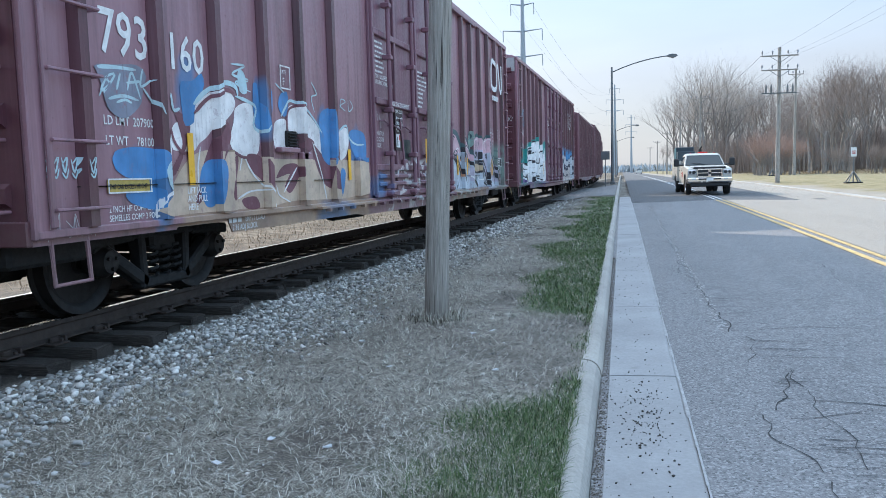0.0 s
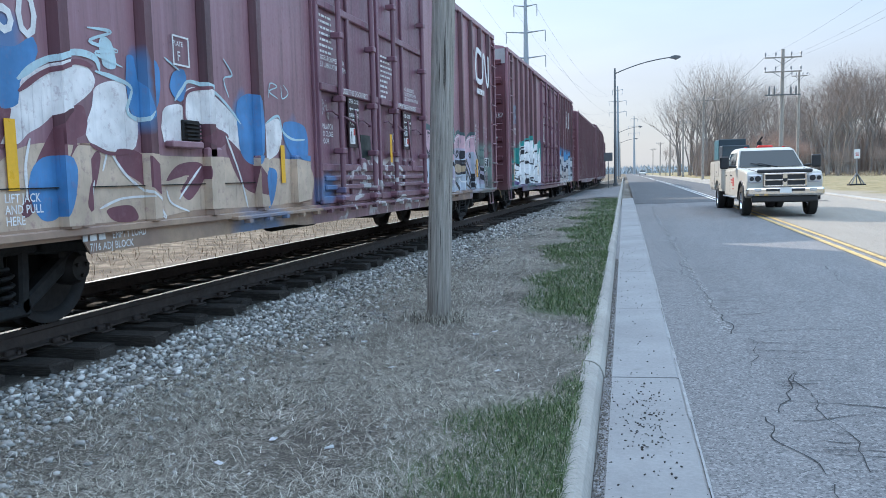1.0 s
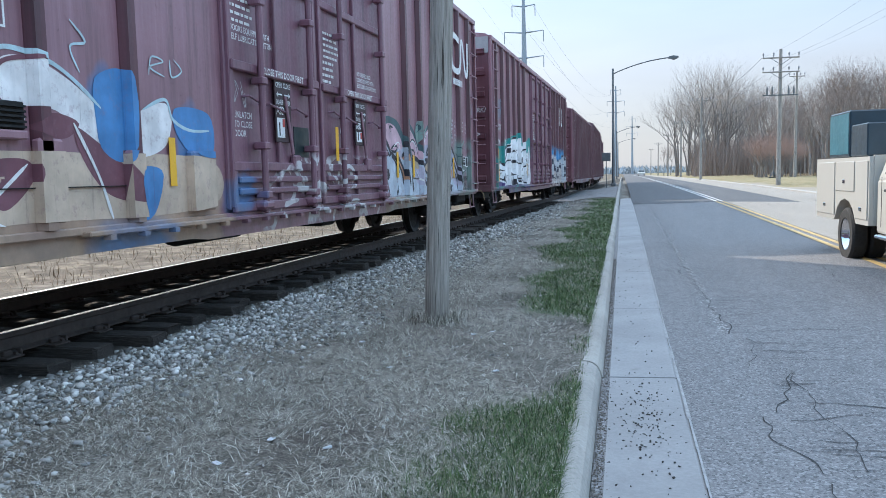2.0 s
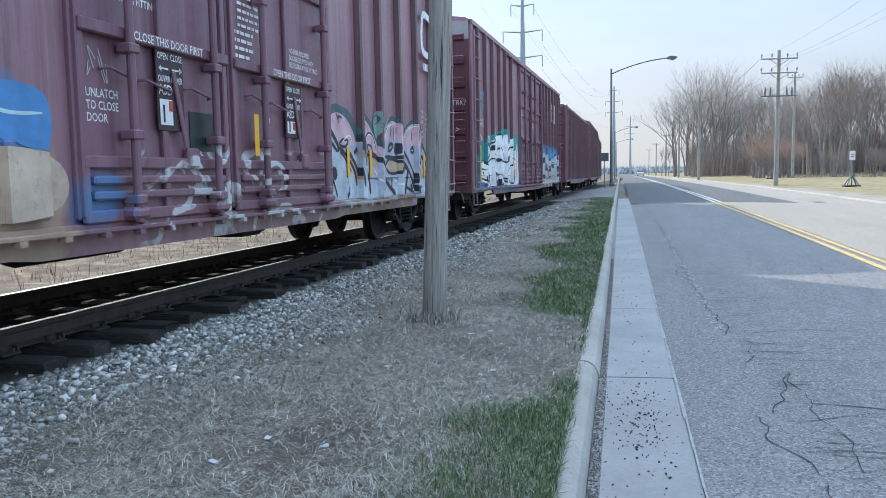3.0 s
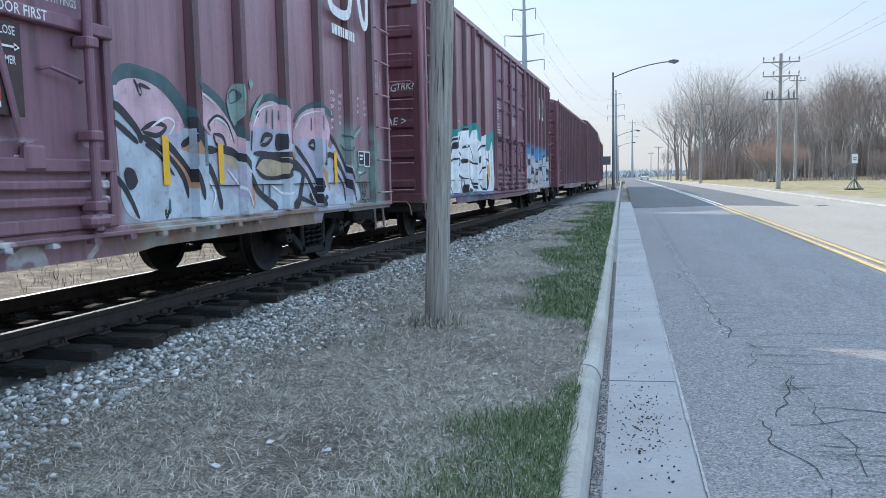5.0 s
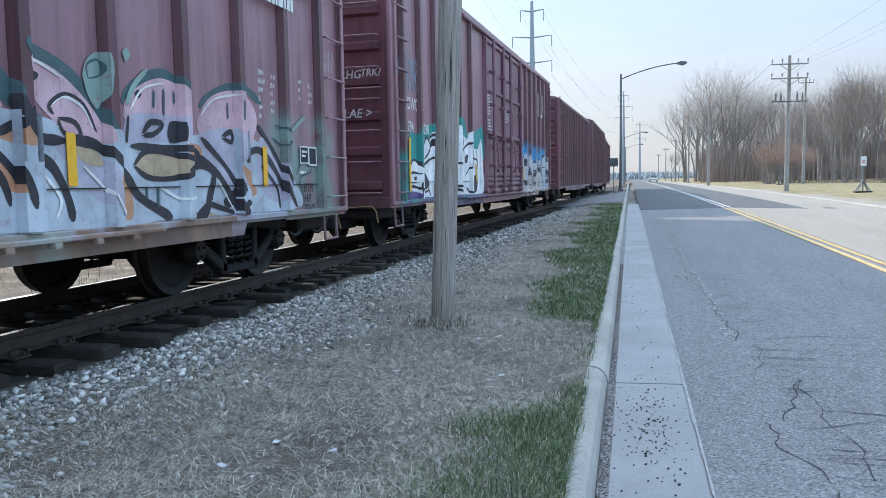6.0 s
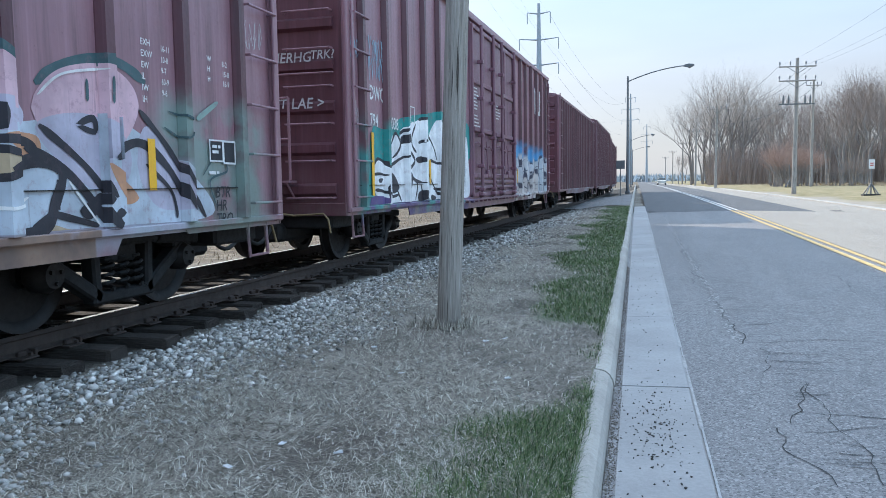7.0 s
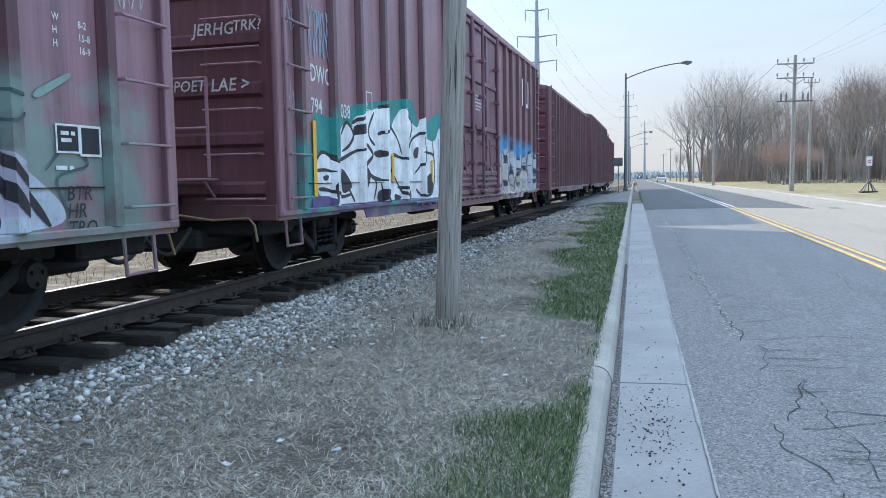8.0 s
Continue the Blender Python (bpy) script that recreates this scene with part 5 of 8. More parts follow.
def mural_creature(car):
    """Pink domes and eyes in black line work over ice blue."""
    s = Spray(car, POSTS, A_FEET)
    s.line(P_DUSK, 0.16, (2.54, 1.97), (2.84, 2.06), (3.23, 2.00), (3.53, 1.83), (3.61, 1.67))
    s.line(P_DUSK, 0.13, (3.71, 2.05), (3.77, 2.07), (4.00, 2.00), (4.31, 1.84), (4.61, 1.52))
    s.line(P_DUSK, 0.1, (4.75, 1.79), (4.99, 1.99), (5.34, 2.08), (5.70, 1.97))
    s.line(P_DUSK, 0.09, (5.86, 1.85), (6.20, 2.03), (6.71, 2.11), (7.08, 1.99))
    s.fill(P_ICE2, (2.56, 1.80), (2.61, 1.93), (3.16, 1.69), (4.04, 1.58), (4.45, 1.19), (5.15, 0.83), (3.30, 0.83), (2.83, 0.83), (2.58, 1.03))
    s.fill(P_ICE2, (3.08, 1.47), (3.43, 1.52), (3.83, 1.54), (4.59, 1.57), (5.56, 1.56), (6.50, 1.69), (7.05, 1.54), (7.65, 1.28), (8.02, 0.86), (6.61, 0.83), (5.79, 0.83), (4.75, 0.83), (3.78, 0.88), (3.03, 0.90))
    s.fill(P_PINK, (2.60, 1.95), (2.86, 2.02), (3.18, 1.96), (3.45, 1.78), (3.51, 1.63), (3.15, 1.58), (2.86, 1.59), (2.62, 1.78))
    s.fill(P_PINK, (3.72, 2.00), (3.81, 2.02), (4.08, 1.94), (4.35, 1.76), (4.57, 1.51), (4.43, 1.45), (4.14, 1.51), (3.90, 1.66), (3.77, 1.80))
    s.fill(P_PINK, (4.78, 1.80), (5.02, 1.97), (5.33, 2.05), (5.65, 1.95), (5.66, 1.66), (5.31, 1.73), (4.82, 1.64))
    s.fill(P_PINK, (5.85, 1.77), (6.11, 1.98), (6.58, 2.07), (6.90, 1.95), (6.96, 1.72), (6.66, 1.42), (6.15, 1.45), (5.85, 1.60))
    s.fill(P_LILAC, (4.81, 1.69), (5.25, 1.74), (5.69, 1.71), (5.69, 1.53), (5.23, 1.50), (4.80, 1.47))
    s.fill(P_LILAC, (5.85, 1.57), (6.33, 1.68), (6.78, 1.54), (6.83, 1.23), (6.46, 1.10), (6.06, 1.31))
    s.fill(P_LILAC, (3.15, 1.58), (3.37, 1.62), (3.52, 1.50), (3.38, 1.41), (3.21, 1.45))
    s.fill(P_LILAC, (3.93, 1.49), (4.28, 1.46), (4.62, 1.22), (4.76, 0.95), (4.39, 1.03), (4.12, 1.28))
    s.fill(P_LILAC, (7.05, 1.63), (7.44, 1.42), (7.74, 0.99), (7.20, 0.95), (6.93, 1.27))
    s.fill(P_ORANGE, (3.46, 1.47), (3.62, 1.53), (3.75, 1.60), (3.84, 1.51), (3.71, 1.41), (3.54, 1.44))
    s.fill(P_ORANGE, (4.61, 1.22), (4.78, 1.22), (4.83, 0.88), (4.66, 0.90))
    s.fill(P_ORANGE, (3.33, 1.39), (3.53, 1.30), (3.64, 1.10), (3.51, 1.13), (3.37, 1.27))
    s.fill(P_ORANGE, (6.48, 1.31), (6.72, 1.21), (6.93, 1.04), (6.70, 1.01))
    s.fill(P_SAND, (4.88, 1.30), (5.06, 1.39), (5.41, 1.39), (5.69, 1.32), (5.50, 1.22), (5.08, 1.21))
    s.fill(P_SAND, (5.95, 0.87), (5.68, 0.83), (6.43, 0.83), (6.13, 0.83))
    s.fill(P_SAND, (4.13, 1.47), (4.37, 1.44), (4.49, 1.29), (4.27, 1.31))
    s.fill(P_ORANGE, (5.52, 1.49), (5.85, 1.49), (5.85, 1.34), (5.62, 1.38))
    s.line(P_BLACK, 0.07, (2.53, 1.80), (2.68, 1.71), (2.85, 1.57), (2.87, 1.48))
    s.line(P_BLACK, 0.05, (2.53, 1.65), (2.70, 1.56), (2.84, 1.48))
    s.line(P_BLACK, 0.06, (2.86, 1.55), (3.18, 1.43), (3.47, 1.21), (3.55, 1.00))
    s.line(P_BLACK, 0.05, (2.52, 1.21), (2.66, 1.07), (2.80, 0.85))
    s.line(P_BLACK, 0.04, (2.88, 1.59), (3.07, 1.66), (3.24, 1.64), (3.11, 1.56), (2.90, 1.58))
    s.line(P_BLACK, 0.04, (2.93, 1.48), (3.09, 1.41), (3.34, 1.21))
    s.fill(P_BLACK, (2.64, 1.27), (2.76, 1.26), (2.80, 1.15), (2.70, 1.09), (2.63, 1.17))
    s.line(P_BLACK, 0.03, (3.18, 0.92), (3.19, 0.84), (3.24, 0.92))
    s.line(P_BLACK, 0.035, (2.82, 2.01), (2.91, 1.89), (2.89, 1.97), (3.04, 1.95))
    s.line(P_PALE, 0.02, (3.01, 1.62), (3.25, 1.72), (3.38, 1.68), (3.28, 1.57))
    s.line(P_BLACK, 0.07, (3.18, 1.51), (3.35, 1.43), (3.60, 1.22), (3.69, 0.98))
    s.line(P_BLACK, 0.08, (3.60, 1.75), (3.67, 1.62), (3.78, 1.48), (4.09, 1.46))
    s.line(P_BLACK, 0.06, (3.46, 1.48), (3.63, 1.56), (3.77, 1.68))
    s.line(P_BLACK, 0.08, (3.73, 1.36), (3.94, 1.28), (4.08, 1.06), (4.13, 0.87))
    s.line(P_BLACK, 0.085, (4.10, 1.46), (4.42, 1.44), (4.74, 1.22), (4.91, 1.04), (5.24, 0.89), (5.37, 0.84))
    s.line(P_BLACK, 0.035, (4.03, 1.62), (4.20, 1.60), (4.25, 1.50), (4.08, 1.52), (4.03, 1.62))
    s.line(P_PALE, 0.025, (3.95, 1.70), (4.09, 1.78), (4.30, 1.71), (4.39, 1.57))
    s.line(P_BLACK, 0.03, (3.99, 1.64), (3.95, 1.71), (4.11, 1.80), (4.30, 1.74), (4.43, 1.54))
    s.line(P_BLACK, 0.05, (4.86, 1.29), (5.03, 1.41), (5.42, 1.40), (5.72, 1.32), (5.50, 1.20), (5.08, 1.19), (4.86, 1.29))
    s.line(P_BLACK, 0.06, (4.83, 1.45), (5.22, 1.45), (5.70, 1.45), (5.85, 1.39))
    s.line(P_BLACK, 0.03, (4.82, 1.70), (4.78, 1.47))
    s.line(P_BLACK, 0.05, (4.99, 1.55), (5.11, 1.66), (5.28, 1.65), (5.14, 1.56), (4.99, 1.55))
    s.fill(P_BLACK, (5.37, 1.67), (5.53, 1.68), (5.52, 1.52), (5.36, 1.51))
    s.line(P_BLACK, 0.09, (5.54, 1.25), (5.83, 1.32), (6.07, 1.24), (5.99, 1.02), (5.90, 0.85), (5.68, 0.84))
    s.line(P_BLACK, 0.08, (5.73, 1.41), (6.14, 1.23), (6.51, 0.89), (6.61, 0.84))
    s.line(P_BLACK, 0.06, (5.87, 1.57), (6.30, 1.30), (6.56, 1.05))
    s.line(P_BLACK, 0.05, (6.24, 1.59), (6.42, 1.65), (6.43, 1.55), (6.24, 1.59))
    s.line(P_BLACK, 0.08, (6.57, 1.35), (6.96, 1.49), (7.35, 1.28), (7.65, 0.92))
    s.line(P_BLACK, 0.06, (6.97, 1.76), (7.39, 1.42), (7.90, 0.84))
    s.line(P_BLACK, 0.05, (5.96, 0.95), (5.76, 0.84))
    s.line(P_BLACK, 0.05, (5.96, 0.95), (6.43, 0.84))
    s.line(P_BLACK, 0.04, (7.03, 1.32), (7.37, 1.09), (7.45, 0.85))
    s.fill(P_BLACK, (3.79, 1.89), (3.83, 1.93), (3.86, 1.90), (3.82, 1.86))
    s.fill(P_BLACK, (6.38, 1.04), (6.46, 1.09), (6.53, 1.04), (6.45, 0.99))
    s.fill(P_BLACK, (6.23, 0.96), (6.33, 1.02), (6.43, 0.95), (6.32, 0.89))
    s.fill(P_BLACK, (6.52, 0.93), (6.58, 0.97), (6.64, 0.93), (6.57, 0.89))
    s.fill(P_BLACK, (4.91, 1.88), (4.96, 1.92), (5.00, 1.88), (4.95, 1.84))
    s.line(P_DUSK, 0.03, (5.17, 1.94), (5.16, 1.78))
    s.line(P_DUSK, 0.03, (5.31, 1.96), (5.30, 1.73))
    s.line(P_DUSK, 0.03, (5.46, 1.96), (5.46, 1.84))
    s.line(P_DUSK, 0.03, (6.37, 1.94), (6.37, 1.77))
    s.line(P_DUSK, 0.03, (6.57, 1.98), (6.56, 1.77))
    s.line(P_DUSK, 0.03, (3.24, 1.01), (3.24, 0.87))
    s.line(P_DUSK, 0.03, (5.01, 1.12), (5.01, 1.01))
    s.line(P_DUSK, 0.03, (5.17, 1.11), (5.16, 0.93))
    s.fill(P_MINT, (4.30, 1.98), (4.40, 2.12), (4.54, 2.14), (4.55, 1.94), (4.46, 1.72), (4.35, 1.81))
    s.line(P_DUSK, 0.02, (4.36, 1.94), (4.35, 2.04), (4.48, 2.09), (4.49, 1.98), (4.36, 1.94))
    s.line(P_MINT, 0.05, (4.80, 1.78), (4.90, 1.94), (5.09, 2.10))
    s.fill(P_MINT, (4.78, 2.20), (4.84, 2.24), (4.87, 2.18), (4.81, 2.12))
    s.line(P_MINT, 0.05, (7.80, 1.74), (8.17, 1.93))
    s.line(P_DUSK, 0.02, (7.87, 1.23), (8.13, 1.43), (8.30, 1.28), (7.99, 1.18), (8.09, 0.93))
    s.line(P_DUSK, 0.02, (7.37, 1.78), (7.68, 1.71), (7.56, 1.56), (7.30, 1.64))
    s.line(P_PALE, 0.02, (5.87, 1.77), (6.11, 1.94), (6.53, 2.03))
    s.line(P_PALE, 0.02, (4.83, 1.73), (5.02, 1.93), (5.32, 2.01))
    s.line(P_PALE, 0.02, (3.74, 1.94), (3.82, 2.00), (4.08, 1.91))
    s.line(P_PALE, 0.025, (4.26, 1.28), (4.50, 1.09), (4.64, 0.87))
    s.line(P_PALE, 0.025, (3.85, 1.22), (4.01, 1.04), (3.95, 0.90))
    s.line(P_PALE, 0.025, (5.20, 1.11), (5.52, 1.00), (5.74, 1.07))
    s.line(P_PALE, 0.02, (6.13, 1.18), (6.44, 0.84))


def mural_white(car):
    """White letters with black lines over teal."""
    s = Spray(car, POSTS, ())
    s.fill(P_TEAL, (-8.36, 1.95), (-8.01, 1.96), (-7.52, 1.95), (-7.09, 2.18), (-5.63, 2.37), (-4.44, 2.48), (-3.93, 2.12), (-2.54, 2.39), (-2.50, 1.63), (-6.69, 1.51), (-8.36, 1.50))
    s.fill(P_CHALK, (-8.40, 1.37), (-8.21, 1.50), (-7.97, 1.48), (-7.85, 1.39), (-7.57, 1.46), (-7.56, 1.80), (-7.36, 1.92), (-7.15, 1.88), (-7.10, 1.98), (-6.74, 2.11), (-6.36, 2.17), (-5.95, 2.26), (-5.61, 2.29), (-5.57, 1.91), (-5.37, 2.10), (-4.92, 2.31), (-4.56, 2.16), (-4.14, 2.05), (-3.89, 2.24), (-3.63, 1.91), (-3.05, 1.87), (-2.69, 2.11), (-2.51, 1.49), (-2.55, 0.83), (-4.55, 0.83), (-5.74, 0.83), (-6.74, 0.83), (-7.60, 0.83), (-7.94, 0.83), (-8.29, 0.98), (-8.42, 1.18))
    s.line(P_BLACK, 0.05, (-8.38, 1.37), (-8.19, 1.50), (-7.93, 1.46), (-7.84, 1.39), (-7.54, 1.43), (-7.13, 1.53), (-6.68, 1.61))
    s.line(P_BLACK, 0.05, (-7.55, 1.75), (-7.34, 1.93), (-7.10, 1.78), (-7.25, 1.63), (-7.53, 1.53))
    s.line(P_BLACK, 0.05, (-7.15, 1.93), (-6.73, 2.06))
    s.line(P_BLACK, 0.045, (-7.12, 1.78), (-6.74, 1.84))
    s.line(P_BLACK, 0.05, (-6.26, 2.15), (-6.49, 1.92), (-6.47, 1.76), (-6.25, 1.66))
    s.line(P_BLACK, 0.06, (-6.68, 1.70), (-6.35, 1.52), (-6.62, 1.35), (-6.37, 1.19), (-5.90, 1.14))
    s.line(P_BLACK, 0.05, (-6.11, 2.23), (-5.67, 2.30))
    s.line(P_BLACK, 0.05, (-6.14, 1.83), (-5.75, 1.90))
    s.line(P_BLACK, 0.05, (-5.65, 2.03), (-5.22, 1.80), (-5.00, 1.56))
    s.line(P_BLACK, 0.045, (-4.93, 2.30), (-4.44, 2.11), (-4.58, 1.81))
    s.line(P_BLACK, 0.05, (-3.86, 1.98), (-4.46, 1.82), (-4.73, 1.53))
    s.line(P_BLACK, 0.04, (-3.94, 1.92), (-3.90, 1.47), (-4.36, 1.24))
    s.line(P_BLACK, 0.05, (-6.71, 1.11), (-6.52, 1.21), (-6.23, 1.11), (-6.36, 0.84))
    s.line(P_BLACK, 0.05, (-7.56, 1.30), (-7.33, 1.05), (-7.10, 0.84))
    s.line(P_BLACK, 0.05, (-5.46, 1.55), (-4.82, 1.48))
    s.line(P_BLACK, 0.05, (-5.69, 1.40), (-5.03, 0.95), (-4.55, 0.84))
    s.line(P_BLACK, 0.05, (-3.96, 1.63), (-3.23, 1.61), (-3.08, 1.44))
    s.line(P_BLACK, 0.05, (-4.27, 0.98), (-3.86, 0.85), (-3.27, 0.88))
    s.line(P_BLACK, 0.05, (-3.21, 1.87), (-3.09, 1.26), (-3.27, 0.88))
    s.line(P_BLACK, 0.04, (-8.38, 1.27), (-8.09, 1.28), (-7.89, 1.26))
    s.line(P_BLACK, 0.04, (-7.88, 1.12), (-7.87, 0.84))
    s.line(P_BLACK, 0.05, (-5.67, 1.83), (-5.69, 1.43))
    s.line(P_BLACK, 0.05, (-5.27, 1.03), (-4.66, 0.98), (-4.55, 0.84))
    s.line(P_BLACK, 0.04, (-2.81, 1.93), (-2.87, 1.00))
    s.line(P_BLACK, 0.05, (-6.03, 1.11), (-5.84, 0.84), (-5.58, 0.84))
    s.line(P_BLACK, 0.05, (-8.32, 1.04), (-8.00, 1.02), (-7.59, 0.93), (-7.21, 0.96))
    s.fill(P_BLACK, (-7.09, 1.88), (-6.75, 1.95), (-6.71, 1.84), (-7.05, 1.79))
    s.fill(P_BLACK, (-6.16, 0.97), (-5.83, 1.00), (-5.93, 0.83), (-6.19, 0.83))
    s.fill(P_BLACK, (-4.36, 1.65), (-4.09, 1.71), (-4.15, 1.53), (-4.37, 1.53))
    s.fill(P_BLACK, (-3.63, 1.17), (-3.25, 1.25), (-3.27, 0.92), (-3.66, 0.93))
    s.fill(P_BLACK, (-7.55, 1.30), (-7.21, 1.08), (-7.42, 0.98), (-7.56, 1.02))
    s.fill(P_BLACK, (-6.70, 1.35), (-6.47, 1.25), (-6.58, 1.04), (-6.70, 1.11))
    s.fill(P_BLACK, (-8.16, 1.20), (-7.99, 1.21), (-8.03, 1.15), (-8.14, 1.15))
    s.fill(P_BLACK, (-6.30, 1.56), (-5.95, 1.60), (-5.92, 1.50), (-6.21, 1.49))
    s.fill(P_BLACK, (-5.39, 0.92), (-5.09, 0.87), (-5.17, 0.83), (-5.40, 0.83))
    s.fill(P_PURPLE, (-8.47, 0.94), (-8.22, 0.95), (-7.93, 0.93), (-7.89, 0.83), (-8.24, 0.83), (-8.49, 0.83))


def scrawl(car, y, z, wide, high, mat, seed, r=0.012, x=0.012, loops=5):
    """A hand-sprayed tag nobody could read: quick leaning strokes, letter by letter."""
    rnd, s = random.Random(seed), Shape()
    step, lift = wide / loops, 0.0
    for k in range(loops):
        for _ in range(2):
            pts = [(k * step + rnd.uniform(0, 1.1) * step, high * f + rnd.uniform(-0.12, 0.12) * high) for f in rnd.sample((0.0, 0.35, 0.65, 1.0), 3)]
            path = [Vector((0, *p)) for p in smooth_path(pts, 6, False)]
            for a, b in zip(path, path[1:]):
                nr = (b - a).cross(Vector((1, 0, 0))).normalized() * r * 0.6
                lift += 0.00002
                up = Vector((lift, 0, 0))
                s.add([a - nr + up, b - nr + up, b + nr + up, a + nr + up], [(0, 1, 2, 3)])
    part("spray_tag", s, mat, car).matrix_basis = pose(HALF_W + x, y, z)


def dress_car_a(car, mat):
    door_pair(car, DOOR_A)
    mural_letters(car)
    mural_creature(car)
    ladder_set(car, mat, 9.38)
    stencil(car, "793", -8.56, 2.17, 0.50, 0.86)
    stencil(car, "160", -7.66, 2.15, 0.46, 0.90)
    stencil(car, "LD LMT", -8.56, 1.60, 0.105, 0.9)
    stencil(car, "207900", -8.19, 1.60, 0.105, 0.9)
    stencil(car, "LT WT", -8.55, 1.44, 0.105, 0.9)
    stencil(car, "78100", -8.15, 1.44, 0.105, 0.9)
    stencil(car, "2 INCH HF COMP SHOES\nSEMELLES COMP 2 PO", -8.56, 0.90, 0.072, 0.85)
    stencil(car, "LIFT JACK\nAND PULL\nHERE", -7.46, 1.02, 0.085, 0.85, gap=0.9, x=0.022)
    bars(car, -6.72, 0.70, 1, 0.30, 0.05)
    stencil(car, "EMPTY LOAD", -6.38, 0.70, 0.085, 0.85)
    stencil(car, "7/16 ADJ BLOCK", -6.65, 0.62, 0.085, 0.85)
    sheet(car, -8.29, 1.06, 1.16, 0.55, 0.006, LABEL_Y, "label_strip", "yellow lettered warning strip")
    stencil(car, "THIS CAR EXCESS HEIGHT", -8.55, 1.085, 0.058, 0.72, SPRAY_BLACK, 0.013)
    outline_box(car, -8.57, -8.0, 1.05, 1.17, 0.012)
    outline_box(car, -5.43, -5.17, 2.18, 2.45, 0.016)
    stencil(car, "PLATE", -5.40, 2.36, 0.062, 0.9)
    stencil(car, "F", -5.34, 2.23, 0.12, 0.9)
    scrawl(car, -9.3, 0.74, 0.55, 0.17, SPRAY_WHITE, 9, 0.006)
    for y, z0, z1 in ((-9.345, 1.10, 2.02), (-7.37, 1.10, 1.58), (-3.33, 1.10, 1.53), (0.26, 1.37, 1.81), (3.2, 1.13, 1.56), (4.13, 1.13, 1.52), (7.1, 1.10, 1.53)):
        sheet(car, y, z0, z1, x=0.14 if -1 < y < 1 else (POST_OUT + 0.012 if min(abs(y - q) for q in POSTS) < 0.1 else 0.02))
    vent = Shape().box(HALF_W, HALF_W + 0.09, -5.60, -5.10, 1.44, 1.50, 0.01)
    part("vent_ledge", vent, mat, car)
    louvre = Shape().box(HALF_W, HALF_W + 0.03, -5.34, -5.06, 1.51, 1.70, 0.008)
    vent_ob = part("vent", louvre, DARK, car, "small dark louvred vent")
    for k in range(5):
        part("slat", Shape().box(HALF_W + 0.02, HALF_W + 0.06, -5.32, -5.08, 1.52 + k * 0.035, 1.535 + k * 0.035), DARK, vent_ob)
    for a, b, top in A_FEET:
        part("bracket_box", Shape().box(HALF_W, HALF_W + 0.085, a, b, 0.86, top, 0.02), mat, car)
    # doors: boards, writing, the dark sheet
    for y, z0, z1, wide in ((-1.22, 1.56, 2.26, 0.40), (1.28, 1.60, 2.22, 0.44)):
        part("sign_board", Shape().box(HALF_W + 0.086, HALF_W + 0.10, y - wide / 2, y + wide / 2, z0, z1, 0.004), BOARD, car, "dark instruction board with white lettering")
        stencil(car, "OPEN  CLOSE", y - wide * 0.46, z1 - 0.09, 0.082, 0.72, x=0.104)
        part("arrow", Shape().box(HALF_W + 0.104, HALF_W + 0.107, y - wide * 0.4, y - wide * 0.08, z1 - 0.175, z1 - 0.160).box(HALF_W + 0.104, HALF_W + 0.107, y + wide * 0.06, y + wide * 0.40, z1 - 0.175, z1 - 0.160)
             .slab([(y - wide * 0.44, z1 - 0.167), (y - wide * 0.34, z1 - 0.14), (y - wide * 0.34, z1 - 0.195)], "x", HALF_W + 0.104, HALF_W + 0.107)
             .slab([(y + wide * 0.45, z1 - 0.167), (y + wide * 0.34, z1 - 0.14), (y + wide * 0.34, z1 - 0.195)], "x", HALF_W + 0.104, HALF_W + 0.107), STENCIL, car)
        stencil(car, "OUVRIR FERMER", y - wide * 0.46, z1 - 0.28, 0.078, 0.62, x=0.104)
        stencil(car, "ASD", y - wide * 0.46, z1 - 0.39, 0.125, 0.85, x=0.104)
        part("picture_panel", Shape().box(HALF_W + 0.102, HALF_W + 0.106, y - wide * 0.44, y + wide * 0.02, z0 + 0.05, z1 - 0.43), STENCIL, car, "white diagram panel with red corner")
        part("picture_mark", Shape().box(HALF_W + 0.107, HALF_W + 0.110, y - wide * 0.12, y + wide * 0.02, z1 - 0.53, z1 - 0.44), RED_P, car)
        part("picture_mark", Shape().box(HALF_W + 0.107, HALF_W + 0.109, y - wide * 0.34, y - wide * 0.28, z0 + 0.07, z0 + 0.22), SPRAY_BLACK, car)
    stencil(car, "CLOSE THIS DOOR FIRST", -1.75, 2.27, 0.10, 0.9, x=0.133)
    stencil(car, "OPEN THIS DOOR FIRST", 0.72, 2.27, 0.10, 0.9, x=0.133)
    stencil(car, "DOORS EQUIPPED WITH\nSELF LUBRICATING FITTINGS", -2.28, 2.66, 0.09, 0.85, x=0.054)
    stencil(car, "NO LUBE REQUIRED\nDOORS EQUIPPED WITH\nSELF LUBRICATING FITTINGS", 1.30, 2.60, 0.082, 0.75, x=0.054)
    bars(car, 0.0, 2.62, 4, 0.42, 0.035, 0.08, x=0.054)
    bars(car, -2.3, 3.2, 7, 0.7, 0.03, 0.075, x=0.054)
    bars(car, 0.1, 3.0, 5, 0.6, 0.03, 0.075, x=0.054)
    stencil(car, "UNLATCH\nTO CLOSE\nDOOR", -2.27, 1.78, 0.095, 0.85, x=0.054)
    stencil(car, "SEAL", -0.80, 1.36, 0.07, 0.9, x=0.054)
    stencil(car, "SEAL", 1.42, 1.30, 0.07, 0.9, x=0.054)
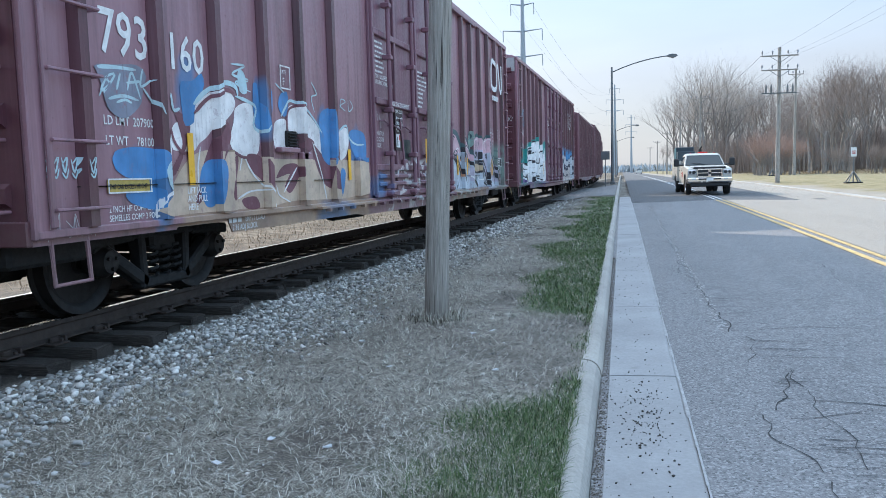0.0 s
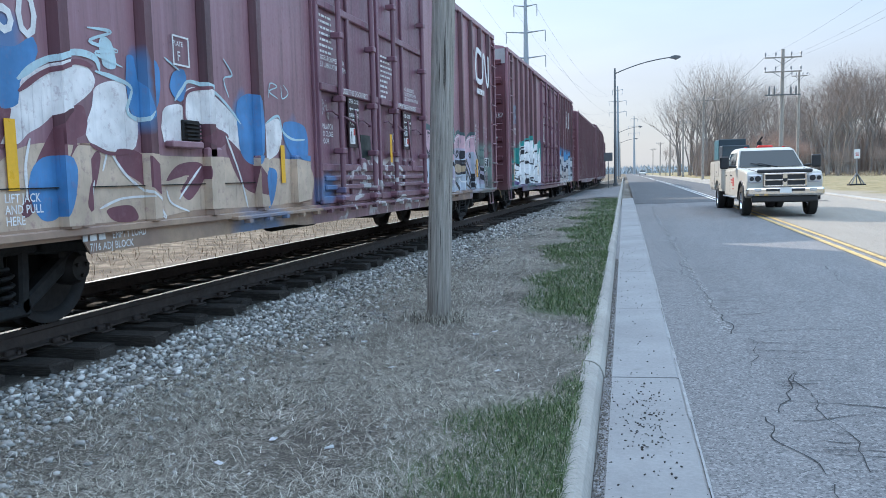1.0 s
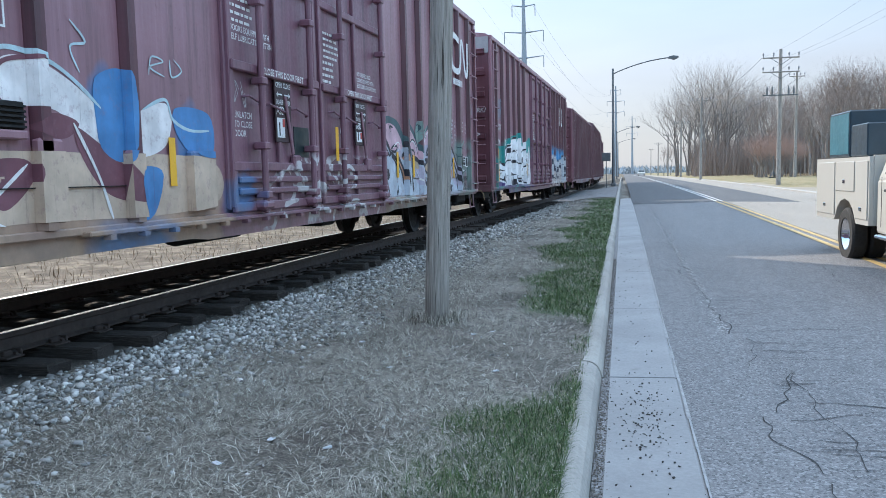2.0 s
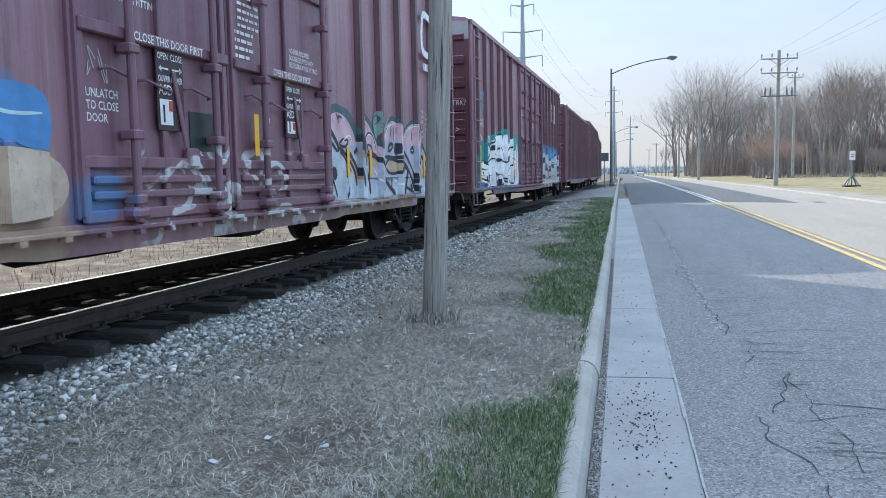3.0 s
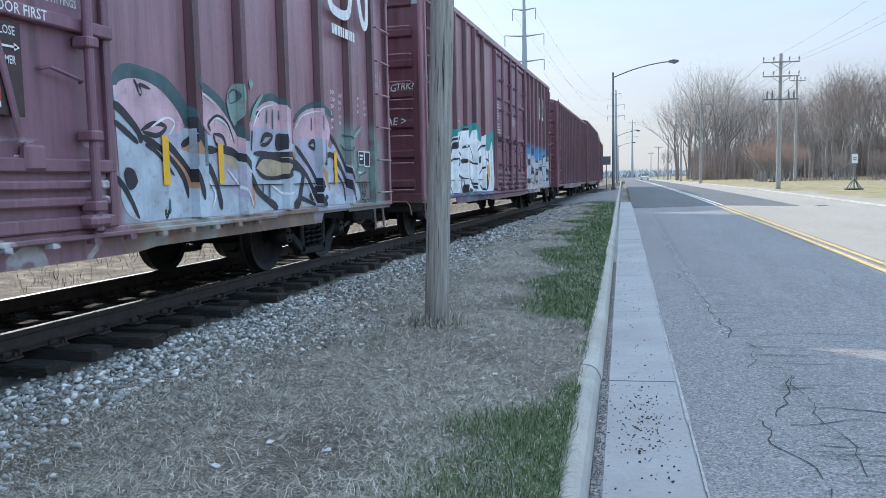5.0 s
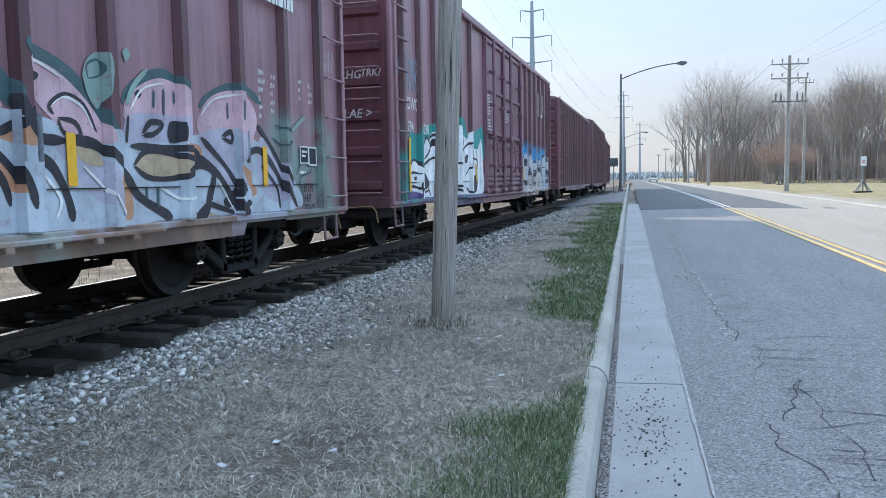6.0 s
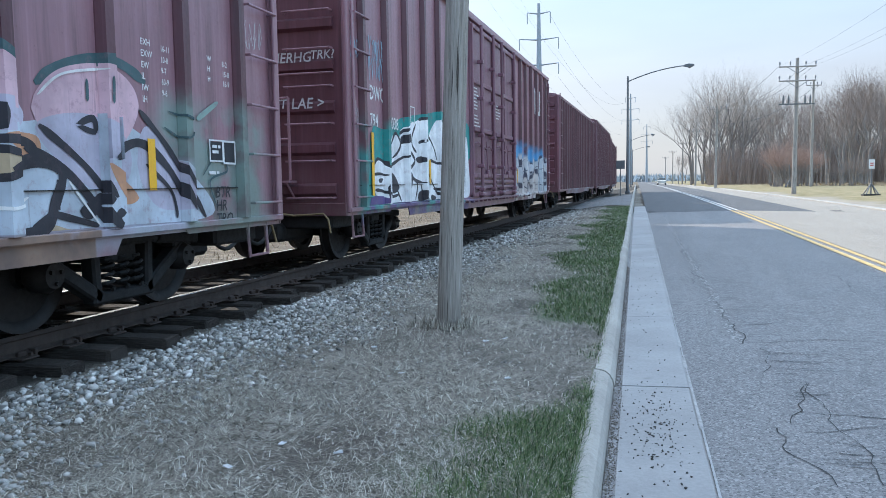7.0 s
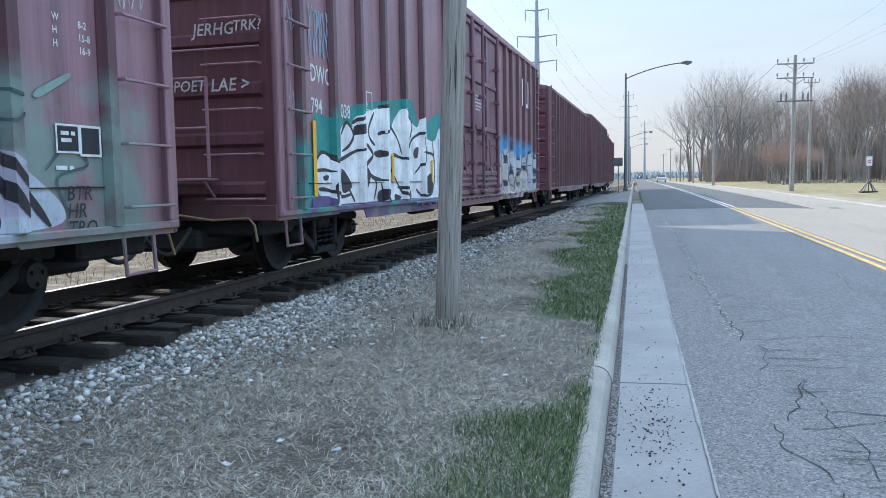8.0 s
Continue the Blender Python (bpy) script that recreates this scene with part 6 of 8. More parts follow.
    part("dark_sheet", Shape().box(HALF_W + 0.05, HALF_W + 0.06, -0.88, -0.46, 1.40, 1.76, 0.003), GLASS_DARK, car, "dark greenish square sheet on the door")
    ring = Shape().add([(HALF_W + 0.058, 0.66 + r * math.sin(k * 0.2618), 1.78 + r * math.cos(k * 0.2618)) for r in (0.075, 0.055) for k in range(24)], [(k, (k + 1) % 24, 24 + (k + 1) % 24, 24 + k) for k in range(24)])
    part("stencil_ring", ring, STENCIL, car)
    scrawl(car, -2.25, 1.92, 0.25, 0.22, SPRAY_WHITE, 21, 0.008, 0.056, 2)
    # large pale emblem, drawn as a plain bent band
    em = Shape()
    path = [Vector((0, a, b)) for a, b in smooth_path(((6.62, 4.05), (6.12, 4.10), (5.98, 3.80), (6.02, 3.46), (6.3, 3.38), (6.62, 3.42), (6.74, 3.62), (6.78, 3.98), (6.9, 4.06), (7.0, 3.9), (7.16, 3.48), (7.28, 3.38), (7.38, 3.5), (7.40, 4.1)), 8, False)]
    for k, (a, b) in enumerate(zip(path, path[1:])):
        nr = (b - a).cross(Vector((1, 0, 0))).normalized() * 0.065
        o, lift = (b - a).normalized() * 0.01, Vector((k * 0.00005, 0, 0))
        em.add([a - nr - o + lift, b - nr + o + lift, b + nr + o + lift, a + nr - o + lift], [(0, 1, 2, 3)])
    part("emblem", em, STENCIL, car, "large white emblem").matrix_basis = pose(HALF_W + POST_OUT + 0.004, 0.9, 0)
    bars(car, 6.95, 3.08, 1, 1.3, 0.13, x=0.09)
    stencil(car, "EXH\nEXW\nEW\nIL\nIW\nIH", 7.03, 2.30, 0.075, 0.9, gap=1.25)
    stencil(car, "16-11\n10-8\n9-7\n60-9\n9-6\n", 7.30, 2.28, 0.072, 0.78, gap=1.3)
    stencil(car, "W\nH\nH", 8.02, 2.30, 0.075, 0.9, gap=1.25)
    stencil(car, "8-2\n15-8\n16-9", 8.28, 2.28, 0.075, 0.9, gap=1.25)
    part("stencil_patch", Shape().box(HALF_W + 0.016, HALF_W + 0.019, 8.0, 8.21, 1.38, 1.55), SPRAY_BLACK, car)
    part("stencil_patch", Shape().box(HALF_W + 0.016, HALF_W + 0.019, 8.24, 8.43, 1.36, 1.55), SPRAY_BLACK, car)
    outline_box(car, 7.98, 8.22, 1.36, 1.57, 0.014)
    outline_box(car, 8.22, 8.45, 1.34, 1.57, 0.018)
    bars(car, 8.03, 1.49, 2, 0.14, 0.028, 0.05, x=0.021)
    bars(car, 7.98, 1.24, 1, 0.2, 0.03, x=0.009)
    stencil(car, "BTR\nHR\nTRO", 8.05, 1.02, 0.15, 1.0, SPRAY_BLACK, 0.022, 0.2, 0.85)
    scrawl(car, 8.7, 2.55, 0.4, 0.25, SPRAY_WHITE, 31, 0.006, loops=4)


def dress_car_b(car, mat):
    door_pair(car, DOOR_B)
    mural_white(car)
    ladder_set(car, mat, 9.38)
    stencil(car, "DWC", -8.47, 2.36, 0.30, 0.8)
    stencil(car, "794", -8.47, 1.98, 0.26, 0.85)
    stencil(car, "038", -7.58, 1.98, 0.26, 0.85, x=0.022)
    outline_box(car, -6.62, -6.38, 2.15, 2.42, 0.016)
    stencil(car, "F", -6.56, 2.20, 0.10, 0.9)
    for y, z0, z1 in ((-8.42, 0.95, 1.88), (-5.5, 1.12, 1.55), (-3.3, 1.1, 1.5), (3.3, 1.1, 1.5), (5.6, 1.1, 1.5)):
        sheet(car, y, z0, z1, x=0.02)
    scrawl(car, -8.5, 2.95, 0.6, 0.30, SPRAY_ICE, 41, 0.014)
    scrawl(car, -8.5, 2.66, 0.6, 0.30, SPRAY_ICE, 42, 0.014)
    scrawl(car, -9.25, 2.85, 0.45, 0.30, SPRAY_ICE, 43, 0.012)
    scrawl(car, -9.2, 2.0, 0.3, 0.3, SPRAY_WHITE, 45, 0.005, loops=4)
    bars(car, -2.3, 3.2, 7, 0.7, 0.03, 0.075, x=0.054)
    bars(car, 0.1, 3.0, 5, 0.6, 0.03, 0.075, x=0.054)
    bars(car, -2.3, 2.6, 4, 0.7, 0.03, 0.075, x=0.054)
    em = Shape().box(HALF_W + 0.054, HALF_W + 0.056, 6.9, 7.3, 3.3, 3.42).box(HALF_W + 0.054, HALF_W + 0.056, 7.2, 7.32, 3.3, 4.1).box(HALF_W + 0.054, HALF_W + 0.056, 6.2, 6.32, 3.3, 4.1)
    part("emblem", em, STENCIL, car, "large white emblem")
    # writing on the end that faces the road's start
    turn = pose(0, 0, 0, 0, 0, -90)
    for words, x, z, size, mt in (("TRK?", 1.0, 2.81, 0.165, SPRAY_WHITE), ("POET.", 0.22, 2.17, 0.175, SPRAY_WHITE), ("LAE >", 0.70, 2.16, 0.20, SPRAY_WHITE), ("JERHG", 0.50, 2.78, 0.19, SPRAY_WHITE)):
        ob = part("spray_writing", writing(words, size, mt, "spray_writing", 0.95, 0.15), mt, car, "hand-sprayed white lettering")
        ob.matrix_basis = Matrix.Translation((x, -9.38 - 0.078, z)) @ turn
    # pale top of the end with its number
    pl = Shape().box(-HALF_W + 0.05, HALF_W - 0.03, -9.398, -9.382, 4.36, 4.78)
    part("end_panel", pl, plain("pale_end_panel", (0.38, 0.36, 0.36), 0.6), car, "pale grey panel along the top of the end")
    ob = part("stencil", writing("794038", 0.22, BOARD, "stencil", 0.8), BOARD, car)
    ob.matrix_basis = Matrix.Translation((0.35, -9.402, 4.48)) @ turn


def build_train():
    cars = []
    lab = "weathered maroon boxcar covered in spray paint, rolling on the track"
    for k, (label, y, half, mat) in enumerate((
            (lab, 14.02 - 20.75, 9.38, CAR_PLAIN), (lab, 14.02, 9.38, CAR_A), (lab, 14.02 + 20.75, 9.38, CAR_B),
            ("dull maroon boxcar with dense side posts", 47.05 + 7.7, 7.7, CAR_C), ("brown boxcar further along the train", 64.4 + 7.7, 7.7, CAR_D), ("dark brown boxcar at the tail of the train", 81.8 + 7.7, 7.7, CAR_D))):
        if half > 9:
            car = build_boxcar(label, half, POSTS, 2.45, mat)
        else:
            car = build_boxcar(label, half, tuple(np.arange(-half + 0.7, half - 0.5, 0.82)), 1.5, mat, eave=4.52 if mat is CAR_C else (4.78 if y < 75 else 4.40), detail=0)
            ladder_set(car, mat, half)
        if mat is CAR_A:
            dress_car_a(car, mat)
        elif mat is CAR_B:
            dress_car_b(car, mat)
        elif half > 9:
            ladder_set(car, mat, half)
        cars.append((car, y, half))
    return cars


TRAIN = build_train()



# ---- the verge: ballast, grass, litter ----
def mat_stone():
    n = Nodes("limestone_ballast", 0.9, spec=0.3)
    c = n.colours(n.island(), (0.0, (0.06, 0.058, 0.055)), (0.35, (0.24, 0.235, 0.218)), (0.75, (0.48, 0.47, 0.44)), (1.0, (0.80, 0.78, 0.74)))
    c = n.mix(n.ramp(n.each(), 0.0, 1.0, 0.0, 0.3), c, (0.42, 0.40, 0.375))
    c = n.mix(n.ramp(n.noise(30, 5), 0.45, 0.7, 0, 0.4), c, (0.15, 0.14, 0.125))
    # stones turn darker from the sleeper ends inwards
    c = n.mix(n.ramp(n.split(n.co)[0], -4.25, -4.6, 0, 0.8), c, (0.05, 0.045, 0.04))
    n.bump(n.noise(80, 4), 0.4, 0.004)
    return n.done(c)


def mat_blades(name, *tones):
    n = Nodes(name, 0.8, spec=0.25)
    return n.done(n.colours(n.island(), *tones))


STONE = mat_stone()
DRY = mat_blades("dead_grass_blades", (0.0, (0.03, 0.026, 0.022)), (0.3, (0.13, 0.115, 0.092)), (0.65, (0.42, 0.39, 0.32)), (1.0, (0.82, 0.79, 0.70)))
GREEN = mat_blades("green_grass_blades", (0.0, (0.02, 0.034, 0.014)), (0.4, (0.06, 0.105, 0.036)), (0.75, (0.12, 0.18, 0.065)), (0.86, (0.17, 0.22, 0.09)), (1.0, (0.42, 0.39, 0.27)))


def heights(xs, ys):
    return np.array([ground_height(float(a), float(b)) for a, b in zip(xs, ys)])


def rubble(rng, n):
    """n rough stones about the origin, as vertices (n x 12 x 3) of icosahedra, and the faces of one."""
    g = (1 + 5 ** 0.5) / 2
    base = np.array([(-1, g, 0), (1, g, 0), (-1, -g, 0), (1, -g, 0), (0, -1, g), (0, 1, g), (0, -1, -g), (0, 1, -g), (g, 0, -1), (g, 0, 1), (-g, 0, -1), (-g, 0, 1)]) / 1.9
    faces = np.array([(0, 11, 5), (0, 5, 1), (0, 1, 7), (0, 7, 10), (0, 10, 11), (1, 5, 9), (5, 11, 4), (11, 10, 2), (10, 7, 6), (7, 1, 8), (3, 9, 4), (3, 4, 2), (3, 2, 6), (3, 6, 8), (3, 8, 9), (4, 9, 5), (2, 4, 11), (6, 2, 10), (8, 6, 7), (9, 8, 1)])
    v = base[None] * rng.uniform(0.34, 1.3, (n, 12, 1)) * rng.uniform(0.55, 1.25, (n, 1, 3))
    a = rng.uniform(0, 6.283, n)
    c, s = np.cos(a), np.sin(a)
    return np.stack([v[..., 0] * c[:, None] - v[..., 1] * s[:, None], v[..., 0] * s[:, None] + v[..., 1] * c[:, None], v[..., 2] * 0.75], -1), faces


def build_ballast():
    rng = np.random.default_rng(5)
    bed = thing("ballast", "loose grey limestone ballast spilling down beside the sleepers", "ballast", kind="structure")
    xs, ys = [], []
    for a, b, per in ((-3, 2.5, 120), (2.5, 9, 800), (9, 16, 380), (16, 30, 110), (30, 38, 40)):
        m = int((b - a) * 4.6 * per)
        x, y = rng.uniform(-7.2, -2.6, m), rng.uniform(a, b, m)
        edge = -3.25 + 0.35 * np.sin(y * 1.1) + 0.25 * np.sin(y * 2.7 + 1)
        keep = (rng.random(m) < np.where((x < -4.45) & (x > -6.85), 0.25, 1.0)) & (rng.random(m) < 1) & (rng.random(m) < np.clip(1.05 - np.clip((x - edge + 0.5) / 1.1, 0, 0.97), 0, 1))
        xs.append(x[keep]), ys.append(y[keep])
    x, y = np.concatenate(xs), np.concatenate(ys)
    size = rng.uniform(0.012, 0.037, len(x)) * (1 + 0.5 * (y > 16))
    size[x > -3.4] *= 0.8
    z = heights(x, y)
    z = z - 0.03 * np.clip((-4.15 - x) / 0.25, 0, 1) + rng.uniform(-0.3, 0.7, len(x)) * size
    v, f = rubble(rng, len(x))
    v = v * size[:, None, None] + np.stack([x, y, z], -1)[:, None]
    # the nearest stones one by one, the rest together
    near = np.argsort((x + 2.6) ** 2 * 0.6 + (y - 3.4) ** 2)[:300]
    rest = np.setdiff1d(np.arange(len(x)), near)
    for i in near:
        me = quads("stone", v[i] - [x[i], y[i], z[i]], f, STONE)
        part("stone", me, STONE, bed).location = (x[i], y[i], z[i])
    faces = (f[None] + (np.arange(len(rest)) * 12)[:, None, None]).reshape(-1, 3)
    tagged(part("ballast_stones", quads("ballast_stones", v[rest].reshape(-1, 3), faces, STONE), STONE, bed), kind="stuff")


def blades(rng, x, y, z, length, width, lean, up=0.0):
    """Bent grass blades, two triangles each, as one mesh's arrays."""
    n = len(x)
    a, tilt = rng.uniform(0, 6.283, n), rng.uniform(lean[0], lean[1], n)
    d = np.stack([np.cos(a) * np.sin(tilt), np.sin(a) * np.sin(tilt), np.cos(tilt)], -1)
    side = np.stack([-np.sin(a), np.cos(a), np.zeros(n)], -1) * width[:, None] / 2
    base = np.stack([x, y, z + up], -1)
    bend = rng.uniform(0.0, 0.35, n)[:, None] * length[:, None] * np.stack([np.cos(a), np.sin(a), -np.ones(n) * 0.5], -1)
    v = np.stack([base - side, base + side, base + d * length[:, None] * 0.6 + side * 0.7, base + d * length[:, None] * 0.6 - side * 0.7, base + d * length[:, None] + bend], 1)
    v[..., 2] = np.maximum(v[..., 2], (z - 0.004)[:, None])
    k = (np.arange(n) * 5)[:, None]
    f = np.concatenate([k + [[0, 1, 2]], k + [[0, 2, 3]], k + [[3, 2, 4]]], 0)
    return v.reshape(-1, 3), f


def build_grass():
    rng = np.random.default_rng(11)
    xs, ys = [], []
    for a, b, per in ((-1, 2.4, 1200), (2.4, 5, 16000), (5, 8, 10500), (8, 13, 5500), (13, 24, 1100), (24, 36, 260)):
        m = int((b - a) * 4.2 * per)
        x, y = rng.uniform(-4.5, -0.1, m), rng.uniform(a, b, m)
        u = x + BEAR * y
        patch = np.sin(x * 2.3 + 1.3 * np.sin(y * 0.9)) * np.sin(y * 1.7 + x) * 0.5 + 0.5
        keep = (u < -0.33) & (rng.random(m) < np.clip((x + 4.3) / 1.0, 0.03, 1) * (0.12 + 0.88 * patch * np.clip(0.6 + 0.7 * np.sin(x * 0.9 + 2.0) * np.sin(y * 0.55 + 0.6), 0.1, 1)))
        xs.append(x[keep]), ys.append(y[keep])
    x, y = np.concatenate(xs), np.concatenate(ys)
    far = 1 + np.clip((y - 6) / 8, 0, 2.5)
    v, f = blades(rng, x, y, heights(x, y), rng.uniform(0.02, 0.075, len(x)) * (1 + 0.15 * far), rng.uniform(0.0016, 0.0042, len(x)) * far, (0.95, 1.62), 0.006)
    tagged(new("dead_grass", quads("dead_grass", v, f, DRY)), "matted dead grass and straw over the dirt verge", "grass", kind="stuff")
    xs, ys = [], []
    for a, b, per in ((-1, 2.4, 1500), (2.4, 5.4, 21000), (5.4, 8, 9000), (8, 14, 7000), (14, 24, 2400), (24, 37, 700)):
        m = int((b - a) * 1.6 * per)
        u, y = rng.uniform(-1.9, -0.28, m), rng.uniform(a, b, m)
        wide = 0.60 + 0.24 * np.sin(y * 1.4 + 0.5) + 0.15 * np.sin(y * 3.1)
        wide = np.where((y > 5.3) & (y < 8.0), 0.10 + 0.08 * np.sin(y * 5), np.where(y < 5.3, 0.72 - 0.55 * np.clip((y - 4.3), 0, 1) + 0.1 * np.sin(y * 6), wide + 0.12)) + np.clip((y - 9) / 12, 0, 0.35)
        clump = 0.5 + 0.5 * np.sin(u * 9 + 2 * np.sin(y * 4)) * np.sin(y * 7 + u * 3)
        clump = 0.45 + 0.55 * clump
        keep = rng.random(m) < np.clip(((wide + 0.3) + u) / 0.35, 0, 1) * clump
        xs.append((u - BEAR * y)[keep]), ys.append(y[keep])
    x, y = np.concatenate(xs), np.concatenate(ys)
    far = 1 + np.clip((y - 6) / 8, 0, 2.5)
    v, f = blades(rng, x, y, heights(x, y), rng.uniform(0.03, 0.085, len(x)), rng.uniform(0.002, 0.0045, len(x)) * far, (0.3, 1.35))
    tagged(new("green_grass", quads("green_grass", v, f, GREEN)), "short green grass along the kerb", "grass", kind="stuff")
    # sunlit dry grass beyond the track and across the road
    x, y = rng.uniform(-16, -7.9, 14000), rng.uniform(3, 45, 14000)
    v, f = blades(rng, x, y, heights(x, y), rng.uniform(0.06, 0.22, len(x)), rng.uniform(0.006, 0.014, len(x)), (0.2, 1.4))
    straw = mat_blades("straw_blades", (0.0, (0.12, 0.092, 0.06)), (0.6, (0.26, 0.20, 0.13)), (1.0, (0.38, 0.30, 0.20)))
    tagged(new("straw_field", quads("straw_field", v, f, straw)), "sunlit straw-coloured grass beyond the track", "grass", kind="stuff")
    u, y = rng.uniform(14, 70, 36000), rng.uniform(60, 190, 36000)
    u, y = u[u + y * 0.25 > 46], y[u + y * 0.25 > 46]
    x = u - BEAR * y
    v, f = blades(rng, x, y, heights(x, y), rng.uniform(0.2, 0.6, len(x)) * np.clip((u + y * 0.2 - 25) / 25, 0.2, 1.5), rng.uniform(0.03, 0.07, len(x)), (0.7, 1.45))
    tagged(new("tall_dry_grass", quads("tall_dry_grass", v, f, straw)), "tall dry grass before the woods", "grass", kind="stuff")


def build_litter():
    rng = np.random.default_rng(3)
    dirt = plain("dark_grit", (0.05, 0.045, 0.04), 0.9, vary=0.5)
    n = 420
    y = np.concatenate([rng.normal(5.0, 0.55, 220), rng.uniform(2.6, 16, n - 220)])
    u = np.concatenate([rng.normal(0.12, 0.10, 220), rng.uniform(-0.11, 0.36, n - 220)])
    v, f = rubble(rng, n)
    size = rng.uniform(0.003, 0.010, n)
    at = np.array([on_road(a, b, 0.02) for a, b in zip(u, y)])
    at[:, 2] += size * 0.4
    v = v * size[:, None, None] + at[:, None]
    faces = (f[None] + (np.arange(n) * 12)[:, None, None]).reshape(-1, 3)
    tagged(new("gutter_grit", quads("gutter_grit", v.reshape(-1, 3), faces, dirt)), "dark grit scattered on the gutter", "grit", kind="stuff")
    # grit packed along the foot of the kerb
    n = 3000
    y, u = rng.uniform(2.6, 14, n), -0.158 + np.abs(rng.normal(0, 0.04, n))
    v, f = rubble(rng, n)
    size = rng.uniform(0.003, 0.008, n)
    at = np.array([on_road(a, b, 0.008) for a, b in zip(u, y)])
    v = v * size[:, None, None] + at[:, None]
    faces = (f[None] + (np.arange(n) * 12)[:, None, None]).reshape(-1, 3)
    tagged(new("kerb_grit", quads("kerb_grit", v.reshape(-1, 3), faces, plain("grey_grit", (0.17, 0.15, 0.13), 0.95, vary=0.6, scale=60))), "sandy grit packed along the kerb", "grit", kind="stuff")
    n = 6000
    x, y = -4.2 + 3.4 * rng.random(n) ** 1.6, 2.5 + 16 * rng.random(n) ** 1.5
    keep = x + BEAR * y < -0.4
    x, y = x[keep], y[keep]
    v, f = rubble(rng, len(x))
    size = rng.uniform(0.003, 0.012, len(x)) * np.where(rng.random(len(x)) < 0.06, 1.9, 1)
    v = v * size[:, None, None] + np.stack([x, y, heights(x, y) + 0.004], -1)[:, None]
    faces = (f[None] + (np.arange(len(x)) * 12)[:, None, None]).reshape(-1, 3)
    tagged(new("loose_gravel", quads("loose_gravel", v.reshape(-1, 3), faces, STONE)), "loose gravel strewn over the dirt verge", "gravel", kind="stuff")
    scrap = plain("pale_scrap", (0.6, 0.62, 0.64), 0.6)
    for k in range(9):
        x, y = rng.uniform(-3.2, -1.0), rng.uniform(3.2, 8)
        s = Shape().box(-0.025, 0.025, -0.015, 0.015, 0, 0.004)
        s.v = [(a, b, c + rng.uniform(0, 0.012)) for a, b, c in s.v]
        ob = thing("paper_scrap", "small pale scrap lying in dead grass", "litter", pose(x, y, ground_height(x, y) + 0.008, 0, 0, rng.uniform(0, 360)), "scraps on the verge", shape=s, material=scrap)


build_ballast()
build_grass()
build_litter()


# ---- poles, lamp, signs, wires ----
def mat_pole():
    n = Nodes("weathered_pole_wood", 0.9, spec=0.2)
    grain = n.noise(5, 8, 0.75, stretch=(9, 9, 0.35))
    split = n.noise(11, 3, 0.6, stretch=(6, 6, 0.12))
    c = n.colours(grain, (0.28, (0.13, 0.115, 0.10)), (0.5, (0.33, 0.30, 0.265)), (0.75, (0.54, 0.505, 0.455)))
    c = n.mix(n.ramp(split, 0.60, 0.66), c, (0.05, 0.042, 0.036))
    c = n.mix(n.ramp(n.split(n.co)[2], 0.5, 0.0, 0, 0.45), c, (0.15, 0.125, 0.10))
    n.bump(n.math("ADD", grain, n.math("MULTIPLY", split, -0.6)), 0.8, 0.015)
    return n.done(c)


POLE_WOOD = mat_pole()
# pylon steel made paler and bluer, distance haze painted into it
HAZE_PAINT = plain("grey_steel_painted_haze", (0.34, 0.37, 0.40), 0.6, 0.2, 0.15)
STEEL = plain("grey_painted_steel", (0.16, 0.165, 0.17), 0.55, 0.4, 0.25)
PORCELAIN = plain("grey_porcelain", (0.25, 0.25, 0.26), 0.3)
WIRE = plain("wire", (0.16, 0.17, 0.18), 0.6, 0.3)
SIGN_WHITE = plain("white_sign_sheet", (0.7, 0.7, 0.68), 0.45, vary=0.1)


def round_pole(r0, r1, h, rough=0.006, n=20, seed=1):
    rnd, s = random.Random(seed), Shape()
    ring = [1 + rnd.uniform(-0.03, 0.03) for _ in range(n)]
    levels = 14
    vs = [((r0 + (r1 - r0) * k / levels) * ring[i] * math.cos(6.2832 * i / n), (r0 + (r1 - r0) * k / levels) * ring[i] * math.sin(6.2832 * i / n), h * k / levels) for k in range(levels + 1) for i in range(n)]
    fs = [(k * n + i, k * n + (i + 1) % n, (k + 1) * n + (i + 1) % n, (k + 1) * n + i) for k in range(levels) for i in range(n)] + [tuple(range(levels * n, levels * n + n))]
    return s.add(vs, fs)


def build_near_pole():
    x, y = -2.10, 7.60
    z = ground_height(x, y)
    p = thing("utility_pole", "weathered grey wooden utility pole, split along its grain, in dead grass", "utility pole", pose(x, y, z - 0.05, 0, 2.4, 0))
    part("pole", round_pole(0.118, 0.095, 9.5), POLE_WOOD, p, smooth=True)
    rng = np.random.default_rng(6)
    a, r = rng.uniform(0, 6.283, 900), np.abs(rng.normal(0, 0.10, 900)) + 0.115
    xs, ys = x + r * np.cos(a), y + r * np.sin(a)
    v, f = blades(rng, xs, ys, heights(xs, ys), rng.uniform(0.05, 0.16, 900), rng.uniform(0.003, 0.006, 900), (0.1, 0.9))
    tagged(new("grass_tuft", quads("grass_tuft", v, f, DRY)), "tuft of dead grass round the pole's foot", "grass", kind="stuff")


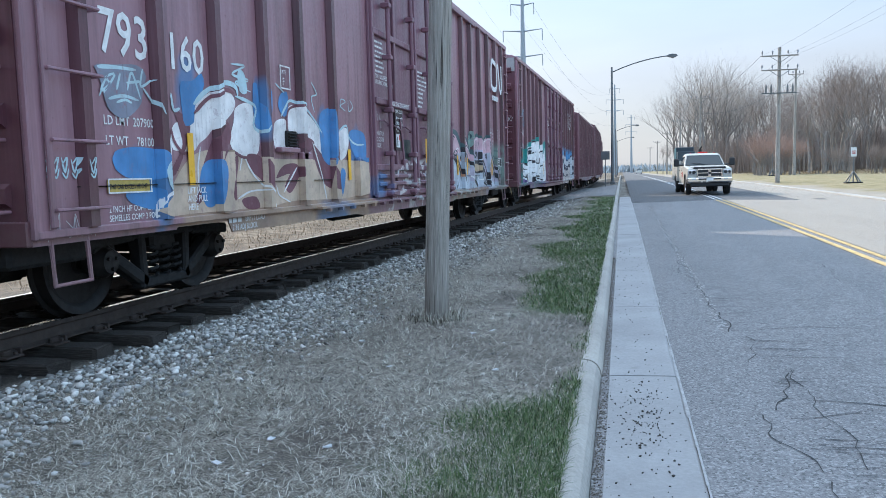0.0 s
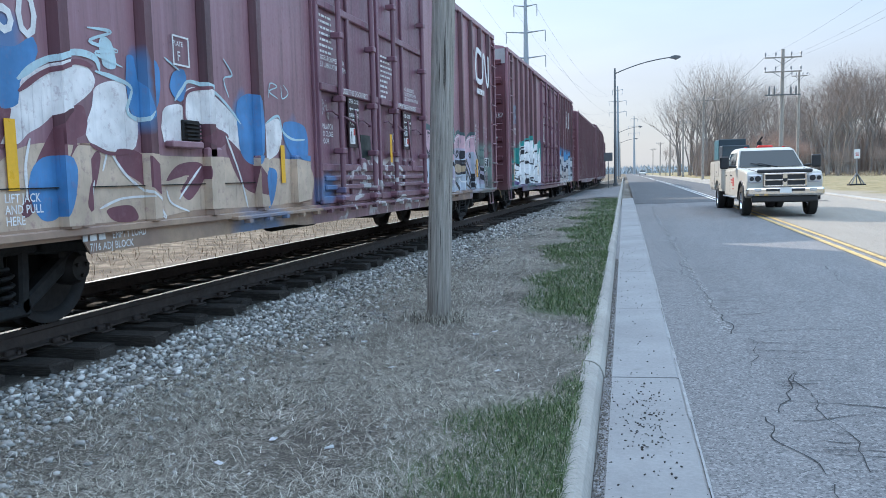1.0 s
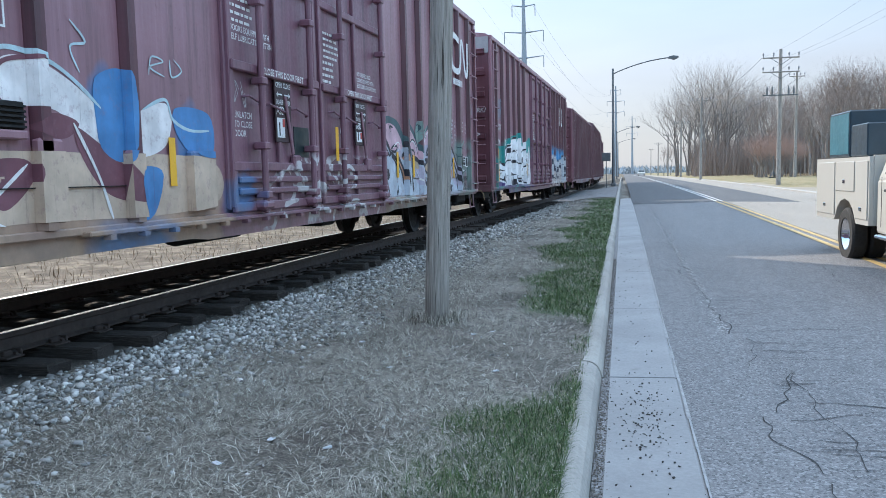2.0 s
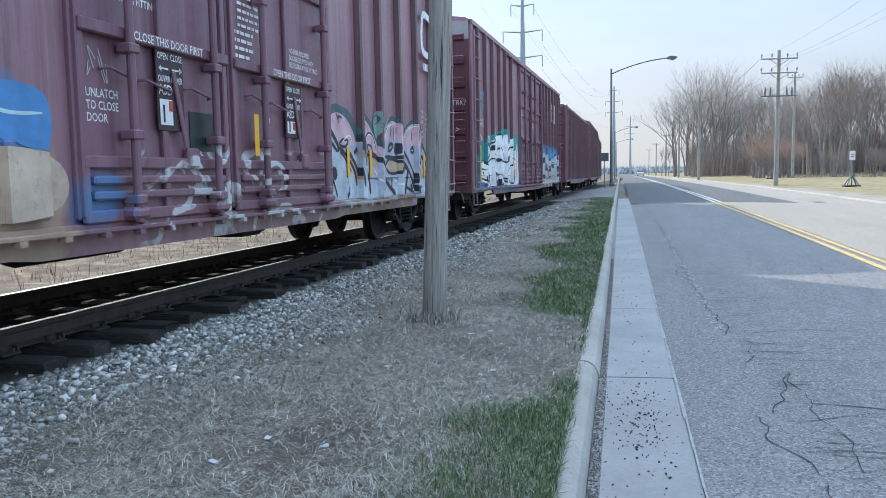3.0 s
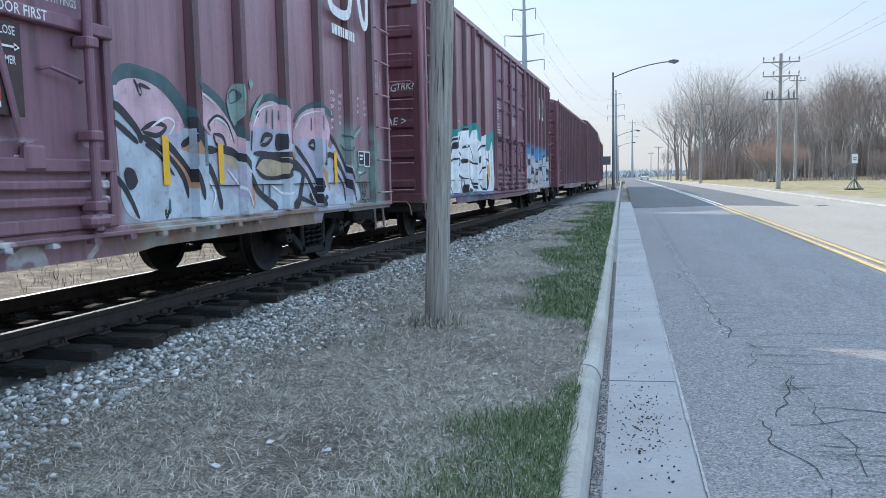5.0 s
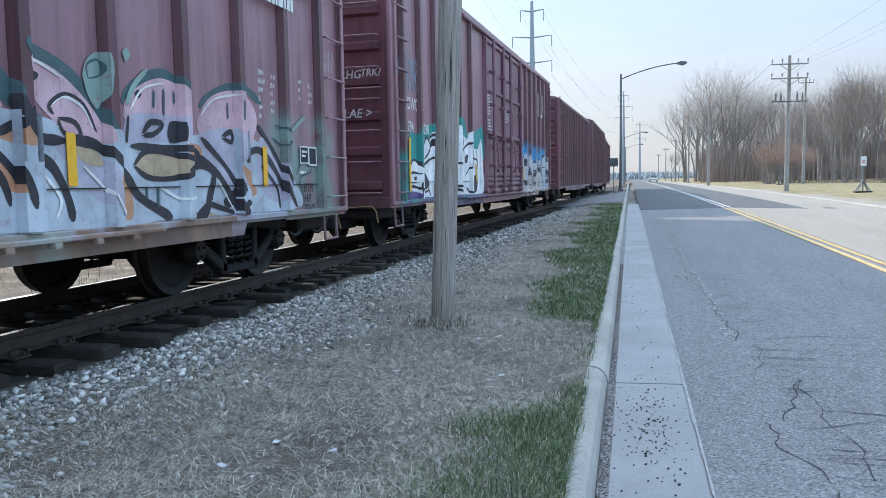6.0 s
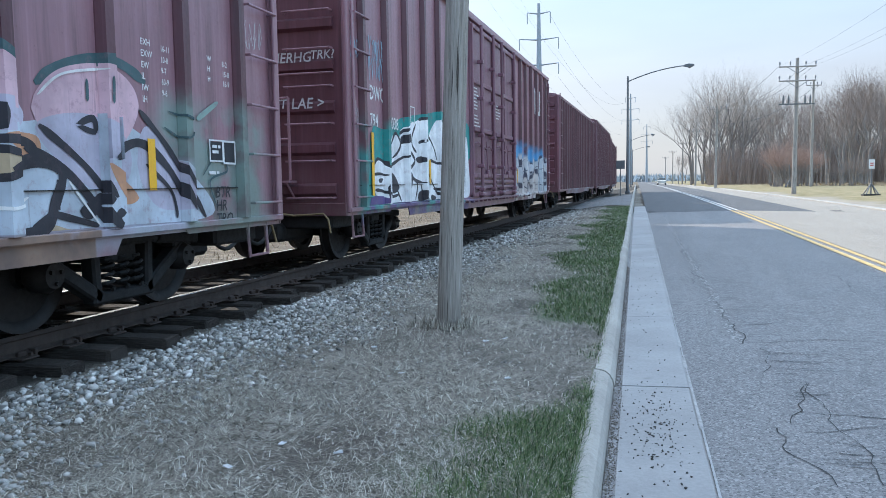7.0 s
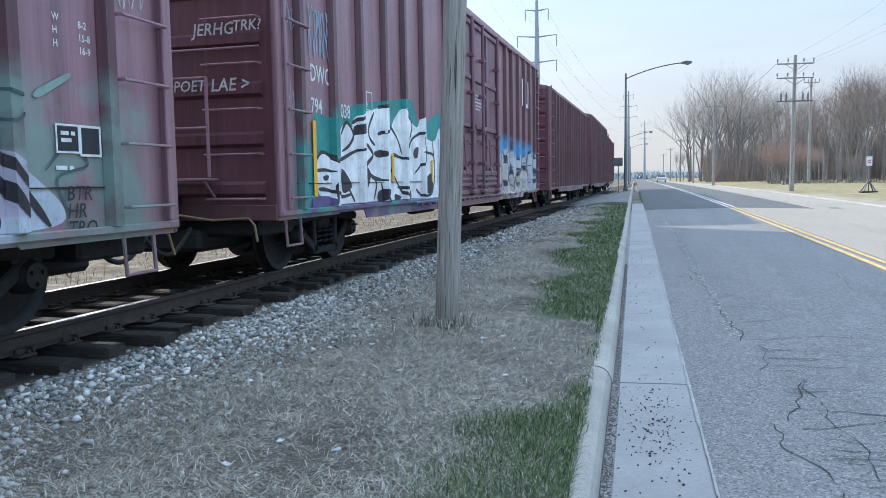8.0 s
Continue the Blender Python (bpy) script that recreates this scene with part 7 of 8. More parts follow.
def utility_pole(x, y, h, arms, label, wide=2.5, yaw=0, pots=False):
    z = ground_height(x, y)
    p = thing("utility_pole", label, "utility pole", pose(x, y, z - 0.1, 0, 0.4, yaw))
    part("pole", round_pole(0.17, 0.11, h, seed=int(y)), POLE_WOOD, p, smooth=True)
    for k, az in enumerate(arms):
        arm = part("crossarm", Shape().box(-wide / 2, wide / 2, -0.17, -0.06, az - 0.045, az + 0.045, 0.01), POLE_WOOD, p)
        br = Shape().rod((-wide * 0.28, -0.16, az - 0.02), (0, -0.16, az - 0.5), 0.02).rod((wide * 0.28, -0.16, az - 0.02), (0, -0.16, az - 0.5), 0.02)
        part("brace", br, STEEL, p)
        for dx in (-0.48, -0.2, 0.22, 0.48):
            ins = Shape().turned([(0.02, 0), (0.03, 0.1), (0.07, 0.12), (0.05, 0.2), (0.08, 0.22), (0.03, 0.32)], 10, pose(dx * wide, -0.11, az + 0.06))
            part("insulator", ins, PORCELAIN, p)
    if pots:
        for dx in (-0.9, -0.55, 0.55, 0.9):
            part("transformer", Shape().turned([(0.03, 0), (0.07, 0.02), (0.07, 0.4), (0.05, 0.48), (0.03, 0.6)], 10, pose(dx, -0.12, h - 3.2)), STEEL, p)
        part("platform", Shape().box(-1.2, 1.2, -0.2, 0.02, h - 3.28, h - 3.2), STEEL, p)
    return p


def street_lamp(x, y, h, head, label):
    z = ground_height(x, y)
    p = thing("street_lamp", label, "street lamp", pose(x, y, z))
    part("pole", Shape().rod((0, 0, 0), (0, 0, h), 0.13, 0.08, 14).box(-0.2, 0.2, -0.2, 0.2, 0, 0.25, 0.03), STEEL, p, smooth=True)
    pts = [(head * t, 0, h - 0.45 + 1.1 * t * (1.75 - 0.75 * t)) for t in [k / 10 for k in range(11)]]
    part("arm", Shape().bent(pts, 0.05, 8), STEEL, p)
    e = pts[-1]
    s = Shape()
    s.slab([(-0.1, -0.05), (0.0, 0.07), (0.35, 0.14), (0.72, 0.08), (0.80, -0.02), (0.6, -0.14), (0.15, -0.12)], "y", -0.16, 0.16, Matrix.Translation(e))
    hd = part("lamp_head", s, STEEL, p, "grey cobra lamp head")
    part("lens", Shape().turned([(0.03, -0.10), (0.13, -0.07), (0.16, 0.0), (0.03, 0.02)], 12, Matrix.Translation((e[0] + 0.4, 0, e[2] - 0.12))), PORCELAIN, hd)
    return p


def pylon(x, y, h, label):
    p = thing("transmission_pylon", label, "pylon", pose(x, y, ground_height(x, y) - 0.2, 0, 0, 3))
    part("mast", Shape().rod((0, 0, 0), (0, 0, h), 0.75, 0.22, 14), HAZE_PAINT, p, smooth=True)
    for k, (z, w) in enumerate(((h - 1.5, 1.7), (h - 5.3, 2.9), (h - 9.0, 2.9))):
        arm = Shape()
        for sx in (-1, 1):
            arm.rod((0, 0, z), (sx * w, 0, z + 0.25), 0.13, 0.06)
        part("crossarm", arm, HAZE_PAINT, p)
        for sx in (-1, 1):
            part("insulator", Shape().rod((sx * w, 0, z + 0.2), (sx * w, 0, z - 1.4), 0.07), HAZE_PAINT, p)


def wire(a, b, sag, r=0.02, label="thin dark overhead wire against the sky"):
    a, b = Vector(a), Vector(b)
    pts = [a.lerp(b, k / 16) - Vector((0, 0, sag * 4 * (k / 16) * (1 - k / 16))) for k in range(17)]
    s = Shape().bent(pts, r, 5)
    thing("overhead_wire", label, "wire", shape=s, material=WIRE, group="overhead wires")


def build_poles():
    build_near_pole()
    street_lamp(-3.35, 70.5, 9.95, 4.6, "tall grey street lamp with a long curved arm")
    utility_pole(8.74, 62.4, 9.75, (9.15, 8.15), "tall wooden utility pole with two crossarms and transformers", 2.5, 4, True)
    utility_pole(15.0, 95, 11.5, (11.0,), "plain wooden utility pole before the woods", 1.6, 4)
    utility_pole(5.48, 101.3, 10.0, (9.6,), "slim wooden utility pole beside the road", 2.2, 4)
    for y, u, h in ((140, 9.5, 9.5), (185, 9.8, 9.5), (240, 10, 9.5), (300, 10, 9.5)):
        utility_pole(u - BEAR * y, y, h, (h - 0.4,), "distant wooden utility pole along the road", 2.2, 4)
    for y, u in ((170, -1.2), (230, -1.2)):
        street_lamp(u - BEAR * y, y, 9.9, 4.0, "distant grey street lamp")
    pylon(-18.6, 120, 27.5, "grey steel transmission pole with pairs of arms")
    pylon(-12.6, 285, 31, "distant grey transmission pole with pairs of arms")
    pylon(-11.0, 440, 31, "far transmission pole, painted pale for haze")
    for z, w in ((26.0, 1.7), (20.7, 2.9), (17.0, 2.9)):
        for sx in (-1, 1):
            wire((-18.6 + sx * w, 120, z), (-12.6 + sx * w, 285, z + 2.5), 5, 0.012)
            wire((-18.6 + sx * w, 120, z), (-22 + sx * w + 15, -40, z + 1), 5, 0.004)
    for dx in (-1.2, 0.5, 1.2):
        wire((8.74 + dx, 62.3, 9.5), (5.48 + dx, 101.3, 9.95), 0.9, 0.012)
        wire((5.48 + dx, 101.3, 9.95), (9.5 - BEAR * 140 + dx, 140, 9.5), 0.9, 0.014)
        wire((8.74 + dx, 62.3, 9.5), (11.4 + dx, -8, 10.2), 1.3, 0.005)
    wire((15.0, 95, 11.2), (5.5, 101.3, 8.2), 1.2, 0.02)
    # signs
    x, y = -3.55, 63.5
    z = ground_height(x, y)
    sg = thing("road_sign", "dark square sign on a slim post by the kerb", "sign", pose(x, y, z))
    part("post", Shape().box(-0.03, 0.03, -0.03, 0.03, 0, 2.75), STEEL, sg)
    part("panel", Shape().box(-0.33, 0.33, -0.055, -0.035, 2.1, 2.75, 0.006), STEEL, sg, "dark grey back of a sign")
    for x, y, h, plate in ((11.6, 52.6, 2.15, True), (12.4, 92.0, 2.4, False)):
        z = ground_height(x, y)
        sg = thing("standing_sign", "white sign on a post with a splayed stand" if plate else "bare post on a splayed stand", "sign", pose(x, y, z - 0.02))
        part("post", Shape().box(-0.03, 0.03, -0.03, 0.03, 0.1, h), STEEL, sg)
        for k in range(4):
            a = k * 1.5708 + 0.785
            part("foot", Shape().rod((0.5 * math.cos(a), 0.5 * math.sin(a), 0.06), (0, 0, 0.75), 0.035), STEEL, sg)
        part("base", Shape().box(-0.45, 0.45, -0.4, 0.4, 0, 0.1, 0.02), DARK, sg)
        if plate:
            part("panel", Shape().box(-0.16, 0.16, -0.05, -0.034, h - 0.55, h, 0.006), SIGN_WHITE, sg, "white sign panel")
            part("lettering", Shape().box(-0.10, 0.10, -0.054, -0.051, h - 0.25, h - 0.20).box(-0.09, 0.09, -0.054, -0.051, h - 0.38, h - 0.31), RED_P, sg)


build_poles()

# ---- woods ----
def mat_bark(name, a, b, c):
    n = Nodes(name, 0.9, spec=0.2)
    col = n.colours(n.noise(1.2, 4), (0.3, a), (0.5, b), (0.75, c))
    return n.done(n.mix(n.ramp(n.each(), 0, 1, 0, 0.4), col, b))


# bark and twig tones kept close to paint in the wood's haze
BARK = mat_bark("grey_bark", (0.15, 0.13, 0.115), (0.23, 0.205, 0.185), (0.31, 0.285, 0.26))
TWIG = mat_bark("brown_twigs", (0.34, 0.295, 0.25), (0.45, 0.395, 0.345), (0.55, 0.49, 0.43))
DARK_TWIG = mat_bark("dark_brown_twigs", (0.17, 0.135, 0.115), (0.25, 0.20, 0.17), (0.33, 0.27, 0.235))
RUSSET = mat_bark("russet_twigs", (0.26, 0.17, 0.135), (0.36, 0.25, 0.20), (0.45, 0.33, 0.27))


def bare_tree(seed, h, spread=0.5, trunk_share=0.3, stems=1, twig_mat=None):
    """A leafless tree: tapered trunk and limbs, and a crown of fine twigs; two meshes."""
    rnd = random.Random(seed)
    wood, twigs = Shape(), Shape()

    def grow(p, d, length, r, depth):
        bits = 3 if depth < 2 else 2
        for k in range(bits):
            q = p + d * (length / bits)
            r2 = r * (0.86 if depth < 2 else 0.75)
            thick = 1.0 if depth < 3 else 1.6
            (wood if depth < 3 else twigs).rod(p, q, r * thick, r2 * thick, 6 if depth < 2 else (4 if depth < 3 else 3), caps=False)
            p, r = q, r2
            d = (d + Vector((rnd.uniform(-1, 1), rnd.uniform(-1, 1), rnd.uniform(-0.2, 0.6))) * 0.13).normalized()
            if 1 <= depth <= 3 and k < bits - 1:
                side(p, d, length, r, depth)
        if depth < 5:
            for k in range(3 if depth < 3 else 2):
                side(p, d, length, r, depth)

    def side(p, d, length, r, depth):
        w = Vector((rnd.uniform(-1, 1), rnd.uniform(-1, 1), rnd.uniform(-0.1, 0.9)))
        nd = (d + w * spread * rnd.uniform(0.7, 1.5)).normalized()
        nd.z = max(nd.z, -0.05)
        grow(p, nd, length * rnd.uniform(0.55, 0.82), r * 0.62, depth + 1)

    for s in range(stems):
        lean = Vector((rnd.uniform(-0.25, 0.25), rnd.uniform(-0.25, 0.25), 1)).normalized() if stems > 1 else Vector((rnd.uniform(-0.06, 0.06), 0, 1)).normalized()
        grow(Vector((rnd.uniform(-0.4, 0.4) * (stems > 1), 0, -0.3)), lean, h * trunk_share, h * 0.0095, 0)
    top = max(max(v[2] for v in twigs.v), 0.1)
    k = h / top
    wood.v = [(x * k, y * k, z * k) for x, y, z in wood.v]
    twigs.v = [(x * k, y * k, z * k) for x, y, z in twigs.v]
    return wood.mesh("trunk", BARK), twigs.mesh("crown", twig_mat or TWIG)


def stand(meshes, x, y, turn, size, label, group, name="bare_tree"):
    t = thing(name, label, "tree" if name == "bare_tree" else "bush", pose(x, y, ground_height(x, y) - 0.1, 0, 0, turn) @ Matrix.Scale(size, 4), group)
    t.scale = (size, size, size)
    part("trunk", meshes[0], BARK, t)
    part("crown", meshes[1], TWIG, t)


def build_woods():
    rnd = random.Random(12)
    tall = [bare_tree(20 + k, 22, 0.74, 0.27, 1) for k in range(4)]
    broad = [bare_tree(40 + k, 15, 0.80, 0.26, 1, DARK_TWIG) for k in range(3)]
    shrub = [bare_tree(60 + k, 5, 0.7, 0.22, 5, RUSSET) for k in range(2)]
    brush = [bare_tree(70 + k, 5, 0.8, 0.22, 5, DARK_TWIG) for k in range(2)]
    # the tall clump beside the road
    for k in range(46):
        y = rnd.uniform(150, 200)
        x = y * rnd.uniform(0.024, 0.115)
        edge = min(1.0, 0.8 + (x / y - 0.024) * 9) * (1.0 if x / y < 0.09 else 0.86)
        stand(tall[k % 4], x, y, rnd.uniform(0, 360), rnd.uniform(0.90, 1.06) * edge, "tall leafless tree with pale upright limbs", "trees beside the road")
    for y, r, sc in ((210, 0.012, 0.55), (215, 0.020, 0.6), (240, 0.016, 0.55)):
        stand(broad[0], y * r, y, rnd.uniform(0, 360), sc, "small leafless tree at the bend of the road", "trees beside the road")
    # the lower dark wood to its side
    for k in range(84):
        r = rnd.uniform(0.112, 0.36)
        y = rnd.uniform(112, 165)
        hgt = 0.98 if r > 0.19 else 0.85
        stand(broad[k % 3], y * r, y, rnd.uniform(0, 360), hgt * rnd.uniform(0.9, 1.22) * y / 128, "leafless tree in the edge of the wood", "trees of the wood")
    for k in range(26):
        r = rnd.uniform(0.118, 0.162) if k < 12 else rnd.uniform(0.17, 0.36)
        y = rnd.uniform(98, 112)
        sc = rnd.uniform(1.0, 1.35) if k < 12 else rnd.uniform(0.5, 0.85)
        stand(shrub[k % 2] if k < 12 else brush[k % 2], y * r, y, rnd.uniform(0, 360), sc, "russet leafless shrub before the wood" if k < 12 else "dark leafless shrub before the wood", "shrubs before the wood", "bare_bush")
    # thicket that closes the wood: fine upright stems nobody could count
    rng = np.random.default_rng(9)
    n = 44000
    r, y = rng.uniform(0.045, 0.5, n), rng.uniform(140, 215, n)
    x = r * y
    hmax = np.where(r < 0.115, 9, 11) * (y / 150)
    v, f = blades(rng, x, y, np.full(n, 0.3), hmax * rng.uniform(0.25, 1.0, n) ** 0.8, rng.uniform(0.02, 0.06, n), (0.0, 0.4))
    tagged(new("thicket", quads("thicket", v, f, DARK_TWIG)), "dense brown thicket deep in the wood", "thicket", kind="stuff")
    # far trees at the road's end, haze painted into their pale blue-grey
    haze = plain("far_trees_haze_painted", (0.36, 0.39, 0.41), 1.0, vary=0.2, scale=0.05)
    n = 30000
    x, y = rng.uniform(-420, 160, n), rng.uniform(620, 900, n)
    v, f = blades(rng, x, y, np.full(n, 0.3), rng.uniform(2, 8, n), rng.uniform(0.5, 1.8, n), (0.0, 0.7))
    tagged(new("far_woods", quads("far_woods", v, f, haze)), "woods at the horizon, painted pale for haze", "woods", kind="stuff")


build_woods()


# ---- vehicles ----
def mat_cream():
    n = Nodes("cream_vehicle_paint", 0.33)
    low = n.math("MULTIPLY", n.ramp(n.split(n.co)[2], 1.0, 0.5), n.ramp(n.noise(2.0, 3), 0.3, 0.7, 0.1, 0.45))
    return n.done(n.mix(low, (0.50, 0.48, 0.425), (0.33, 0.30, 0.255)))


CREAM = mat_cream()
CHROME = plain("chrome", (0.7, 0.7, 0.71), 0.12, 1.0, 0.1)
BLACK_TRIM = plain("black_plastic", (0.018, 0.018, 0.02), 0.5, vary=0.2)
TYRE = plain("tyre_rubber", (0.022, 0.021, 0.02), 0.85, vary=0.3, scale=10)
BLUE_GREY = plain("dark_blue_box_paint", (0.03, 0.05, 0.065), 0.4, vary=0.2)
TEAL_SIDE = plain("teal_box_side", (0.05, 0.16, 0.20), 0.4, vary=0.3)
RED_LENS = plain("red_lens", (0.6, 0.03, 0.02), 0.25)
CLEAR_LENS = plain("headlamp_lens", (0.55, 0.56, 0.58), 0.12, 0.3, 0.1)


def mat_glass(name, tint):
    n = Nodes(name, 0.08, spec=0.4)
    n.b.inputs["Coat Weight"].default_value = 0.1
    return n.done(tint)


CAR_GLASS = mat_glass("tinted_vehicle_glass", (0.03, 0.045, 0.05))
TRUCK_WHEELS = []


def wheel_part(parent, x, y, r, w, dual=False):
    face = 1 if x > 0 else -1
    t = Shape().turned([(r * 0.62, -w / 2), (r * 0.92, -w / 2), (r, -w * 0.36), (r, w * 0.36), (r * 0.92, w / 2), (r * 0.62, w / 2), (r * 0.62, -w / 2)], 28, pose(0, 0, 0, 0, 90 * face, 0), False)
    if dual:
        t.turned([(r * 0.62, -w / 2), (r * 0.92, -w / 2), (r, -w * 0.36), (r, w * 0.36), (r * 0.92, w / 2), (r * 0.62, w / 2), (r * 0.62, -w / 2)], 28, pose(-face * (w + 0.04), 0, 0, 0, 90 * face, 0), False)
    wheel = part("wheel", t, TYRE, parent, "black tyre on a bright steel wheel", True)
    rim = Shape().turned([(0.03, 0.02), (0.10, 0.03), (0.12, -0.02), (r * 0.40, -0.03), (r * 0.58, 0.06), (r * 0.63, w / 2 - 0.01), (r * 0.60, -0.08), (0.03, -0.08)], 24, pose(0, 0, 0, 0, 90 * face, 0))
    for k in range(8):
        a = k * 0.785
        rim.rod((face * -0.02, r * 0.27 * math.cos(a), r * 0.27 * math.sin(a)), (face * 0.03, r * 0.27 * math.cos(a), r * 0.27 * math.sin(a)), 0.02, n=6)
    part("rim", rim, CHROME, wheel, "bright steel rim with lug nuts", True)
    wheel.matrix_basis = pose(x, y, r)
    TRUCK_WHEELS.append((wheel, x, y, r))


def build_truck():
    """Crew-cab work truck with a utility body; it drives towards -y, its front axle over the origin."""
    t = thing("work_truck", "cream crew-cab work truck with chrome grille and utility body, driving", "truck")
    # lower body with wheel arches, cab and bonnet in side outline (y back, z up)
    arch = [(0.52 * math.cos(a), 0.44 + 0.52 * math.sin(a)) for a in [math.pi - k * math.pi / 10 for k in range(11)]]
    side = [(-0.86, 0.62), (-0.52, 0.50)] + arch[1:-1] + [(0.52, 0.50), (3.35, 0.52), (3.35, 1.30), (1.02, 1.34), (0.75, 1.36), (-0.80, 1.24), (-0.92, 1.02)]
    s = Shape().slab(side, "x", -0.98, 0.98)
    body = part("body", s, CREAM, t, "cream painted body and bonnet")
    b = bpy.data.objects[body.name].modifiers.new("soft_edges", "BEVEL")
    b.width, b.segments, b.limit_method = 0.05, 2, "ANGLE"
    # cab: tapering greenhouse
    def loop(z, y0, y1, w):
        return [(-w, y0, z), (w, y0, z), (w, y1, z), (-w, y1, z)]
    cab = Shape()
    vs = loop(1.30, 0.98, 3.35, 0.96) + loop(1.88, 1.72, 3.22, 0.80) + loop(1.97, 1.95, 3.10, 0.70)
    cab.add(vs, [(0, 1, 5, 4), (1, 2, 6, 5), (2, 3, 7, 6), (3, 0, 4, 7), (4, 5, 9, 8), (5, 6, 10, 9), (6, 7, 11, 10), (7, 4, 8, 11), (8, 9, 10, 11)])
    cabin = part("cab", cab, CREAM, t)
    m = cabin.modifiers.new("soft_edges", "BEVEL")
    m.width, m.segments = 0.03, 2
    ws = Shape().add([(-0.88, 1.055, 1.37), (0.88, 1.055, 1.37), (0.75, 1.675, 1.855), (-0.75, 1.675, 1.855)], [(0, 1, 2, 3)])
    ws.v = [(x, y - 0.022, z + 0.02) for x, y, z in ws.v]
    part("windscreen", ws, CAR_GLASS, t, "dark reflecting windscreen")
    for sx in (-1, 1):
        for y0, y1, q0, q1 in ((1.35, 2.15, 1.82, 2.12), (2.22, 3.08, 2.20, 3.0)):
            g = Shape().add([(sx * 0.962, y0, 1.37), (sx * 0.962, y1, 1.37), (sx * 0.833, q1, 1.82), (sx * 0.833, q0, 1.82)], [(0, 1, 2, 3)])
            part("side_window", g, CAR_GLASS, t)
        for y in (2.17, 3.14):
            part("door_gap", Shape().box(sx * 0.979, sx * 0.983, y - 0.008, y + 0.008, 0.62, 1.32), BLACK_TRIM, t)
        for y in (1.95, 2.95):
            part("door_handle", Shape().box(sx * 0.98, sx * 1.01, y - 0.11, y + 0.02, 1.12, 1.16, 0.01), BLACK_TRIM, t)
        mir = Shape().rod((sx * 0.93, 1.25, 1.40), (sx * 1.25, 1.18, 1.42), 0.035)
        mir.box(sx * 1.16, sx * 1.42, 1.10, 1.22, 1.34, 1.72, 0.04)
        part("wing_mirror", mir, BLACK_TRIM, t, "black towing mirror on an arm")
        lamp = Shape().box(sx * 0.58, sx * 0.95, -0.955, -0.80, 0.93, 1.17, 0.04)
        lens = part("headlight", lamp, CLEAR_LENS, t, "clear headlight")
        part("lamp_bowl", Shape().turned([(0.02, 0.0), (0.075, 0.0), (0.08, 0.012), (0.02, 0.014)], 14, pose(sx * 0.70, -0.958, 1.05, 90, 0, 0)).turned([(0.02, 0.0), (0.055, 0.0), (0.06, 0.012), (0.02, 0.014)], 12, pose(sx * 0.86, -0.958, 1.05, 90, 0, 0)), BLACK_TRIM, lens)
        part("bonnet_gap", Shape().rod((sx * 0.72, -0.80, 1.255), (sx * 0.80, 0.95, 1.365), 0.010), BLACK_TRIM, t)
        part("wiper", Shape().rod((sx * 0.1 + 0.1, 1.02, 1.37), (sx * 0.1 - 0.45, 1.12, 1.50), 0.012), BLACK_TRIM, t)
        part("fog_lamp", Shape().box(sx * 0.62, sx * 0.80, -1.06, -1.02, 0.70, 0.78, 0.01), CLEAR_LENS, t)
        part("running_board", Shape().box(sx * 0.90, sx * 1.05, 0.75, 3.2, 0.46, 0.52, 0.02), CHROME, t)
        part("wheel_arch_lip", Shape().bent([(sx * 0.985, 0.54 * math.cos(a), 0.44 + 0.54 * math.sin(a)) for a in [math.pi * k / 12 for k in range(13)]], 0.03, 6), BLACK_TRIM, t)
    mark = Shape().box(-0.988, -0.984, 1.35, 1.62, 0.82, 1.08)
    part("door_emblem", mark, RED_P, t, "red square emblem on the door")
    part("door_lettering", Shape().box(-0.988, -0.984, 1.66, 1.98, 0.98, 1.03).box(-0.988, -0.984, 1.66, 1.90, 0.90, 0.94).box(-0.988, -0.984, 1.36, 1.62, 0.72, 0.75), RED_P, t)
    # front: grille in a chrome surround with four dark openings, bumper, bonnet deflector
    gr = Shape()
    for x0, x1, z0, z1 in ((-0.56, 0.56, 1.15, 1.20), (-0.56, 0.56, 0.82, 0.87), (-0.56, -0.50, 0.82, 1.2), (0.50, 0.56, 0.82, 1.2), (-0.07, 0.07, 0.84, 1.18), (-0.54, 0.54, 0.99, 1.03)):
        gr.box(x0, x1, -0.985, -0.90, z0, z1, 0.015)
    grille = part("grille", gr, CHROME, t, "chrome grille surround with a cross bar")
    part("grille_mesh", Shape().box(-0.52, 0.52, -0.945, -0.93, 0.85, 1.17), BLACK_TRIM, grille)
    part("badge", Shape().slab([(-0.06, 1.05), (0.06, 1.05), (0.05, 0.98), (0.0, 0.94), (-0.05, 0.98)], "y", -1.0, -0.985), BLACK_TRIM, grille)
    bu = Shape().box(-1.0, 1.0, -1.05, -0.80, 0.58, 0.80, 0.05)
    bumper = part("bumper", bu, CHROME, t, "broad chrome bumper")
    part("bumper_slot", Shape().box(-0.50, 0.50, -1.056, -1.04, 0.70, 0.77, 0.01), BLACK_TRIM, bumper)
    part("number_plate", Shape().box(-0.15, 0.15, -1.066, -1.058, 0.66, 0.80), SIGN_WHITE, bumper, "blank pale number plate")
    part("air_dam", Shape().box(-0.85, 0.85, -0.95, -0.80, 0.40, 0.58, 0.03), BLACK_TRIM, t)
    part("bonnet_deflector", Shape().box(-0.72, 0.72, -0.93, -0.86, 1.20, 1.30, 0.03), BLACK_TRIM, t)
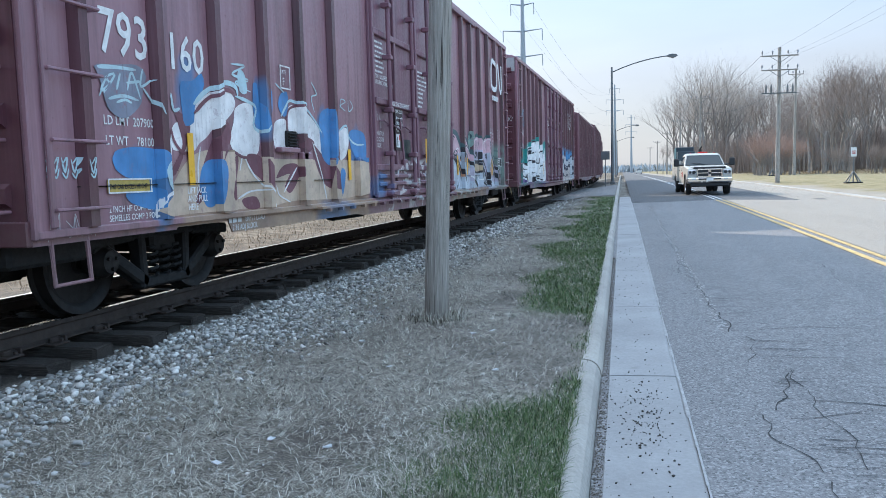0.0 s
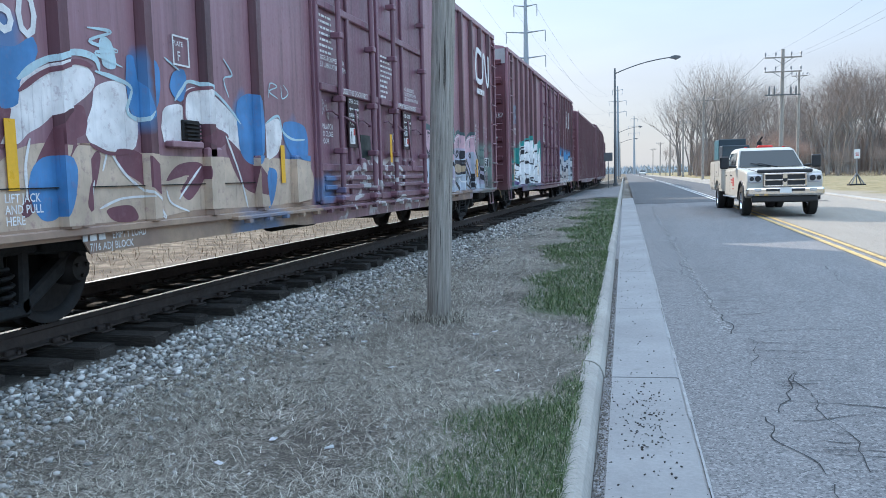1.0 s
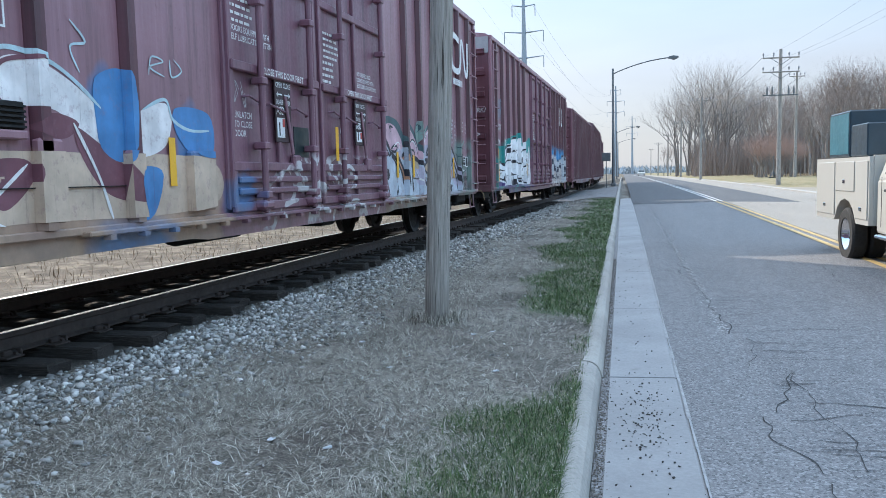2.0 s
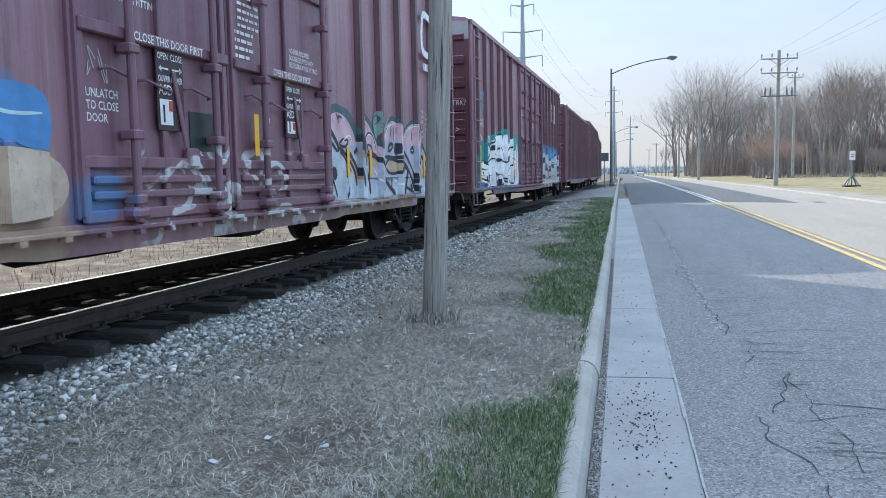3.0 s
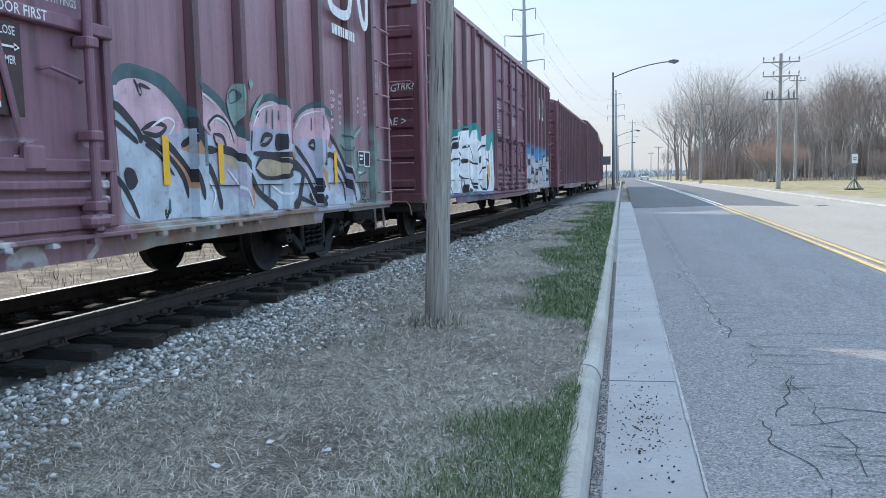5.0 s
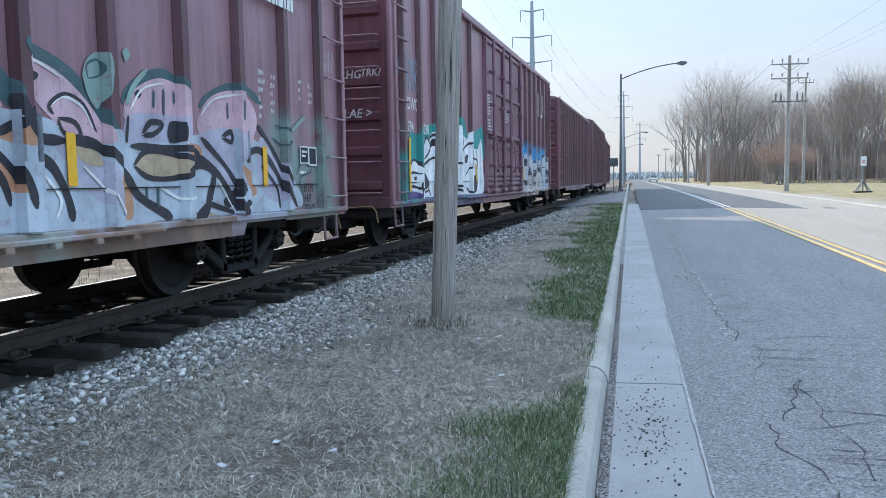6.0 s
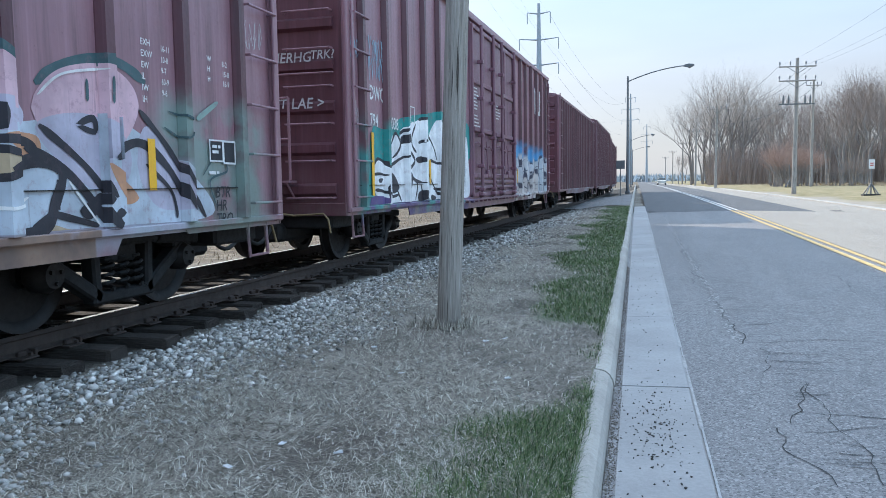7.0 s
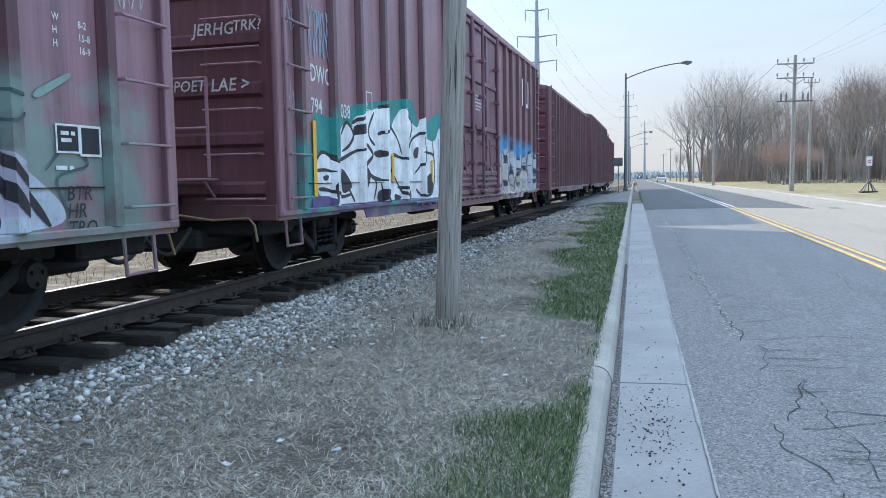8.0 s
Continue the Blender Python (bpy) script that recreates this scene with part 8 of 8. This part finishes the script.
    for x0 in (-0.55, -0.2, 0.2, 0.55):
        part("roof_marker", Shape().box(x0 - 0.04, x0 + 0.04, 1.98, 2.05, 1.965, 2.0, 0.01), RED_LENS, t)
    part("beacon_bar", Shape().box(-0.15, 0.28, 2.2, 2.42, 1.97, 2.05, 0.02), RED_LENS, t, "red beacon bar on the roof")
    # utility body with lockers and boxes, chassis
    for sx in (-1, 1):
        out = [(3.42, 0.62), (4.02, 0.62)] + [(4.6 + 0.58 * math.cos(a), 0.48 + 0.50 * math.sin(a)) for a in [math.pi - k * math.pi / 8 for k in range(9)]][1:-1] + [(5.2, 0.62), (6.3, 0.62), (6.3, 1.62), (3.42, 1.62)]
        lk = part("locker_bank", Shape().slab(out, "x", sx * 0.55, sx * 1.06), CREAM, t, "cream side lockers of the utility body")
        for y0, y1, z0, z1 in ((3.46, 4.05, 0.70, 1.56), (4.10, 5.10, 1.10, 1.56), (5.15, 6.26, 0.70, 1.56)):
            part("locker_door", Shape().box(sx * 1.06, sx * 1.075, y0, y1, z0, z1, 0.006), CREAM, lk)
            part("locker_latch", Shape().box(sx * 1.074, sx * 1.09, (y0 + y1) / 2 - 0.05, (y0 + y1) / 2 + 0.05, z0 + 0.12, z0 + 0.18, 0.008), CHROME, lk)
    part("bed_floor", Shape().box(-0.56, 0.56, 3.42, 6.3, 0.78, 0.86).box(-1.0, 1.0, 3.40, 3.46, 0.7, 1.64), CREAM, t)
    bx = part("tool_box", Shape().box(-1.0, -0.15, 3.75, 4.55, 1.63, 2.12, 0.02), BLUE_GREY, t, "dark tool box on the lockers")
    bx = part("tall_box", Shape().box(-1.0, -0.12, 4.62, 5.75, 1.63, 2.36, 0.02), BLUE_GREY, t, "tall dark blue box with a teal side")
    part("box_side", Shape().box(-1.008, -1.001, 4.66, 5.71, 1.68, 2.32), TEAL_SIDE, bx)
    part("rack", Shape().box(0.1, 0.9, 3.6, 4.4, 1.63, 2.02, 0.03), BLACK_TRIM, t)
    part("vice", Shape().box(-0.05, 0.1, 3.0, 3.12, 1.97, 2.2, 0.03).rod((0.02, 3.05, 2.2), (0.1, 2.95, 2.34), 0.03), DARK, t)
    part("chassis", Shape().box(-0.42, 0.42, -0.8, 6.2, 0.45, 0.66).rod((-0.8, 0, 0.42), (0.8, 0, 0.42), 0.06).rod((-0.8, 4.6, 0.42), (0.8, 4.6, 0.42), 0.09), DARK, t)
    for x in (-0.87, 0.87):
        wheel_part(t, x, 0.0, 0.42, 0.25)
        wheel_part(t, x * 1.07, 4.6, 0.42, 0.23, True)
    return t


def build_far_car():
    c = thing("car", "small distant pale car on the road", "car")
    lower = part("body", Shape().slab([(-2.2, 0.35), (2.2, 0.35), (2.25, 0.8), (1.9, 0.95), (-1.0, 0.98), (-2.1, 0.82)], "x", -0.9, 0.9), CREAM, c)
    part("cabin", Shape().add([(-0.82, -1.0, 0.96), (0.82, -1.0, 0.96), (0.82, 1.9, 0.95), (-0.82, 1.9, 0.95), (-0.65, -0.2, 1.48), (0.65, -0.2, 1.48), (0.65, 1.4, 1.48), (-0.65, 1.4, 1.48)],
                               [(0, 1, 5, 4), (1, 2, 6, 5), (2, 3, 7, 6), (3, 0, 4, 7), (4, 5, 6, 7)]), CAR_GLASS, c)
    for x in (-0.8, 0.8):
        for y in (-1.4, 1.4):
            part("wheel", Shape().turned([(0.2, -0.1), (0.32, -0.1), (0.32, 0.1), (0.2, 0.1)], 16, pose(x, y, 0.32, 0, 90, 0)), TYRE, c)
        part("headlight", Shape().box(x - 0.15, x + 0.1, -2.18, -2.1, 0.6, 0.75), CLEAR_LENS, c)
    return c


TRUCK, FAR_CAR = build_truck(), build_far_car()

# ---- movement ----
def rolled(t):
    """How far the train has come by t seconds."""
    return np.polyval((0.000079, -0.002730, 0.024948, -0.077308, 2.252081, -0.005697), t) - -0.00570


def motions():
    times = [k * 0.25 for k in range(33)]
    for car, y, half in TRAIN:
        rows = []
        for t in times:
            a, b = place_on_track(y - half + 2.15 - rolled(t)).translation, place_on_track(y + half - 2.15 - rolled(t)).translation
            mid = (a + b) / 2
            rows.append((t, pose(mid.x, mid.y, RAIL_TOP, 0, 0, -math.degrees(math.atan2(b.x - a.x, b.y - a.y)))))
        walk(car, rows)
    for wh, y in WHEELS:
        walk(wh, [(t, pose(0, y, 0.457, math.degrees(rolled(t) / 0.457), 0, 0)) for t in times])
    # the truck: fast, a little across its lane
    rows = []
    for k in range(241):
        t = k / 30
        y = 39.7 - 15.2 * t
        x = 1.58 + (40 - y) * 0.0581 + 0.88 if y > -5 else 1.58 + 45 * 0.0581 + 0.88 + (-5 - y) * BEAR
        lane = x + BEAR * y
        rows.append((t, pose(x, y, rise(y) + 0.02 * max(0.0, min(lane - 0.4, 7.0 - lane, 3.3)) + 0.012, 0, 0, 3.3 if y > -5 else 2.1)))
    walk(TRUCK, rows)
    for wh, x, y, r in TRUCK_WHEELS:
        walk(wh, [(k / 30, pose(x, y, r, math.degrees(15.2 * k / 30 / r), 0, 0)) for k in range(241)])
    walk(FAR_CAR, [(t, pose(*on_road(5.3, 262 - 11.5 * t, 0.02), 0, 0, 2.1)) for t in (0.0, 2.0, 4.0, 6.0, 8.0)])

motions()
